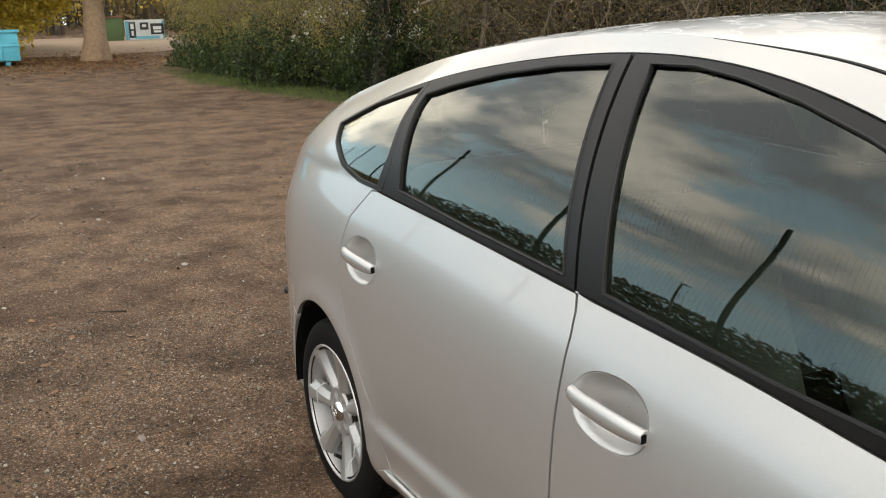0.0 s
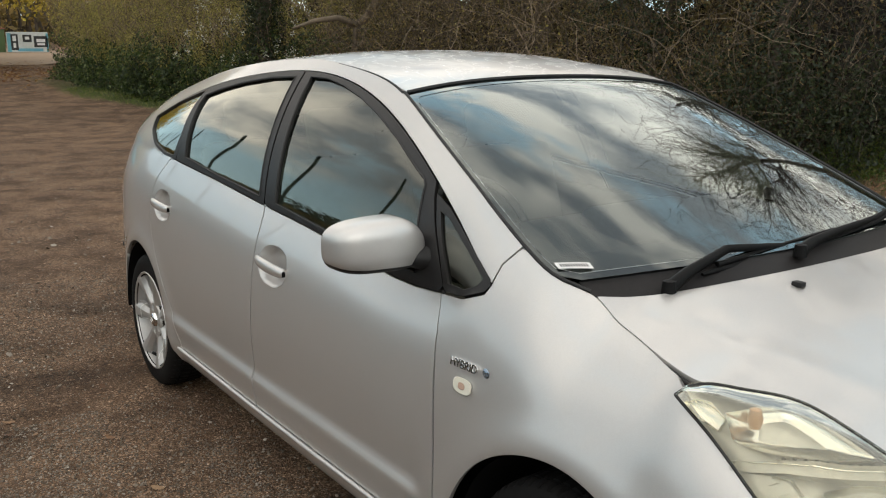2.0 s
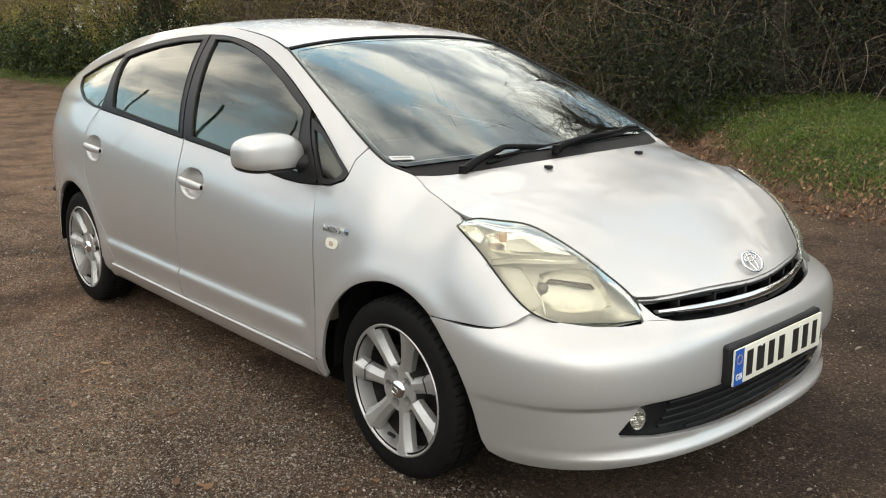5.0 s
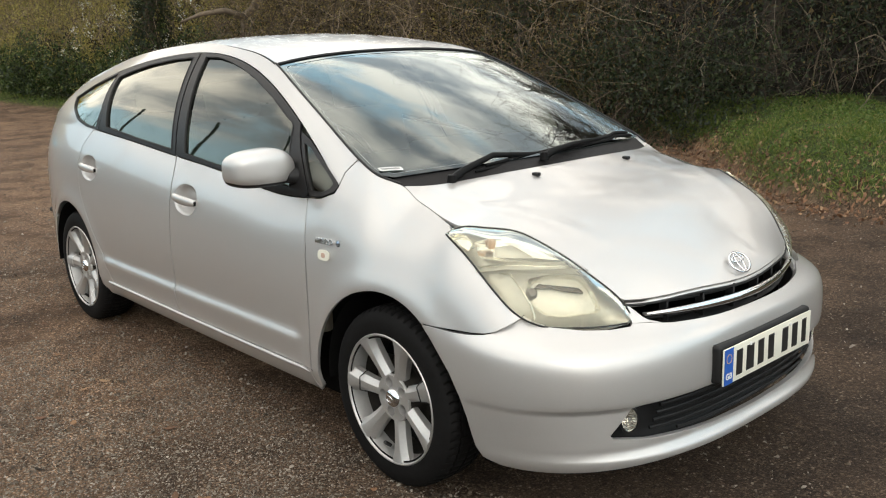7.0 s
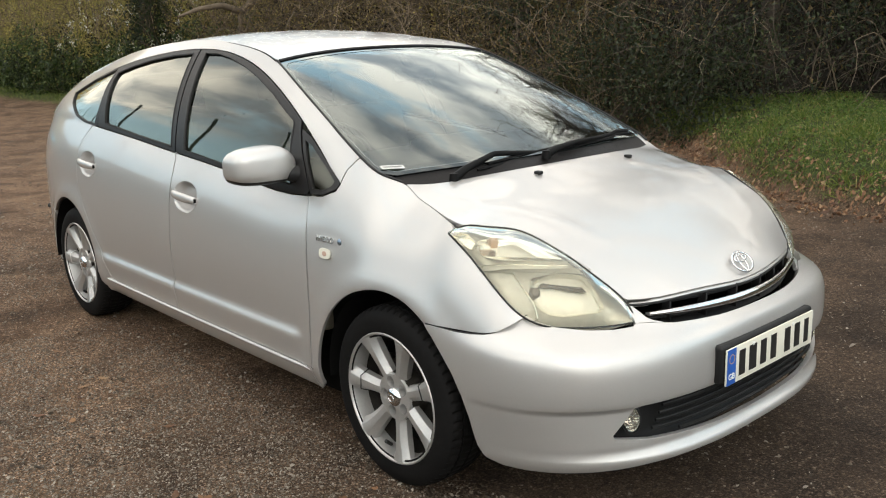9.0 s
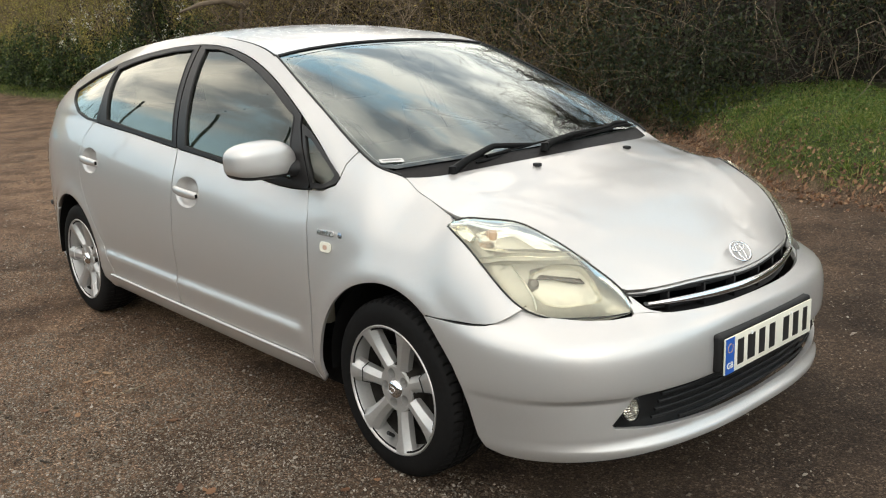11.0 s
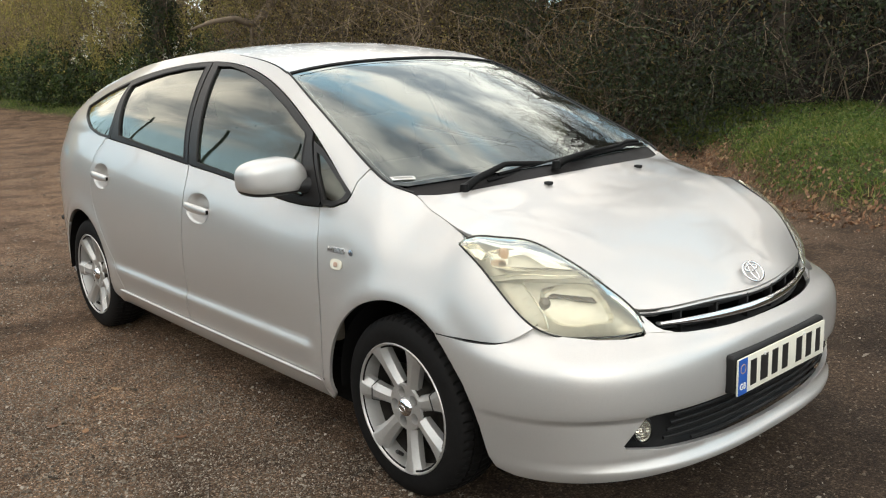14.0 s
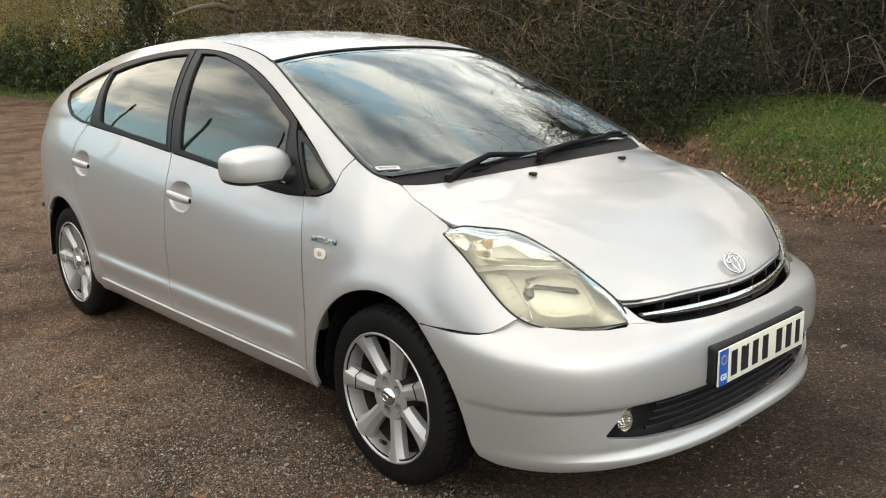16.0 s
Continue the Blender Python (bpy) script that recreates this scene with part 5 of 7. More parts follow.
    for k in (1, 5) if front else (2, 5):
        a = 2 * math.pi * k / 7 + phase
        loop = [(x, y, 0.160) for x, y in ((-0.037, -0.046), (-0.037, -0.058), (-0.024, -0.0845), (0.024, -0.0845), (0.037, -0.058), (0.037, -0.046))]
        tb = tube(loop, 0.0020, 6)
        if not front and k == 2:
            end = tube([(0.030, -0.080, 0.160), (0.050, -0.098, 0.166), (0.072, -0.106, 0.176)], 0.0018, 6)
            bmesh.ops.rotate(end, matrix=Matrix.Rotation(a, 3, "Y"), verts=end.verts)
            part("cable_tie_end", end, WHITE, rim, "pale cable tie end")
        bmesh.ops.rotate(tb, matrix=Matrix.Rotation(a, 3, "Y"), verts=tb.verts)
        part("cable_tie", tb, RUBBER if front else WHITE, rim, "black cable tie" if front else "pale cable tie")
    return w


def under_car(w, m):
    """A wheel becomes a part of the car."""
    for ob in (w, *w.children_recursive):
        for k in ("category",):
            if k in ob:
                del ob[k]
    w.parent = car
    w.matrix_basis = m
    return w


fw, rw = wheel(True), wheel(False)
fl, rl_ = copy_thing(fw, pose(0, 0, 0)), copy_thing(rw, pose(0, 0, 0))
under_car(fw, pose(2.706, -0.728, 0.303))
under_car(rw, pose(0.028, -0.722, 0.302))
under_car(fl, pose(2.706, 0.728, 0.303, 0, 0, 180))
under_car(rl_, pose(0.028, 0.722, 0.302, 0, 0, 180))

# wheel-arch liners and floor
for cx in (0.0, 2.7):
    for s in (1, -1):
        bm = bmesh.new()
        rows = []
        for yy in (0.800, 0.70, 0.45):
            rows.append([bm.verts.new((cx + 0.352 * math.cos(a), s * yy, 0.305 + 0.352 * math.sin(a))) for a in np.linspace(radians(-4), radians(184), 40)])
        for a, b in zip(rows, rows[1:]):
            for i in range(39):
                bm.faces.new((a[i], a[i + 1], b[i + 1], b[i]))
        bm.faces.new(rows[-1])
        part("arch_liner", smooth_all(bm, 60), DARK, car)
part("underbody", box(1.96, 1.46, 0.15, 0.02, 1, Matrix.Translation((1.35, 0, 0.245))), DARK, car, "dark underbody")
part("engine_bay", box(0.45, 1.1, 0.40, 0.03, 1, Matrix.Translation((3.10, 0, 0.40))), DARK, car)
part("boot_floor", box(0.40, 1.1, 0.30, 0.03, 1, Matrix.Translation((-0.58, 0, 0.42))), DARK, car)
part("axle_bay", box(0.66, 0.84, 0.3, 0.02, 1, Matrix.Translation((0.0, 0, 0.42))), DARK, car)
part("tow_cover", tube([(2.98, -0.60, 0.16), (2.98, -0.60, 0.12)], [0.055, 0.045], 14), DARK, car)

# cabin
def seat(x, y, name, wide=0.50):
    s_ = part(name, box(0.50, wide, 0.16, 0.05, 3, pose(x, y, 0.50, 0, -6, 0)), INTERIOR, car, "beige fabric seat")
    part("backrest", box(0.13, wide, 0.62, 0.05, 3, pose(x - 0.29, y, 0.80, 0, -18, 0)), INTERIOR, s_)
    for yy in ((0,) if wide < 0.6 else (-0.35, 0.35)):
        part("headrest", box(0.09, 0.26, 0.17, 0.035, 3, pose(x - 0.40, y + yy, 1.19, 0, -14, 0)), INTERIOR, s_)
        for q in (-0.05, 0.05):
            part("headrest_post", tube([(x - 0.385, y + yy + q, 1.02), (x - 0.395, y + yy + q, 1.14)], 0.006, 8), DARK, s_)


seat(1.42, -0.36, "driver_seat")
seat(1.42, 0.36, "passenger_seat")
seat(0.62, 0.0, "rear_bench", 1.2)
dash = part("dashboard", box(0.62, 1.30, 0.22, 0.07, 3, pose(2.28, 0, 0.86, 0, 8, 0)), DASH, car, "grey dashboard")
part("binnacle", box(0.30, 0.40, 0.08, 0.03, 3, pose(2.25, 0.0, 0.985, 0, 8, 0)), DASH, dash)
sw = torus(0.185, 0.185, 0.015)
whl = part("steering_wheel", sw, DASH, car, "dark steering wheel")
whl.matrix_basis = Matrix.Translation((1.86, -0.36, 0.93)) @ Matrix.Rotation(radians(90), 4, "Z") @ Matrix.Rotation(radians(-24), 4, "X")
part("wheel_boss", box(0.15, 0.04, 0.12, 0.03, 2), DASH, whl)
im = box(0.03, 0.22, 0.06, 0.02, 3, pose(1.93, 0, 1.285))
part("rear_view_mirror", im, DASH, car, "interior mirror")
part("headliner", sheet("headliner", [(1.70, -0.49), (1.70, 0.49), (-0.2, 0.49), (-0.2, -0.49)], lambda x, y: (x, y, over(x, y, MID_Z) - 0.045), INTERIOR, 0, 0.08, 0, flip=True), None, car)
part("cabin_floor", box(2.6, 1.40, 0.04, 0.01, 1, Matrix.Translation((1.15, 0, 0.34))), DARK, car)
part("bulkhead", box(0.06, 1.36, 0.50, 0.01, 1, Matrix.Translation((2.62, 0, 0.62))), DARK, car)
for s in (1, -1):
    part("door_card", box(2.0, 0.05, 0.52, 0.02, 2, Matrix.Translation((1.24, s * 0.715, 0.66))), INTERIOR, car)
# added dark panel that blocks the slit of light above the tailgate
part("hatch_lining", box(0.05, 1.0, 0.26, 0.01, 1, Matrix.Translation((-0.70, 0, 1.00))), DARK, car)
part("parcel_shelf", box(0.75, 1.2, 0.04, 0.01, 1, Matrix.Translation((-0.15, 0, 0.98))), DARK, car)

# ---- the ground ----
rng = np.random.default_rng(7)


def foot(x):
    """Where the grassy bank begins, as y over x."""
    return 4.22 + np.logaddexp(0, (1.45 - x) * 4) / 4


def wobble(x, y, s, seed):
    k = np.random.default_rng(seed)
    out = np.zeros_like(x, dtype=float)
    for i in range(7):
        a, f, p = k.uniform(0, 6.28), s * k.uniform(0.6, 1.7), k.uniform(0, 6.28)
        out += np.sin((x * math.cos(a) + y * math.sin(a)) * f + p)
    return out / 7


def ground_z(x, y):
    x, y = np.asarray(x, float), np.asarray(y, float)
    d = np.minimum(np.maximum(0, -x - 13.0), 60)
    rise = 0.055 * d * d / (d + 6.0)
    q = (y - foot(x)) * 0.75 + 0.12 * wobble(x, y, 2.1, 3)
    left = ease(-4.2, -1.6, x)
    bank = 0.52 * (1 - np.exp(-np.maximum(q, 0) / 0.46)) * left
    verge = 0.10 * ease(0.0, 1.5, y - hedge_y(x) + 1.4) * (1 - left)
    near = np.exp(-((x - 2) ** 2 + (y + 0.5) ** 2) / 60)
    bumps = 0.010 * wobble(x, y, 3.0, 1) * (1 - 0.7 * near) + 0.004 * wobble(x, y, 9.0, 2)
    flat = 1 - 0.9 * ((np.abs(x - 1.35) < 2.0) & (np.abs(y) < 1.1))
    return rise + bank + verge + bumps * flat + 0.035 * bank * wobble(x, y, 7.0, 4)


HEDGE_Y = Spline((-60, 14.0), (-45, 11.0), (-34, 6.8), (-28, 5.0), (-23, 4.8), (-19, 5.4), (-15.3, 6.1), (-9, 6.9), (-4.5, 7.4), (-1.2, 7.4), (0.8, 8.2), (3, 8.8), (8, 9.6), (30, 12))


def hedge_y(x):
    return HEDGE_Y(x)


def axis(fine0, fine1, step, far0, far1):
    a = list(np.arange(fine0, fine1, step))
    s, v = step, fine1
    while v < far1:
        a.append(v); s *= 1.12; v += s
    a.append(far1)
    s, v, lo = step, fine0, []
    while v > far0:
        s *= 1.12; v -= s; lo.append(max(v, far0))
    return np.array(lo[::-1] + a)


gx, gy = axis(-4.0, 5.5, 0.06, -420, 300), axis(-4.5, 8.0, 0.06, -320, 320)
X, Y = np.meshgrid(gx, gy, indexing="ij")
Z = ground_z(X, Y)
verts = np.stack([X.ravel(), Y.ravel(), Z.ravel()], 1)
ni, nj = X.shape
idx = np.arange(ni * nj).reshape(ni, nj)
faces = np.stack([idx[:-1, :-1], idx[1:, :-1], idx[1:, 1:], idx[:-1, 1:]], -1).reshape(-1, 4)


def grass_mask(x, y):
    q = (y - foot(x)) * 0.75 - 0.03 + 0.10 * wobble(x, y, 2.6, 8)
    bank = ease(0.0, 0.22, q) * ease(-4.2, -2.2, x)
    strip_ = ease(-0.9, -0.45, y - hedge_y(x) + 0.25 * wobble(x, y, 1.3, 9)) * ease(-2.0, -4.0, x) * ease(-30, -24, x)
    return np.maximum(bank, strip_ * 0.9)


def ground_material():
    a = Mat("gravel_and_dirt", (0.195, 0.130, 0.083), 0.9)
    co = a.coord("Object")
    big = a.ramp(a.noise(0.55, 6, 0.6, co), [(0.30, (0.062, 0.043, 0.029)), (0.48, (0.120, 0.086, 0.058)), (0.72, (0.200, 0.148, 0.102))])
    mid = a.ramp(a.noise(7.0, 8, 0.65, co), [(0.30, (0.050, 0.036, 0.025)), (0.50, (0.128, 0.093, 0.064)), (0.78, (0.29, 0.225, 0.160))])
    soil = a.mix(0.55, big, mid)
    layers = []
    for scale_, stops in ((165.0, [(0.0, (0.030, 0.021, 0.014)), (0.45, (0.105, 0.077, 0.053)), (0.78, (0.23, 0.178, 0.128)), (1.0, (0.54, 0.46, 0.37))]),
                          (70.0, [(0.0, (0.050, 0.036, 0.025)), (0.5, (0.150, 0.113, 0.080)), (0.80, (0.31, 0.25, 0.19)), (1.0, (0.62, 0.55, 0.46))])):
        vo = a.n("TexVoronoi", Scale=scale_, Randomness=1.0)
        a.link(co, vo.inputs["Vector"])
        layers.append((vo, a.ramp(vo.outputs["Color"], stops)))
    fine, coarse = layers
    place = a.ramp(a.noise(2.3, 6, 0.65, co), [(0.36, (0.25, 0.25, 0.25)), (0.60, (0.95, 0.95, 0.95))])
    base = a.mix(place, soil, fine[1])
    pick = a.ramp(a.mix(0.5, coarse[0].outputs["Color"], coarse[0].outputs["Color"]), [(0.56, (0, 0, 0)), (0.60, (1, 1, 1))])
    inner = a.ramp(coarse[0].outputs["Distance"], [(0.30, (1, 1, 1)), (0.42, (0, 0, 0))])
    base = a.mix(a.mix(1.0, pick, inner, "MULTIPLY"), base, coarse[1])
    base = a.mix(0.85, base, a.ramp(a.noise(0.9, 9, 0.72, co), [(0.34, (0.40, 0.38, 0.36)), (0.50, (0.92, 0.90, 0.88)), (0.70, (1, 1, 1))]), "MULTIPLY")
    grit = a.ramp(a.noise(38.0, 9, 0.85, co), [(0.36, (0.34, 0.33, 0.32)), (0.52, (1, 1, 1)), (0.66, (1.75, 1.72, 1.68))])
    base = a.mix(0.85, base, grit, "MULTIPLY")
    damp = a.ramp(a.noise(2.1, 5, 0.6, co), [(0.36, (0.50, 0.48, 0.46)), (0.50, (1, 1, 1)), (0.66, (1.25, 1.25, 1.24))])
    base = a.mix(0.9, base, damp, "MULTIPLY")
    # colour darkened between the grains, as shade in crevices would
    pit_shade = a.ramp(fine[0].outputs["Distance"], [(0.25, (1, 1, 1)), (0.75, (0.45, 0.43, 0.41))])
    base = a.mix(0.8, base, pit_shade, "MULTIPLY")
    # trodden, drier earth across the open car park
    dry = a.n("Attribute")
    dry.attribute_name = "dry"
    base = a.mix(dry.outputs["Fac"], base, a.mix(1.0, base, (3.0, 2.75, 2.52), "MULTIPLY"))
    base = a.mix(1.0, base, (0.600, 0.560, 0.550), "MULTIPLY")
    att = a.n("Attribute")
    att.attribute_name = "grass"
    turf = a.ramp(a.noise(9.0, 6, 0.6, co), [(0.30, (0.030, 0.034, 0.012)), (0.55, (0.050, 0.070, 0.018)), (0.8, (0.11, 0.10, 0.045))])
    a.color(a.mix(att.outputs["Fac"], base, turf))
    h1 = a.ramp(fine[0].outputs["Distance"], [(0.0, (1, 1, 1)), (0.6, (0, 0, 0))])
    h2 = a.ramp(coarse[0].outputs["Distance"], [(0.0, (1, 1, 1)), (0.45, (0, 0, 0))])
    hh = a.mix(0.5, a.mix(0.35, h1, a.mix(1.0, h2, pick, "MULTIPLY")), a.noise(18.0, 9, 0.75, co))
    a.bump(hh, 1.0, 0.016)
    a.rough(a.noise(3.0, 4, 0.5, co), 0.78, 0.98)
    a.set("Specular IOR Level", 0.25)
    return a.m


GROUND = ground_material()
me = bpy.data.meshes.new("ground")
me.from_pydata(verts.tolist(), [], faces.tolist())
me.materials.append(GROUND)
me.polygons.foreach_set("use_smooth", [True] * len(me.polygons))
at_ = me.attributes.new("grass", "FLOAT", "POINT")
at_.data.foreach_set("value", grass_mask(X, Y).ravel().astype(np.float32))
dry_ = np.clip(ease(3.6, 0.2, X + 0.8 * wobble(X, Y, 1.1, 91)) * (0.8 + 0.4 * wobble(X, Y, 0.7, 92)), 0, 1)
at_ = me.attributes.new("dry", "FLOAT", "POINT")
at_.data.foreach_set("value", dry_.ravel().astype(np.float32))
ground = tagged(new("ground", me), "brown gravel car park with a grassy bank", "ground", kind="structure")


# ---- loose stones, fallen leaves, grass ----
def soup(name, verts, faces, material, label, category, smooth=False):
    me_ = bpy.data.meshes.new(name)
    v, f = np.asarray(verts, np.float32), np.asarray(faces, np.int32)
    k = f.shape[1]
    me_.vertices.add(len(v)); me_.vertices.foreach_set("co", v.ravel())
    me_.loops.add(f.size); me_.loops.foreach_set("vertex_index", f.ravel())
    me_.polygons.add(len(f))
    me_.polygons.foreach_set("loop_start", np.arange(0, f.size, k, dtype=np.int32))
    me_.polygons.foreach_set("use_smooth", np.full(len(f), smooth))
    me_.update(calc_edges=True)
    me_.validate()
    me_.materials.append(material)
    return tagged(new(name, me_), label, category, kind="stuff")


def scatter(n, shape_v, shape_f, pos, scale, tilt, squash=(1, 1, 1), jitter=0.0, lie=False):
    """n copies of a small shape with random turn, size and tilt, as one big vertex array."""
    m = len(shape_v)
    a = rng.uniform(0, 2 * np.pi, n)
    tx, ty = rng.normal(0, tilt, n), rng.normal(0, tilt, n)
    s = np.asarray(scale)[:, None, None]
    v = np.repeat(shape_v[None], n, 0) * np.asarray(squash)
    if jitter:
        v = v * (1 + rng.normal(0, jitter, (n, m, 1)))
    v = v * s
    c, sn = np.cos(tx)[:, None], np.sin(tx)[:, None]
    y, z = v[..., 1] * c - v[..., 2] * sn, v[..., 1] * sn + v[..., 2] * c
    c, sn = np.cos(ty)[:, None], np.sin(ty)[:, None]
    x, z = v[..., 0] * c + z * sn, -v[..., 0] * sn + z * c
    c, sn = np.cos(a)[:, None], np.sin(a)[:, None]
    out = np.stack([x * c - y * sn, x * sn + y * c, z], -1)
    if lie:
        e = 0.03
        sx = (ground_z(pos[:, 0] + e, pos[:, 1]) - ground_z(pos[:, 0] - e, pos[:, 1])) / (2 * e)
        sy = (ground_z(pos[:, 0], pos[:, 1] + e) - ground_z(pos[:, 0], pos[:, 1] - e)) / (2 * e)
        out[..., 2] += sx[:, None] * out[..., 0] + sy[:, None] * out[..., 1]
    out = out + pos[:, None, :]
    f = (np.arange(n)[:, None, None] * m + shape_f[None]).reshape(-1, shape_f.shape[1])
    return out.reshape(-1, 3), f


def ico():
    """A small angular pebble: an octahedron cut once."""
    v = np.array([(1, 0, 0), (0.2, 0.95, 0.1), (-0.9, 0.3, 0), (-0.5, -0.85, 0.1), (0.55, -0.75, 0), (0.1, 0.1, 0.9), (-0.3, -0.2, 0.85)], float)
    f = np.array([(0, 1, 5), (1, 2, 5), (2, 6, 5), (2, 3, 6), (3, 4, 6), (4, 5, 6), (4, 0, 5)])
    return v, f


def island_mat(name, stops, rough=0.8, bump=0.3, grain=90.0, through=0.0):
    """Tone varies from piece to piece."""
    a = Mat(name, stops[0][1], rough)
    g = a.n("NewGeometry")
    c = a.ramp(g.outputs["Random Per Island"], stops)
    a.color(a.mix(0.35, c, a.ramp(a.noise(grain, 4), [(0.3, (0.2, 0.2, 0.2)), (0.7, (1, 1, 1))]), "MULTIPLY"))
    if bump:
        a.bump(a.noise(grain * 2, 3), bump, 0.002)
    if through:
        a.set("Transmission Weight", 0.0)
        a.set("Subsurface Weight", 0.0)
    return a.m


STONE = island_mat("small_stones", [(0.0, (0.050, 0.038, 0.028)), (0.5, (0.145, 0.115, 0.085)), (0.85, (0.25, 0.21, 0.165)), (1.0, (0.42, 0.375, 0.315))], 0.9)
iv, if_ = ico()
n = 82000
px = rng.uniform(-2.5, 5.0, n); py_ = np.where(rng.random(n) < 0.75, rng.uniform(-3.2, -0.4, n), rng.uniform(-0.4, 4.4, n))
hole = (np.abs(px - 1.35) < 1.9) & (np.abs(py_) < 0.62)
keep = ~hole & (rng.random(n) < 0.35 + 0.65 * (wobble(px, py_, 2.2, 21) > -0.05))
px, py_ = px[keep], py_[keep]
n = len(px)
sc = np.clip(rng.lognormal(-5.55, 0.40, n), 0.0022, 0.0105)
v, f = scatter(n, iv, if_, np.stack([px, py_, ground_z(px, py_) + sc * 0.25], 1), sc, 0.5, (1.15, 0.9, 0.62), 0.12)
soup("loose_stones", v, f, STONE, "scattered small grey and brown stones on the gravel", "gravel", True)
n = 105000
px = rng.uniform(0.2, 4.6, n); py_ = rng.uniform(-3.4, -0.75, n)
keep = rng.random(n) < 0.40 + 0.60 * (wobble(px, py_, 1.9, 25) + 0.5 * wobble(px, py_, 6.0, 26) > -0.10)
px, py_ = px[keep], py_[keep]
sc = rng.uniform(0.0020, 0.0048, len(px))
v, f = scatter(len(px), iv, if_, np.stack([px, py_, ground_z(px, py_) + sc * 0.2], 1), sc, 0.5, (1.15, 0.9, 0.6), 0.12)
GRIT = island_mat("grey_grit", [(0.0, (0.075, 0.060, 0.046)), (0.6, (0.20, 0.170, 0.135)), (1.0, (0.34, 0.30, 0.25))], 0.9)
soup("grit", v, f, GRIT, "close-set grey-brown grit on the gravel", "gravel", True)
n = 11000
px = rng.uniform(-11.0, -2.3, n); py_ = rng.uniform(-4.2, 5.0, n)
ok = rng.random(n) < 0.3 + 0.7 * (wobble(px, py_, 1.4, 23) > 0.0)
px, py_ = px[ok], py_[ok]
n = len(px)
sc = np.clip(rng.lognormal(-5.0, 0.45, n), 0.003, 0.026)
v, f = scatter(n, iv, if_, np.stack([px, py_, ground_z(px, py_) + sc * 0.2], 1), sc, 0.4, (1.2, 0.9, 0.55), 0.12)
soup("far_stones", v, f, STONE, "scattered stones further across the gravel", "gravel", True)


def leaf_shape():
    """A lobed oak-like leaf, curled along its rib."""
    half = [(0.0, 0.0), (0.10, 0.16), (0.22, 0.12), (0.34, 0.30), (0.46, 0.18), (0.60, 0.34), (0.72, 0.20), (0.86, 0.20), (1.0, 0.0)]
    v, f = [], []
    for x, w in half:
        for s in (-1, 0, 1):
            v.append((x - 0.5, s * w, 0.45 * abs(s) * w * (0.3 + x) * (x - 0.75) + 0.22 * (x - 0.45) ** 2))
    for i in range(len(half) - 1):
        for k in (0, 1):
            a, b = 3 * i + k, 3 * (i + 1) + k
            f += [(a, b, b + 1), (a, b + 1, a + 1)]
    return np.array(v), np.array(f)


lv, lf = leaf_shape()
DEAD = island_mat("dead_leaves", [(0.0, (0.070, 0.032, 0.016)), (0.35, (0.15, 0.070, 0.032)), (0.75, (0.24, 0.125, 0.058)), (1.0, (0.38, 0.25, 0.14))], 0.7)
# drift of leaves along the foot of the bank
n = 4200
px = rng.uniform(-1.6, 6.0, n)
q = rng.normal(0.08, 0.15, n) + (rng.random(n) < 0.35) * np.abs(rng.normal(0, 0.35, n))
py_ = foot(px) + q / 0.75
v, f = scatter(n, lv, lf, np.stack([px, py_, ground_z(px, py_) + 0.014], 1), rng.uniform(0.020, 0.048, n), 0.65, lie=True)
soup("leaf_drift", v, f, DEAD, "drift of brown fallen leaves along the bank", "leaves")
n = 260
px = rng.uniform(-1.5, 5.0, n); py_ = foot(px) + rng.uniform(0.3, 3.4, n)
v, f = scatter(n, lv, lf, np.stack([px, py_, ground_z(px, py_) + 0.03], 1), rng.uniform(0.022, 0.044, n), 0.6, lie=True)
soup("bank_leaves", v, f, DEAD, "brown leaves lying in the grass", "leaves")
# strewn single leaves on the car park
n = 700
px = rng.uniform(-14, 5.2, n); py_ = np.where(rng.random(n) < 0.6, rng.uniform(-6.5, 4.2, n), rng.uniform(-3.2, -0.9, n))
ok = ~((np.abs(px - 1.35) < 2.2) & (np.abs(py_) < 0.84)) & (py_ < foot(px) - 0.1)
px, py_ = px[ok], py_[ok]
v, f = scatter(len(px), lv, lf, np.stack([px, py_, ground_z(px, py_) + 0.007], 1), rng.uniform(0.025, 0.060, len(px)), 0.15)
soup("strewn_leaves", v, f, DEAD, "single brown leaves strewn over the gravel", "leaves")

# larger pale stones here and there
n = 70
px = rng.uniform(-9.0, 5.0, n); py_ = rng.uniform(-3.4, 3.6, n)
ok = ~((np.abs(px - 1.35) < 2.4) & (np.abs(py_) < 1.0))
px, py_ = px[ok], py_[ok]
sc = rng.uniform(0.010, 0.022, len(px))
v, f = scatter(len(px), iv, if_, np.stack([px, py_, ground_z(px, py_) + sc * 0.2], 1), sc, 0.3, (1.2, 0.9, 0.6), 0.15)
soup("pale_stones", v, f, island_mat("pale_stones", [(0.0, (0.22, 0.18, 0.14)), (1.0, (0.55, 0.50, 0.44))], 0.85), "pale larger stones on the gravel", "gravel", True)

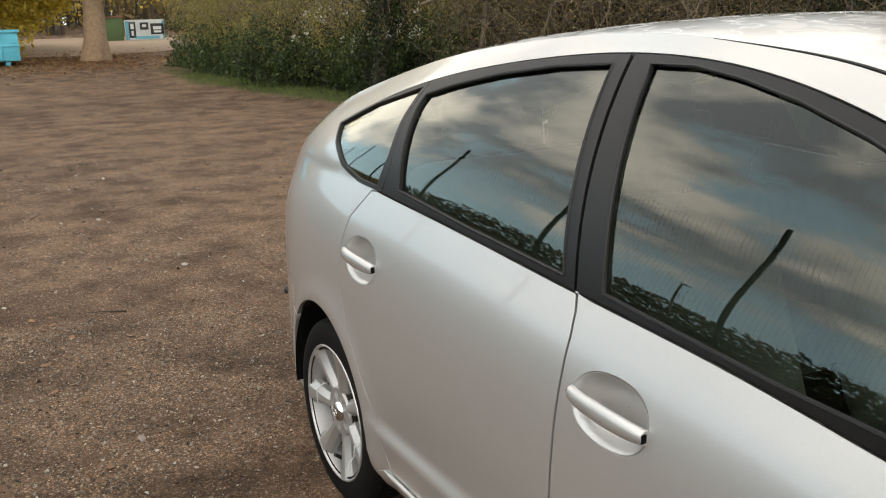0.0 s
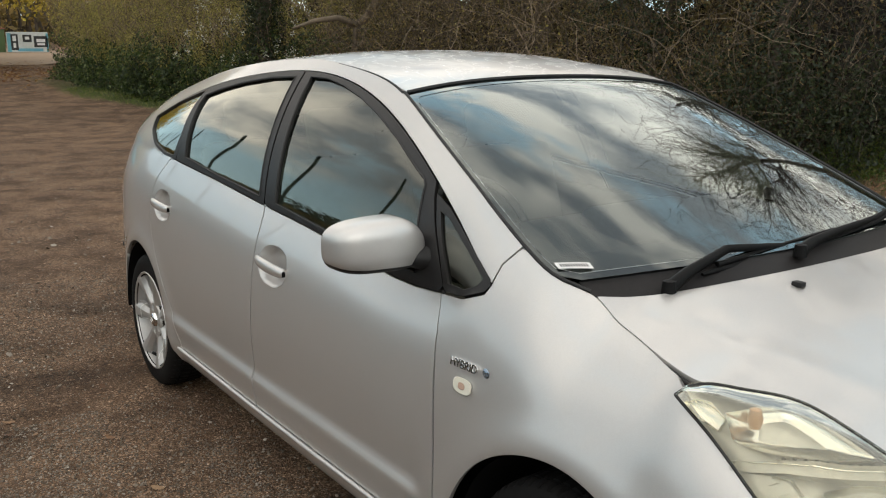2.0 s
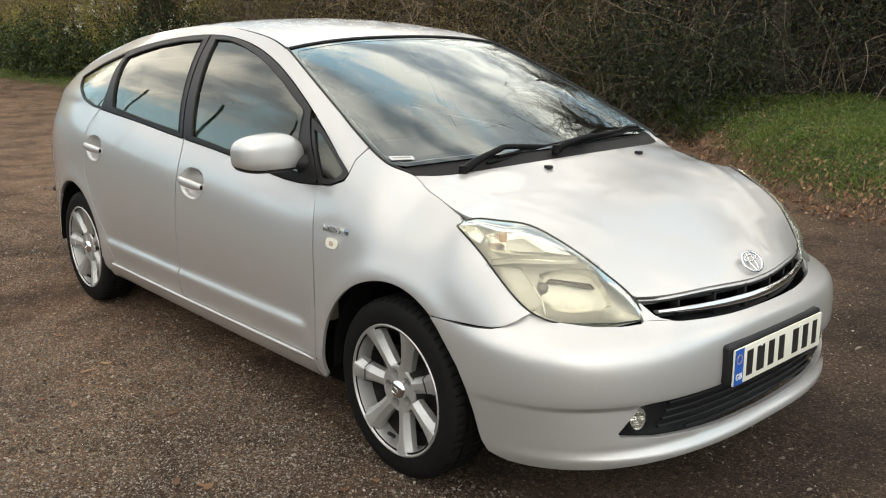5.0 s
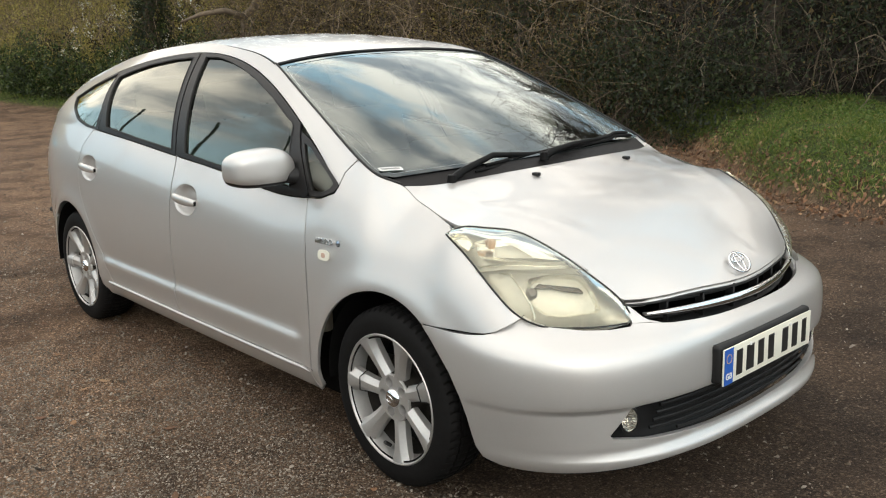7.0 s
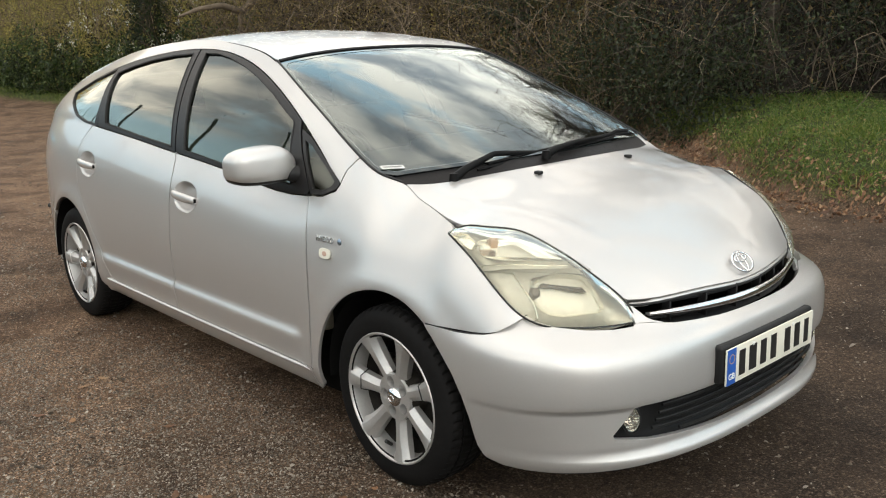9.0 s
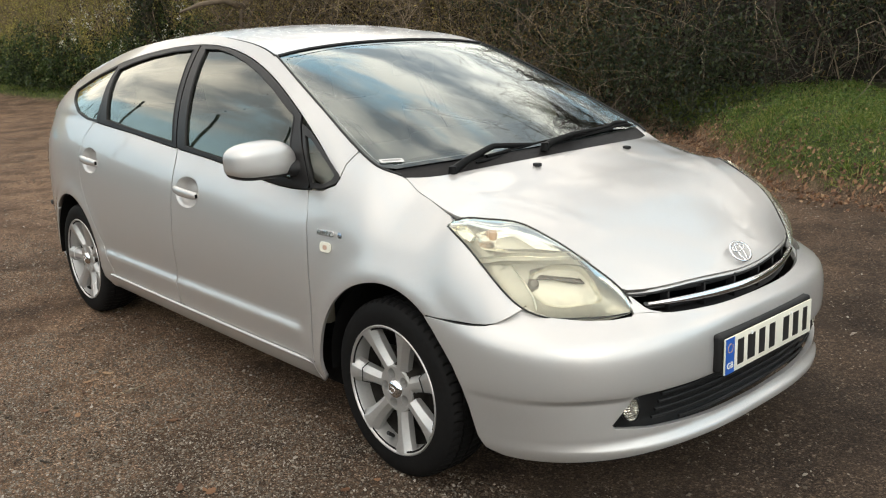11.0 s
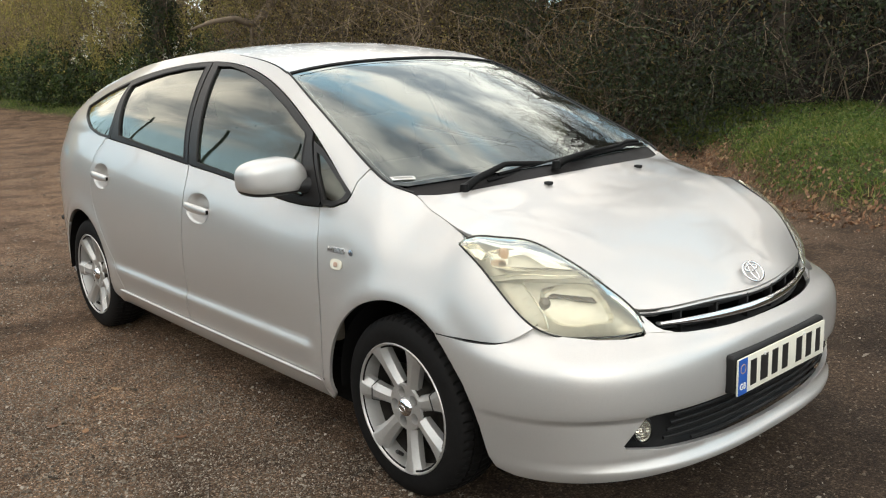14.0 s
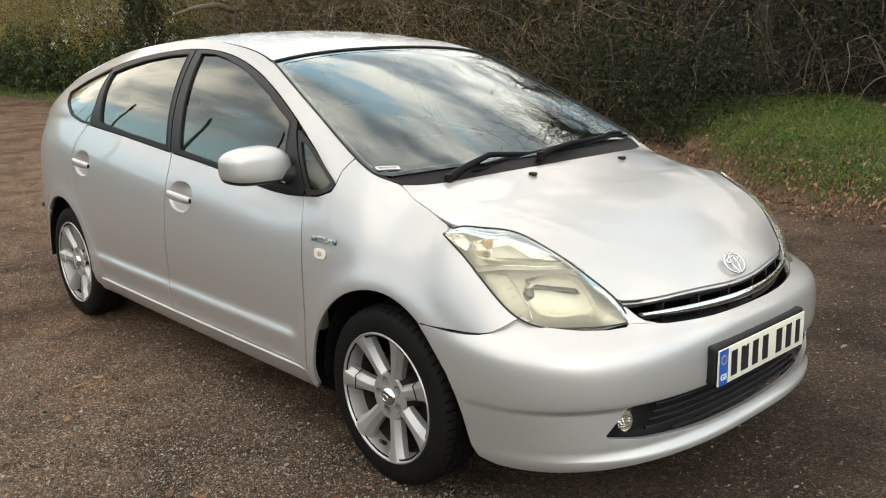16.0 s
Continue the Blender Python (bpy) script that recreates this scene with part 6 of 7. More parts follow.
# ---- hedge ----
def twigs(starts, dirs, lengths, r0, steps=5, sides=3, droop=0.15, wander=0.28):
    """Many thin tapered twigs at once, as one vertex array."""
    n = len(starts)
    p, d = starts.copy(), dirs / np.linalg.norm(dirs, axis=1)[:, None]
    rows = []
    for k in range(steps + 1):
        a = np.cross(d, np.array([0.31, 0.17, 0.93])); a /= np.linalg.norm(a, axis=1)[:, None] + 1e-9
        b = np.cross(d, a)
        r = (r0 * (1 - 0.86 * k / steps))[:, None]
        rows.append(np.stack([p + r * (math.cos(2 * math.pi * i / sides) * a + math.sin(2 * math.pi * i / sides) * b) for i in range(sides)], 1))
        p = p + d * (lengths / steps)[:, None]
        d = d + rng.normal(0, wander, (n, 3)) + np.array([0, 0, -droop * k / steps])
        d /= np.linalg.norm(d, axis=1)[:, None]
    v = np.stack(rows, 1)                                  # n, steps+1, sides, 3
    per = (steps + 1) * sides
    f = []
    for k in range(steps):
        for i in range(sides):
            f.append((k * sides + i, k * sides + (i + 1) % sides, (k + 1) * sides + (i + 1) % sides, (k + 1) * sides + i))
    f = (np.arange(n)[:, None, None] * per + np.array(f)[None]).reshape(-1, 4)
    return v.reshape(-1, 3), f, p


LEAF4 = (np.array([(-0.5, 0, 0), (-0.05, -0.30, 0.07), (0.5, 0, -0.05), (-0.05, 0.30, 0.07)]), np.array([(0, 1, 2), (0, 2, 3)]))


def foliage(name, pos, size, material, label, category, tilt=0.9):
    v, f = scatter(len(pos), LEAF4[0], LEAF4[1], pos, size, tilt)
    return soup(name, v, f, material, label, category)


def leaf_mat(name, stops, rough=0.5):
    a = Mat(name, stops[0][1], rough)
    g = a.n("NewGeometry")
    c = a.ramp(g.outputs["Random Per Island"], stops)
    co = a.noise(0.8, 3)
    a.color(a.mix(0.4, c, a.ramp(co, [(0.3, (0.45, 0.45, 0.45)), (0.7, (1, 1, 1))]), "MULTIPLY"))
    tr = a.n("BsdfTranslucent")
    mx = a.n("MixShader")
    mx.inputs[0].default_value = 0.48
    a.link(c, tr.inputs[0])
    out = a.nt.nodes["Material Output"]
    a.link(a.b.outputs[0], mx.inputs[1]); a.link(tr.outputs[0], mx.inputs[2]); a.link(mx.outputs[0], out.inputs[0])
    return a.m


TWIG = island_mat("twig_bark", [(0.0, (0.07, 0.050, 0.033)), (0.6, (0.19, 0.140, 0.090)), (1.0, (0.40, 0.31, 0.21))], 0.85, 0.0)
# dark twig bark; on the hedge its darkness stands for overhead shade
DARKTWIG = island_mat("dark_and_shaded_bark", [(0.0, (0.026, 0.020, 0.014)), (0.7, (0.075, 0.057, 0.038)), (1.0, (0.26, 0.205, 0.14))], 0.85, 0.0)
BARK = plain("dark_bark", (0.075, 0.058, 0.043), 0.9, grain=14, depth=0.9, spread=0.5)
OLIVE = leaf_mat("olive_leaves", [(0.0, (0.16, 0.155, 0.040)), (0.5, (0.31, 0.275, 0.072)), (0.85, (0.43, 0.36, 0.105)), (1.0, (0.55, 0.45, 0.16))])
BROWNL = leaf_mat("brown_leaves", [(0.0, (0.09, 0.066, 0.028)), (0.6, (0.24, 0.172, 0.068)), (1.0, (0.42, 0.30, 0.12))])
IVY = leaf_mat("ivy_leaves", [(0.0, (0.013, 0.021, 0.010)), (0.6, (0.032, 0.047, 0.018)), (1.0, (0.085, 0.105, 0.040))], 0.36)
BRAMBLE = leaf_mat("bramble_leaves", [(0.0, (0.020, 0.038, 0.011)), (0.6, (0.058, 0.092, 0.024)), (1.0, (0.20, 0.24, 0.085))], 0.3)
GOLD = leaf_mat("golden_leaves", [(0.0, (0.30, 0.235, 0.030)), (0.5, (0.54, 0.41, 0.050)), (1.0, (0.74, 0.57, 0.09))])
HEDGEL = leaf_mat("hawthorn_leaves", [(0.0, (0.06, 0.050, 0.020)), (0.6, (0.145, 0.115, 0.040)), (1.0, (0.29, 0.22, 0.075))])
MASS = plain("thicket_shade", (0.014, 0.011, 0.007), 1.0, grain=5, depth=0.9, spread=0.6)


def volume(n, x0, x1, depth, h0, h1, back=0.0, lump=0.6, seed=5):
    """Random places inside the hedge: denser near its lumpy front."""
    x = rng.uniform(x0, x1, n)
    t = rng.random(n) ** 1.5
    z = rng.uniform(h0, h1, n)
    bulge = lump * wobble(x, z * 2.0, 1.1, seed) + 0.35 * lump * wobble(x, z, 3.7, seed + 1)
    lean = 0.30 * np.maximum(0, z - 1.2)
    y = hedge_y(x) + back + bulge + lean * 0.5 + t * depth
    return np.stack([x, y, z + ground_z(x, y)], 1)


# near-black lumpy sheet well behind the twigs, standing in for the hedge's inner shade
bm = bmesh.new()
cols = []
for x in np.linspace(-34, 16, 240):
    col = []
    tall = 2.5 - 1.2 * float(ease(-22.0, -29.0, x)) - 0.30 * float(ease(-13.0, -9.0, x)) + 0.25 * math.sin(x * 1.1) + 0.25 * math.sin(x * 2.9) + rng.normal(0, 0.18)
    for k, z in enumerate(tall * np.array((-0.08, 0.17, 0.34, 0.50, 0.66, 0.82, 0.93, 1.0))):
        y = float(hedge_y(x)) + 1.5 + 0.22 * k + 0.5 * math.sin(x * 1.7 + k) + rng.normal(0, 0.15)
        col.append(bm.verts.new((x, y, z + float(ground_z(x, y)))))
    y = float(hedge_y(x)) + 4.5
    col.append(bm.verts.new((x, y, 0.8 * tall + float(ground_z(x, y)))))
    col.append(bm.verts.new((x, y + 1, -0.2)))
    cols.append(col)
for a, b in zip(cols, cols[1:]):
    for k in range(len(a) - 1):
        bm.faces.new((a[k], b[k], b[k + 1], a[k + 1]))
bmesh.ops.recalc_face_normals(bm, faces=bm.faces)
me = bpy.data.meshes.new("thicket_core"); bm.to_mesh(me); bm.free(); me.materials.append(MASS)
tagged(new("thicket_core", me), "near-black sheet standing in for shade inside the hedge", "hedge", kind="stuff")

# bare tangled twigs; the right-hand ones take a darker bark in place of shade
n = 9800
p = volume(n, -12.5, 7.0, 1.7, 0.0, 4.2)
d = rng.normal(0, 1, (n, 3)) * [1, 0.8, 1] + [0, -0.35, 0.35]
lengths, radii = rng.uniform(0.4, 1.3, n), rng.uniform(0.0025, 0.007, n)
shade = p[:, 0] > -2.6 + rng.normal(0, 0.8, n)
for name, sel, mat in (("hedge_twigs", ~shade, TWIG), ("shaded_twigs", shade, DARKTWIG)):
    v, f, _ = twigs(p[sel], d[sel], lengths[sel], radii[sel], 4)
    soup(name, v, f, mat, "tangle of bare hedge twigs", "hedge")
# long arching stems
n = 420
p = volume(n, -12.0, 10.0, 1.0, 0.0, 0.4)
d = rng.normal(0, 0.55, (n, 3)) + [0, -0.12, 1.0]
v, f, _ = twigs(p, d, rng.uniform(1.4, 4.0, n), rng.uniform(0.005, 0.013, n), 12, 4, 0.40, 0.20)
soup("hedge_stems", v, f, DARKTWIG, "arching hawthorn and bramble stems", "hedge")
# sparse brown and olive leaves on the right-hand stretch
p = volume(42000, -12.5, 9.0, 1.9, 0.05, 3.6)
# leaves to the right switch to dark ivy colour, standing for overhead shade
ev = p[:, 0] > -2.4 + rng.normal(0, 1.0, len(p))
foliage("evergreen_hedge_leaves", p[ev], rng.uniform(0.03, 0.06, ev.sum()), IVY, "dark ivy-like hedge leaves, overhead shade put into their colour", "hedge")
p = p[~ev]
foliage("hedge_brown_leaves", p, rng.uniform(0.025, 0.055, len(p)), BROWNL, "sparse brown hedge leaves", "hedge")
p = volume(52000, -13.0, -3.0, 1.5, 0.4, 4.2)
foliage("hedge_olive_leaves", p, rng.uniform(0.025, 0.055, len(p)), HEDGEL, "thin olive hedge leaves", "hedge")
n = 3600
p = volume(n, -13.0, 9.0, 3.0, 1.6, 3.4, 0.9)
v, f, _ = twigs(p, rng.normal(0, 0.6, (n, 3)) + [0, 0, 0.8], rng.uniform(0.6, 1.9, n), rng.uniform(0.004, 0.011, n), 7, 3, 0.15, 0.25)
soup("hedge_top_twigs", v, f, DARKTWIG, "wiry bare tops of the hedge against the sky", "hedge")
# ivy patches
ctr = np.array([(-2.2, 0.0, 1.0), (-1.5, 0.0, 0.7), (-0.9, -0.1, 0.55), (-3.2, 0.1, 0.9), (0.4, 0.1, 1.2), (-5.0, 0.2, 2.2), (1.6, 0.3, 1.9), (3.0, 0.3, 1.4)])
k = rng.integers(0, len(ctr), 16000)
p = ctr[k] + rng.normal(0, 1, (16000, 3)) * [0.42, 0.22, 0.36]
p[:, 1] += hedge_y(p[:, 0]) - 0.15
p[:, 2] = np.maximum(p[:, 2], 0.02) + ground_z(p[:, 0], p[:, 1])
foliage("ivy_patches", p, rng.uniform(0.035, 0.065, len(p)), IVY, "dark ivy growing through the hedge", "ivy")

# leafy bushes on the far stretch: olive above, bramble below
p = volume(110000, -29.0, -12.0, 1.8, 0.0, 4.2, 0.1, 1.0, 31)
keep = p[:, 2] - ground_z(p[:, 0], p[:, 1]) < (3.1 + 0.8 * wobble(p[:, 0], p[:, 1], 1.4, 33)) * (0.45 + 0.55 * ease(-29.5, -23.5, p[:, 0]))
p = p[keep]
h = p[:, 2] - ground_z(p[:, 0], p[:, 1]) + rng.normal(0, 0.35, len(p))
up_ = h > 1.55 + 0.045 * (p[:, 0] + 12) + 0.5 * wobble(p[:, 0], p[:, 2], 1.2, 35)


def clumped(centres, per, spread, flat=0.7):
    """Leaves gathered in rounded sprays about each centre, thick at the outer face."""
    c = np.repeat(centres, per, 0)
    k = rng.normal(0, 1, (len(c), 3))
    k /= np.linalg.norm(k, axis=1)[:, None]
    k[:, 1] = -np.abs(k[:, 1]) * 0.8 + 0.15
    size_ = np.repeat(rng.uniform(0.6, 1.4, len(centres)), per)
    return c + k * (spread * size_ * rng.random(len(c)) ** 0.4)[:, None] * [1, 1, flat]


even = up_ & (rng.random(len(p)) < 0.40)
foliage("olive_bushes", p[even], rng.uniform(0.030, 0.065, even.sum()), OLIVE, "yellowing olive bushes above the brambles", "bush")
top_c = p[up_][::38]
oc = clumped(top_c, 34, 0.24, 1.2)
foliage("olive_sprays", oc, rng.uniform(0.028, 0.062, len(oc)), OLIVE, "upright sprays of yellowing leaves", "bush")
# inner leaves use the dark ivy colour in place of shade
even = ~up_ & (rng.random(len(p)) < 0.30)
foliage("bramble_inner_leaves", p[even], rng.uniform(0.05, 0.11, even.sum()), IVY, "inner bramble leaves with shade put into their dark colour", "bush")
low_c = p[~up_][::34]
bc = clumped(low_c + [0, -0.12, 0], 26, 0.30, 0.75)
bc[:, 2] = np.maximum(bc[:, 2], ground_z(bc[:, 0], bc[:, 1]) + 0.02)
foliage("bramble_bushes", bc, rng.uniform(0.045, 0.115, len(bc)), BRAMBLE, "dark green bramble bushes in heaped sprays", "bush")
# pale seed heads of a climber on the bushes
SEED = leaf_mat("seed_heads", [(0.0, (0.42, 0.42, 0.34)), (1.0, (0.74, 0.74, 0.64))], 0.8)
sc_ = volume(46, -17.5, -13.2, 0.2, 1.2, 2.9, -0.1, 1.0, 31)
sd = clumped(sc_, 16, 0.16)
foliage("seed_heads", sd, rng.uniform(0.025, 0.055, len(sd)), SEED, "pale fluffy seed heads on the bushes", "climber")
n = 2400
pt = volume(n, -29.0, -12.0, 1.0, 1.2, 3.6, 0.1, 1.0, 31)
v, f, _ = twigs(pt, rng.normal(0, 0.5, (n, 3)) + [0, -0.1, 1.0], rng.uniform(0.5, 1.2, n), rng.uniform(0.004, 0.009, n))
soup("bush_twigs", v, f, TWIG, "fine upright bush twigs", "bush")

# grass on the bank and along the hedge foot
n = 90000
px = rng.uniform(-3.6, 3.6, n); py_ = foot(px) + rng.random(n) ** 1.3 * 3.0
ok = rng.random(n) < grass_mask(px, py_) * (0.35 + 0.65 * (wobble(px, py_, 3.0, 41) > -0.12))
px, py_ = px[ok], py_[ok]
GRASSM = leaf_mat("grass_blades", [(0.0, (0.060, 0.098, 0.016)), (0.50, (0.135, 0.205, 0.032)), (0.82, (0.23, 0.265, 0.062)), (1.0, (0.40, 0.34, 0.14))], 0.45)
BLADE = (np.array([(-0.035, 0, 0), (0.035, 0, 0), (-0.026, 0.10, 0.45), (0.026, 0.10, 0.45), (0.0, 0.36, 0.86)]), np.array([(0, 1, 3), (0, 3, 2), (2, 3, 4)]))
v, f = scatter(len(px), BLADE[0], BLADE[1], np.stack([px, py_, ground_z(px, py_) - 0.005], 1), rng.uniform(0.025, 0.075, len(px)) * (1 + 0.7 * (wobble(px, py_, 5.0, 43) > 0.15)), 0.6)
soup("bank_grass", v, f, GRASSM, "rough green grass on the bank", "grass")
WEED = leaf_mat("weed_leaves", [(0.0, (0.05, 0.095, 0.016)), (0.6, (0.115, 0.19, 0.034)), (1.0, (0.24, 0.27, 0.08))], 0.45)
n = 260
cx_ = rng.uniform(-2.2, 3.4, n); cy_ = foot(cx_) + 0.25 + rng.random(n) * 2.6
k = rng.integers(0, n, 9000)
px = cx_[k] + rng.normal(0, 0.085, 9000); py_ = cy_[k] + rng.normal(0, 0.085, 9000)
foliage("bank_weeds", np.stack([px, py_, ground_z(px, py_) + np.abs(rng.normal(0, 0.045, 9000)) + 0.01], 1), rng.uniform(0.018, 0.045, 9000), WEED, "low nettles and weeds on the bank", "weeds", 0.6)
n = 26000
px = rng.uniform(-24, -3.0, n); py_ = hedge_y(px) + rng.uniform(-1.5, 0.4, n)
ok = rng.random(n) < grass_mask(px, py_)
px, py_ = px[ok], py_[ok]
v, f = scatter(len(px), BLADE[0], BLADE[1], np.stack([px, py_, ground_z(px, py_) - 0.005], 1), rng.uniform(0.05, 0.12, len(px)), 0.45)
soup("verge_grass", v, f, GRASSM, "grass verge at the hedge foot", "grass")

# taller growth behind the front of the hedge
n = 64000
px = rng.uniform(-31, 9, n)
py_ = hedge_y(px) + 1.0 + rng.random(n) ** 1.6 * 3.6
top_ = 4.6 + 1.3 * wobble(px, py_, 0.9, 71) + 0.9 * wobble(px, py_, 2.7, 72) + 1.1 * rng.random(n) ** 3 - 1.6 * ease(-13, -20, px) - 1.6 * ease(-22, -28, px) - 0.8 * ease(-7, -5, px) * ease(1.5, -0.5, px)
pz_ = rng.random(n) ** 0.75 * top_ + ground_z(px, py_)
open_top = (rng.random(n) < 0.82 + 0.18 * ease(2.6, 1.7, pz_ + 0.5 * wobble(px, pz_, 1.7, 75))) | (px < -12.5)
px, py_, pz_ = px[open_top], py_[open_top], pz_[open_top]
n = len(px)
mix_ = wobble(px, pz_, 0.8, 73) + 0.35 * rng.normal(0, 1, n) + 0.25 * ease(-3, -14, px) > 0.12
P3 = np.stack([px, py_, pz_], 1)
foliage("back_growth_olive", P3[mix_], rng.uniform(0.05, 0.10, mix_.sum()), HEDGEL, "olive growth behind the hedge front", "hedge")
foliage("back_growth_brown", P3[~mix_], rng.uniform(0.05, 0.11, (~mix_).sum()), BROWNL, "brown growth behind the hedge front", "hedge")

# fallen twigs on the gravel
n = 60
px = rng.uniform(-9.0, 4.6, n); py_ = rng.uniform(-3.6, 3.8, n)
ok = ~((np.abs(px - 1.35) < 2.5) & (np.abs(py_) < 1.05))
px, py_ = px[ok], py_[ok]
n = len(px)
a = rng.uniform(0, 6.28, n)
v, f, _ = twigs(np.stack([px, py_, ground_z(px, py_) + 0.006], 1), np.stack([np.cos(a), np.sin(a), 0 * a], 1), rng.uniform(0.06, 0.26, n), rng.uniform(0.0025, 0.005, n), 4, 5, 0.0, 0.0)
soup("fallen_twigs", v, f, DARKTWIG, "thin dark twigs lying on the gravel", "twigs")

# ---- trees ----
def limb(p0, d, length, r0, steps, wander, k_rng, up=0.0):
    pts, rad = [np.array(p0, float)], [r0]
    d = np.array(d, float) / np.linalg.norm(d)
    for i in range(steps):
        d = d + k_rng.normal(0, wander, 3) + [0, 0, up]
        d /= np.linalg.norm(d)
        pts.append(pts[-1] + d * length / steps)
        rad.append(r0 * (1 - 0.80 * (i + 1) / steps))
    return pts, rad


def tree(name, base, height, radius, label, leaves=None, leaf_n=0, leaf_size=0.10, seed=1, limbs=9, crown=3.5, first=0.35, twig_n=900, lean=(0, 0), ivy=0, bark=None, reach=1.2, hang=0, hang_low=1.8):
    """Trunk, limbs and fine branches, with leaves round the tips if it still has any."""
    kr = np.random.default_rng(seed)
    t = thing(name, label, "tree", at=base)
    pts, rad = limb((0, 0, -0.1), (lean[0], lean[1], 1), height, radius, 12, 0.05, kr)
    rad[0] *= 1.40
    rad[1] *= 1.02
    part("trunk", tube(pts, [max(r, radius * 0.12) for r in rad], 14), bark or BARK, t)
    starts, dirs = [], []
    for i in range(limbs):
        f = first + (0.95 - first) * (i + kr.random()) / limbs
        k = f * 12
        q = np.array(pts[int(k)]) * (1 - k % 1) + np.array(pts[min(int(k) + 1, 12)]) * (k % 1)
        a = i * 2.4 + kr.uniform(-0.4, 0.4)
        lp, lr = limb(q, (math.cos(a), math.sin(a), kr.uniform(0.15, 0.9)), crown * kr.uniform(0.7, 1.15) * (1.15 - 0.5 * f), radius * 0.42 * (1.2 - 0.7 * f), 8, 0.16, kr, 0.04)
        part("limb", tube(lp, lr, 7), bark or BARK, t)
        lp = np.array(lp)
        for _ in range(twig_n // limbs):
            m = kr.uniform(1.5, 8)
            starts.append(lp[int(m)] * (1 - m % 1) + lp[min(int(m) + 1, 8)] * (m % 1))
            dirs.append(lp[min(int(m) + 1, 8)] - lp[int(m) - 1] + kr.normal(0, 0.5, 3) * crown * 0.25)
    starts, dirs = np.array(starts), np.array(dirs)
    v, f, tips = twigs(starts, dirs, kr.uniform(0.5, 1.5, len(starts)) * reach, kr.uniform(0.006, 0.018, len(starts)) * (height / 9), 6, 3, -0.05, 0.22)
    n2 = int(len(tips) * 1.6)
    v2, f2, tips2 = twigs(tips[kr.integers(0, len(tips), n2)], kr.normal(0, 1, (n2, 3)) + [0, 0, 0.3], kr.uniform(0.3, 0.9, n2) * reach, kr.uniform(0.003, 0.006, n2), 3, 3, 0.0, 0.25)
    me_ = soup_mesh("fine_growth", np.r_[v, v2], np.r_[f, f2 + len(v)], TWIG if leaves else DARKTWIG)
    tagged(part("fine_growth", me_, None, t), kind="stuff")
    if leaves:
        src = np.r_[tips, tips2]
        c = src[kr.integers(0, len(src), leaf_n)] + kr.normal(0, 0.22, (leaf_n, 3))
        lv_, lf_ = scatter(leaf_n, LEAF4[0], LEAF4[1], c, kr.uniform(0.7, 1.3, leaf_n) * leaf_size, 0.8)
        part("crown", soup_mesh("crown", lv_, lf_, leaves), None, t)
    if hang:
        m = 70
        a = kr.uniform(0, 2 * np.pi, m)
        rr_ = crown * (0.35 + 0.6 * np.sqrt(kr.random(m)))
        cc = np.stack([rr_ * np.cos(a) - 0.75 * crown, rr_ * np.sin(a), kr.uniform(hang_low, 6.0, m)], 1)
        c = cc[kr.integers(0, m, hang)] + kr.normal(0, 1, (hang, 3)) * [0.55, 0.55, 0.38]
        lv_, lf_ = scatter(hang, LEAF4[0], LEAF4[1], c, kr.uniform(0.7, 1.3, hang) * leaf_size, 0.8)
        part("hanging_leaves", soup_mesh("hanging_leaves", lv_, lf_, leaves), None, t)
    if ivy:
        k = kr.uniform(0, 1, ivy) ** 0.9 * 11
        pa = np.array(pts)
        i0 = k.astype(int)
        cen = pa[i0] * (1 - (k % 1))[:, None] + pa[np.minimum(i0 + 1, 12)] * (k % 1)[:, None]
        a = kr.uniform(0, 2 * np.pi, ivy)
        rr_ = (radius * (1.1 - 0.05 * k) + np.abs(kr.normal(0, 0.16, ivy)) + 0.10 * wobble(k * 1.3, a * 1.5, 1.5, seed))
        cen = cen + np.stack([np.cos(a) * rr_, np.sin(a) * rr_, kr.normal(0, 0.1, ivy)], 1)
        lv_, lf_ = scatter(ivy, LEAF4[0], LEAF4[1], cen, kr.uniform(0.05, 0.10, ivy), 0.9)
        part("ivy", soup_mesh("ivy", lv_, lf_, IVY), None, t)
    return t


def soup_mesh(name, v, f, material):
    ob = soup(name, v, f, material, "", "")
    me_ = ob.data
    bpy.data.objects.remove(ob)
    return me_


OAKBARK = plain("oak_bark", (0.25, 0.165, 0.100), 0.9, grain=9, depth=1.0, spread=0.4)
tree("oak_tree", (-33.2, 3.25, float(ground_z(-33.2, 3.25))), 10.5, 0.43, "oak tree with a stout trunk and golden autumn leaves", GOLD, 30000, 0.19, 11, 14, 5.2, 0.40, 700, bark=OAKBARK, reach=1.5, hang=12000, hang_low=2.6)
tree("oak_tree", (-37.5, -1.6, float(ground_z(-37.5, -1.6))), 6.3, 0.30, "golden oak tree with low hanging boughs", GOLD, 24000, 0.22, 12, 14, 4.8, 0.14, 500, reach=1.5, hang=22000, hang_low=1.0)
# hedge trees
tree("ivy_tree", (-15.0, 6.35, float(ground_z(-15, 6.35))), 8.0, 0.24, "tree trunk thickly clad in dark ivy", None, 0, 0.1, 21, 7, 2.2, 0.5, 400, ivy=16000)
tree("ivy_tree", (-4.75, 7.25, 0.0), 5.4, 0.10, "leaning hedge tree with ivy on its trunk", None, 0, 0.1, 22, 6, 1.5, 0.45, 300, (0.13, 0.22), 2400)
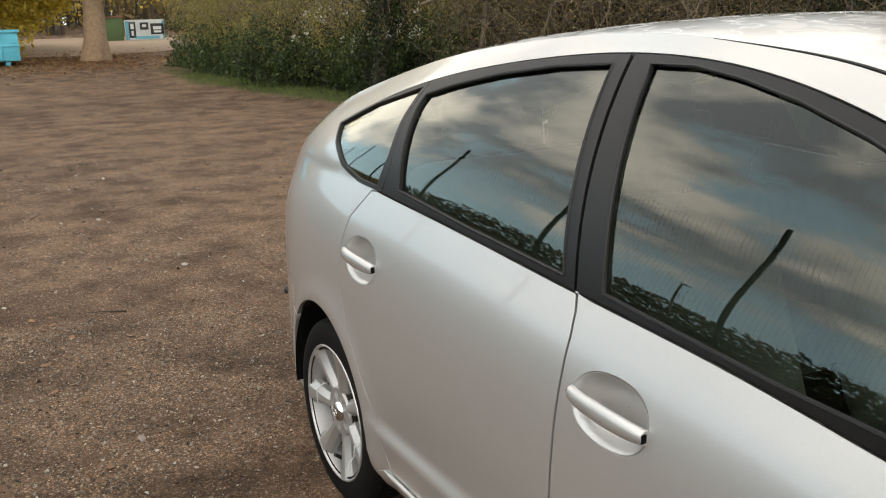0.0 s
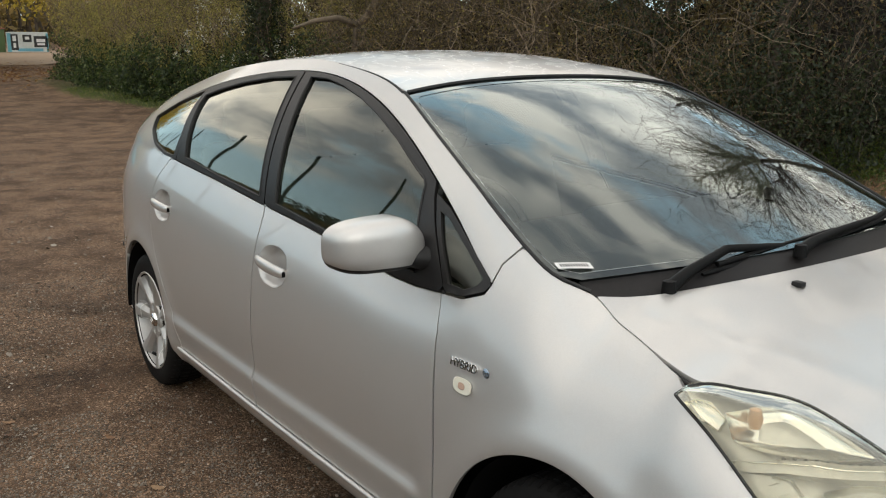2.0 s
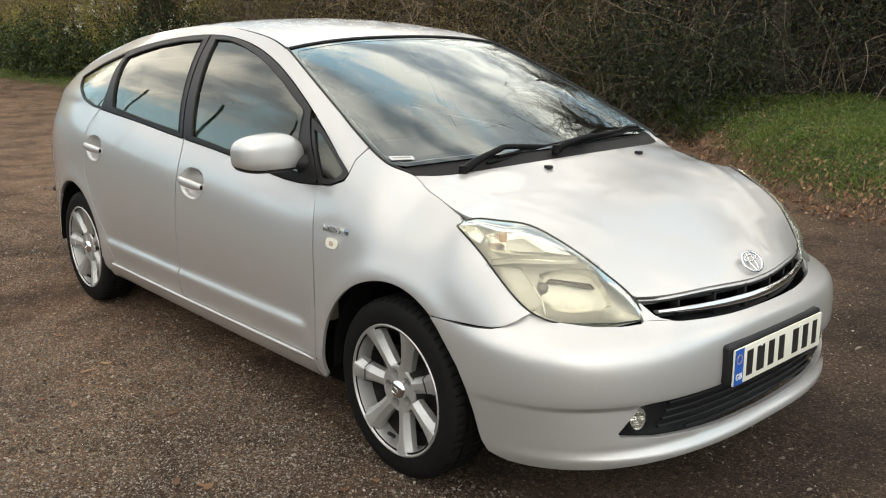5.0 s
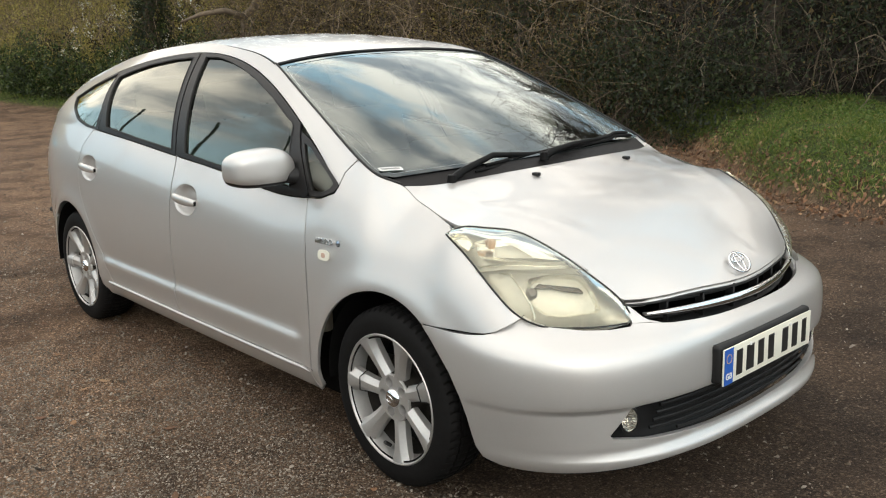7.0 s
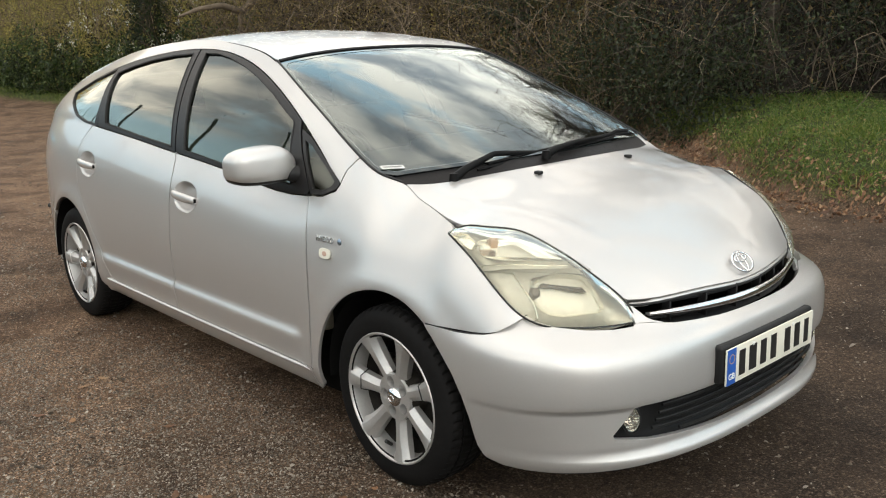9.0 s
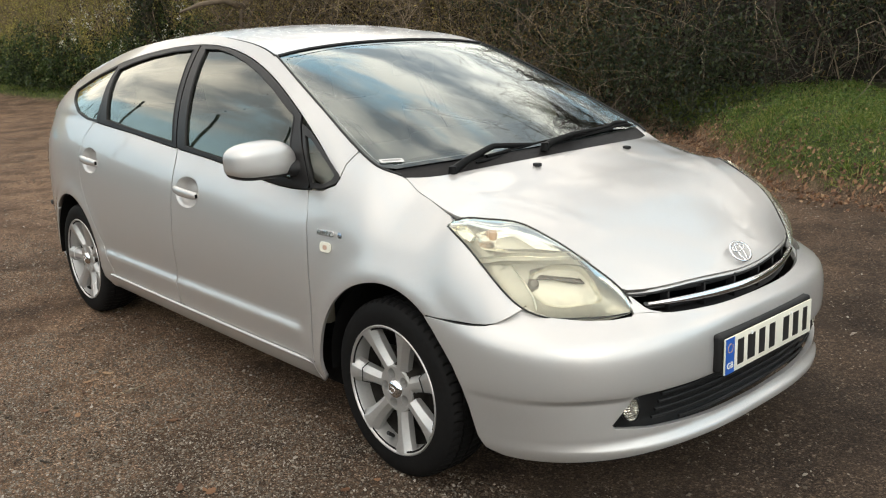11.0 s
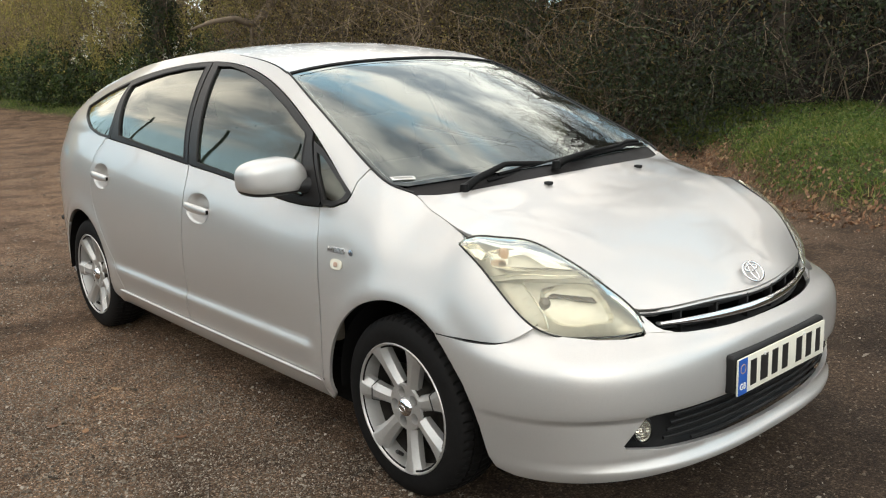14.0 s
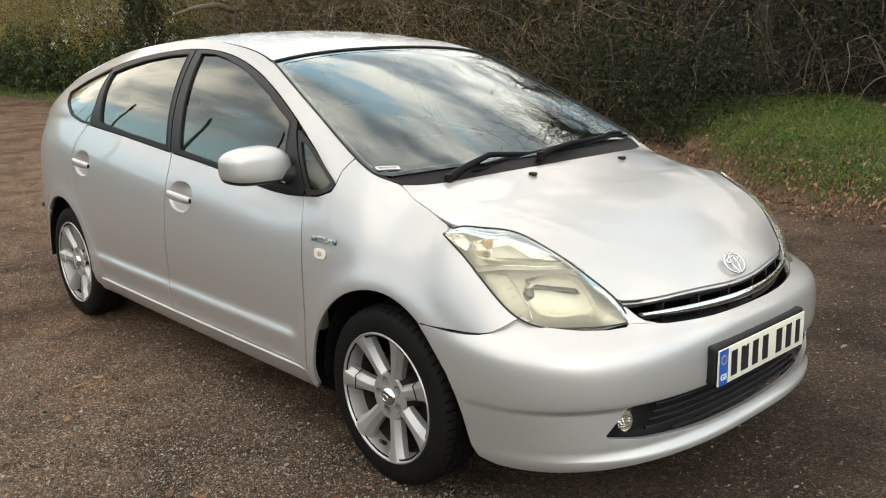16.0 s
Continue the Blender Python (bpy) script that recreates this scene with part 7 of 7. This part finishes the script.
tree("ivy_tree", (-3.0, 7.9, 0.0), 5.4, 0.12, "dark ivy-clad hedge tree", None, 0, 0.1, 23, 6, 1.4, 0.45, 260, (0.05, 0.06), 2600)
tree("bare_tree", (-8.2, 8.6, 0.0), 5.2, 0.11, "bare hedge tree with fine branches", OLIVE, 2500, 0.05, 24, 9, 2.4, 0.25, 500)
tree("bare_tree", (-11.6, 8.3, 0.0), 5.4, 0.12, "bare hedge tree with a few olive leaves", OLIVE, 4000, 0.05, 25, 9, 2.6, 0.25, 500)
tree("bare_tree", (-1.2, 9.0, 0.4), 6.3, 0.14, "tall bare ash tree behind the bank", None, 0, 0.05, 26, 12, 1.45, 0.64, 800)
tree("bare_tree", (3.6, 8.6, 0.5), 5.8, 0.16, "tall bare ash tree overhanging the bank", None, 0, 0.05, 27, 12, 3.6, 0.30, 650)
tree("bare_tree", (7.5, 9.8, 0.5), 5.8, 0.15, "bare ash tree at the end of the bank", None, 0, 0.05, 28, 11, 3.2, 0.30, 500)
tree("bare_tree", (-19.5, 7.8, 0.2), 6.0, 0.11, "thin tree with yellowing leaves among bushes", OLIVE, 5000, 0.07, 29, 9, 2.4, 0.2, 700)

# bent bough reaching out of the hedge
bough = thing("bent_bough", "pale bent bough reaching out of the hedge", "branch", at=(0, 0, 0))
BOUGHBARK = plain("pale_bark", (0.13, 0.10, 0.07), 0.9, grain=18, depth=0.8, spread=0.4)
part("limb", tube([(-11.4, 8.0, 3.9), (-11.5, 7.75, 3.1), (-11.5, 7.45, 2.55), (-11.5, 7.1, 2.12), (-11.5, 6.87, 2.0), (-11.5, 6.5, 2.12), (-11.5, 6.0, 2.06), (-11.5, 5.55, 1.92)], [0.11, 0.10, 0.095, 0.085, 0.075, 0.06, 0.045, 0.02], 9), BOUGHBARK, bough)
part("limb", tube([(-11.5, 6.9, 2.0), (-11.45, 6.8, 1.6), (-11.5, 6.75, 1.1), (-11.5, 6.8, 0.0)], [0.05, 0.05, 0.045, 0.06], 8), BOUGHBARK, bough)

# leaf litter under the oak
n = 5000
px = -32.5 + rng.normal(0, 2.6, n); py_ = 1.2 + rng.normal(0, 3.0, n)
LITTER = leaf_mat("oak_litter", [(0.0, (0.12, 0.055, 0.025)), (0.6, (0.26, 0.13, 0.055)), (1.0, (0.42, 0.27, 0.11))], 0.7)
foliage("oak_leaf_litter", np.stack([px, py_, ground_z(px, py_) + 0.02], 1), rng.uniform(0.08, 0.15, n), LITTER, "reddish fallen leaves under the oak", "leaves", 0.25)

# far wood
n = 24000
px = rng.uniform(-85, -52, n); py_ = rng.uniform(-45, 26, n)
pz_ = rng.random(n) ** 0.8 * (8.0 + 2.5 * wobble(px, py_, 0.25, 51)) * (1 - 0.62 * ease(5.0, 10.0, py_)) * (0.35 + 0.65 * ease(-18.0, -6.0, py_)) + ground_z(px, py_)
FARL = leaf_mat("far_leaves", [(0.0, (0.07, 0.055, 0.022)), (0.5, (0.17, 0.125, 0.04)), (1.0, (0.36, 0.24, 0.07))])
foliage("far_wood", np.stack([px, py_, pz_], 1), rng.uniform(0.35, 0.75, n), FARL, "brown and golden far wood", "wood")
n = 700
px = rng.uniform(-80, -53, n); py_ = rng.uniform(-40, 24, n)
v, f, _ = twigs(np.stack([px, py_, ground_z(px, py_) - 0.2], 1), rng.normal(0, 0.08, (n, 3)) + [0, 0, 1], rng.uniform(5, 9, n) * (1 - 0.6 * ease(5.0, 10.0, py_)) * (0.35 + 0.65 * ease(-18.0, -6.0, py_)), rng.uniform(0.08, 0.2, n), 6, 5, 0, 0.06)
soup("far_trunks", v, f, BARK, "trunks of the far wood", "wood")

# ---- things far across the car park ----
SKIPBLUE = plain("pale_blue_paint", (0.10, 0.42, 0.52), 0.55, grain=6, depth=0.2, spread=0.22)
skip = thing("skip", "pale blue painted metal skip beside the oak", "skip", at=(-32.6, 0.62, float(ground_z(-32.6, 0))))
part("tub", box(1.7, 4.2, 0.98, 0.03, 2, Matrix.Translation((0, -2.1, 0.64))), SKIPBLUE, skip)
part("rim", box(1.8, 4.3, 0.10, 0.02, 2, Matrix.Translation((0, -2.1, 1.14))), SKIPBLUE, skip)
part("waist_rail", box(1.78, 4.26, 0.06, 0.015, 2, Matrix.Translation((0, -2.1, 0.66))), SKIPBLUE, skip)
for y in (-0.6, -1.6, -2.6, -3.6):
    part("rib", box(0.06, 0.10, 0.90, 0.015, 1, Matrix.Translation((0.87, y, 0.62))), SKIPBLUE, skip)
for y in (-0.4, -3.8):
    part("foot", box(1.5, 0.16, 0.16, 0.01, 1, Matrix.Translation((0, y, 0.08))), SKIPBLUE, skip)

bz = float(ground_z(-46, 7.6))
board = thing("graffiti_board", "low board covered in white, black and blue graffiti", "hoarding", at=(-46.0, 7.55, bz))
part("panel", box(0.08, 1.95, 1.0, 0.01, 1, Matrix.Translation((0, 0, 0.52))), plain("board_white", (0.62, 0.64, 0.62), 0.6, grain=8, depth=0.1), board)
BOARDBLUE, BOARDBLACK = plain("board_blue", (0.16, 0.42, 0.52), 0.6, grain=8, depth=0), plain("board_black", (0.03, 0.03, 0.03), 0.6, grain=8, depth=0)
for y, z, sy, sz, mt in ((0.62, 0.55, 0.66, 0.55, BOARDBLACK), (-0.62, 0.52, 0.34, 0.78, BOARDBLACK), (-0.02, 0.70, 0.42, 0.36, BOARDBLACK), (-0.86, 0.5, 0.18, 0.92, BOARDBLUE), (0.92, 0.5, 0.10, 0.92, BOARDBLUE), (0.1, 0.14, 1.2, 0.14, BOARDBLUE)):
    part("painted_shape", box(0.01, sy, sz, 0.0, 1, Matrix.Translation((0.047, y, z))), mt, board)
for y, z, sy, sz in ((0.62, 0.60, 0.42, 0.16), (0.62, 0.42, 0.36, 0.10), (-0.62, 0.70, 0.16, 0.26), (-0.62, 0.36, 0.12, 0.24), (-0.02, 0.72, 0.20, 0.14)):
    part("painted_shape", box(0.012, sy, sz, 0.0, 1, Matrix.Translation((0.05, y, z))), WHITE, board)
cab = thing("green_cabinet", "dark green steel cabinet beside the board", "cabinet", at=(-46.4, 6.05, bz))
part("body", box(0.6, 0.95, 1.15, 0.02, 2, Matrix.Translation((0, 0, 0.575))), plain("cabinet_green", (0.10, 0.16, 0.06), 0.6, grain=10), cab)
part("lid", box(0.7, 1.05, 0.06, 0.02, 2, Matrix.Translation((0, 0, 1.18))), plain("cabinet_lid", (0.30, 0.10, 0.07), 0.6, grain=10), cab)
# pale sandy track beyond the oak
SAND = plain("sandy_track", (0.30, 0.215, 0.145), 0.95, grain=3, depth=0.5, spread=0.2)
tr_v, tr_f = [], []
xs, ys = np.linspace(-50, -36.5, 14), np.linspace(-30, 9.0, 30)
for i, x in enumerate(xs):
    for j, y in enumerate(ys):
        xx = x + 0.8 * math.sin(y * 0.5) * (i == len(xs) - 1)
        tr_v.append((xx, y, float(ground_z(xx, y)) + 0.02))
for i in range(len(xs) - 1):
    for j in range(len(ys) - 1):
        a = i * len(ys) + j
        tr_f.append((a, a + len(ys), a + len(ys) + 1, a + 1))
tagged(new("sandy_track", mesh_of("sandy_track", tr_v, tr_f, SAND)), "pale sandy track across the car park", "track", kind="structure")

# ---- behind the camera: mesh fence, far trees, lamp posts ----
FENCEM = plain("fence_green", (0.02, 0.035, 0.028), 0.5, 0.3, grain=50, depth=0.1)
fence = thing("mesh_fence", "tall green wire-mesh fence with cranked posts", "fence", at=(0, -4.35, 0))
for x in np.arange(-22.4, 12, 2.1):
    part("post", tube([(x, 0, -0.1), (x, 0, 2.3), (x, 0.02, 2.7), (x, 0.07, 3.1), (x, 0.16, 3.45), (x, 0.28, 3.75)], 0.025, 8), FENCEM, fence)
wv, wf = [], []


def wire(a, b, r):
    k = len(wv)
    a, b = np.array(a), np.array(b)
    d = (b - a) / np.linalg.norm(b - a)
    s = np.cross(d, (0.3, 0.9, 0.2)); s /= np.linalg.norm(s)
    q = np.cross(d, s)
    for p_ in (a, b):
        for i in range(3):
            wv.append(p_ + r * (math.cos(2.094 * i) * s + math.sin(2.094 * i) * q))
    for i in range(3):
        wf.append((k + i, k + (i + 1) % 3, k + 3 + (i + 1) % 3, k + 3 + i))


for x in np.arange(-22.4, 10, 0.05):
    wire((x, 0.04, 0.02), (x, 0.04, 2.7), 0.0015)
    wire((x, 0.06, 2.7), (x, 0.40, 3.5), 0.0015)
for z in np.arange(0.05, 2.75, 0.05):
    wire((-22.4, 0.042, z), (10, 0.042, z), 0.0015)
part("wire_mesh", soup_mesh("wire_mesh", np.array(wv), np.array(wf), FENCEM), None, fence)
n = 48000
px = rng.uniform(-26, 10, n); py_ = -5.2 - rng.random(n) * 1.6
HEDGE_DARK = leaf_mat("clipped_hedge_leaves", [(0.0, (0.010, 0.016, 0.008)), (0.6, (0.026, 0.038, 0.015)), (1.0, (0.06, 0.07, 0.028))])
foliage("low_hedge", np.stack([px, py_, rng.random(n) * (1.25 + 0.25 * wobble(px, py_ * 0, 1.3, 81))], 1), rng.uniform(0.06, 0.14, n), HEDGE_DARK, "low dark hedge behind the fence", "hedge")
GREENL = leaf_mat("far_green_leaves", [(0.0, (0.02, 0.028, 0.012)), (0.6, (0.045, 0.055, 0.02)), (1.0, (0.10, 0.085, 0.03))])
n = 20000
px = rng.uniform(-70, 45, n); py_ = rng.uniform(-44, -36, n)
hgt = 5.2 + 2.2 * wobble(px, py_ * 0, 0.30, 61) + 1.4 * wobble(px, py_ * 0, 1.1, 62) + 3.5 * ease(-20, -60, px)
foliage("far_treeline", np.stack([px, py_, rng.random(n) * np.maximum(hgt, 1.0)], 1), rng.uniform(0.4, 0.9, n), GREENL, "dark far line of trees", "wood")
for x, y in ((-20.0, -24.0), (-2.0, -26.0)):
    lamp = thing("floodlight_pole", "slim grey floodlight pole", "lamp post", group="floodlights", at=(x, y, 0))
    part("pole", tube([(0, 0, -0.1), (0, 0, 7.2)], [0.08, 0.05], 8), STEEL, lamp)
    part("lamp_head", box(0.5, 0.25, 0.12, 0.03, 1, Matrix.Translation((0.1, 0, 7.2))), STEEL, lamp)
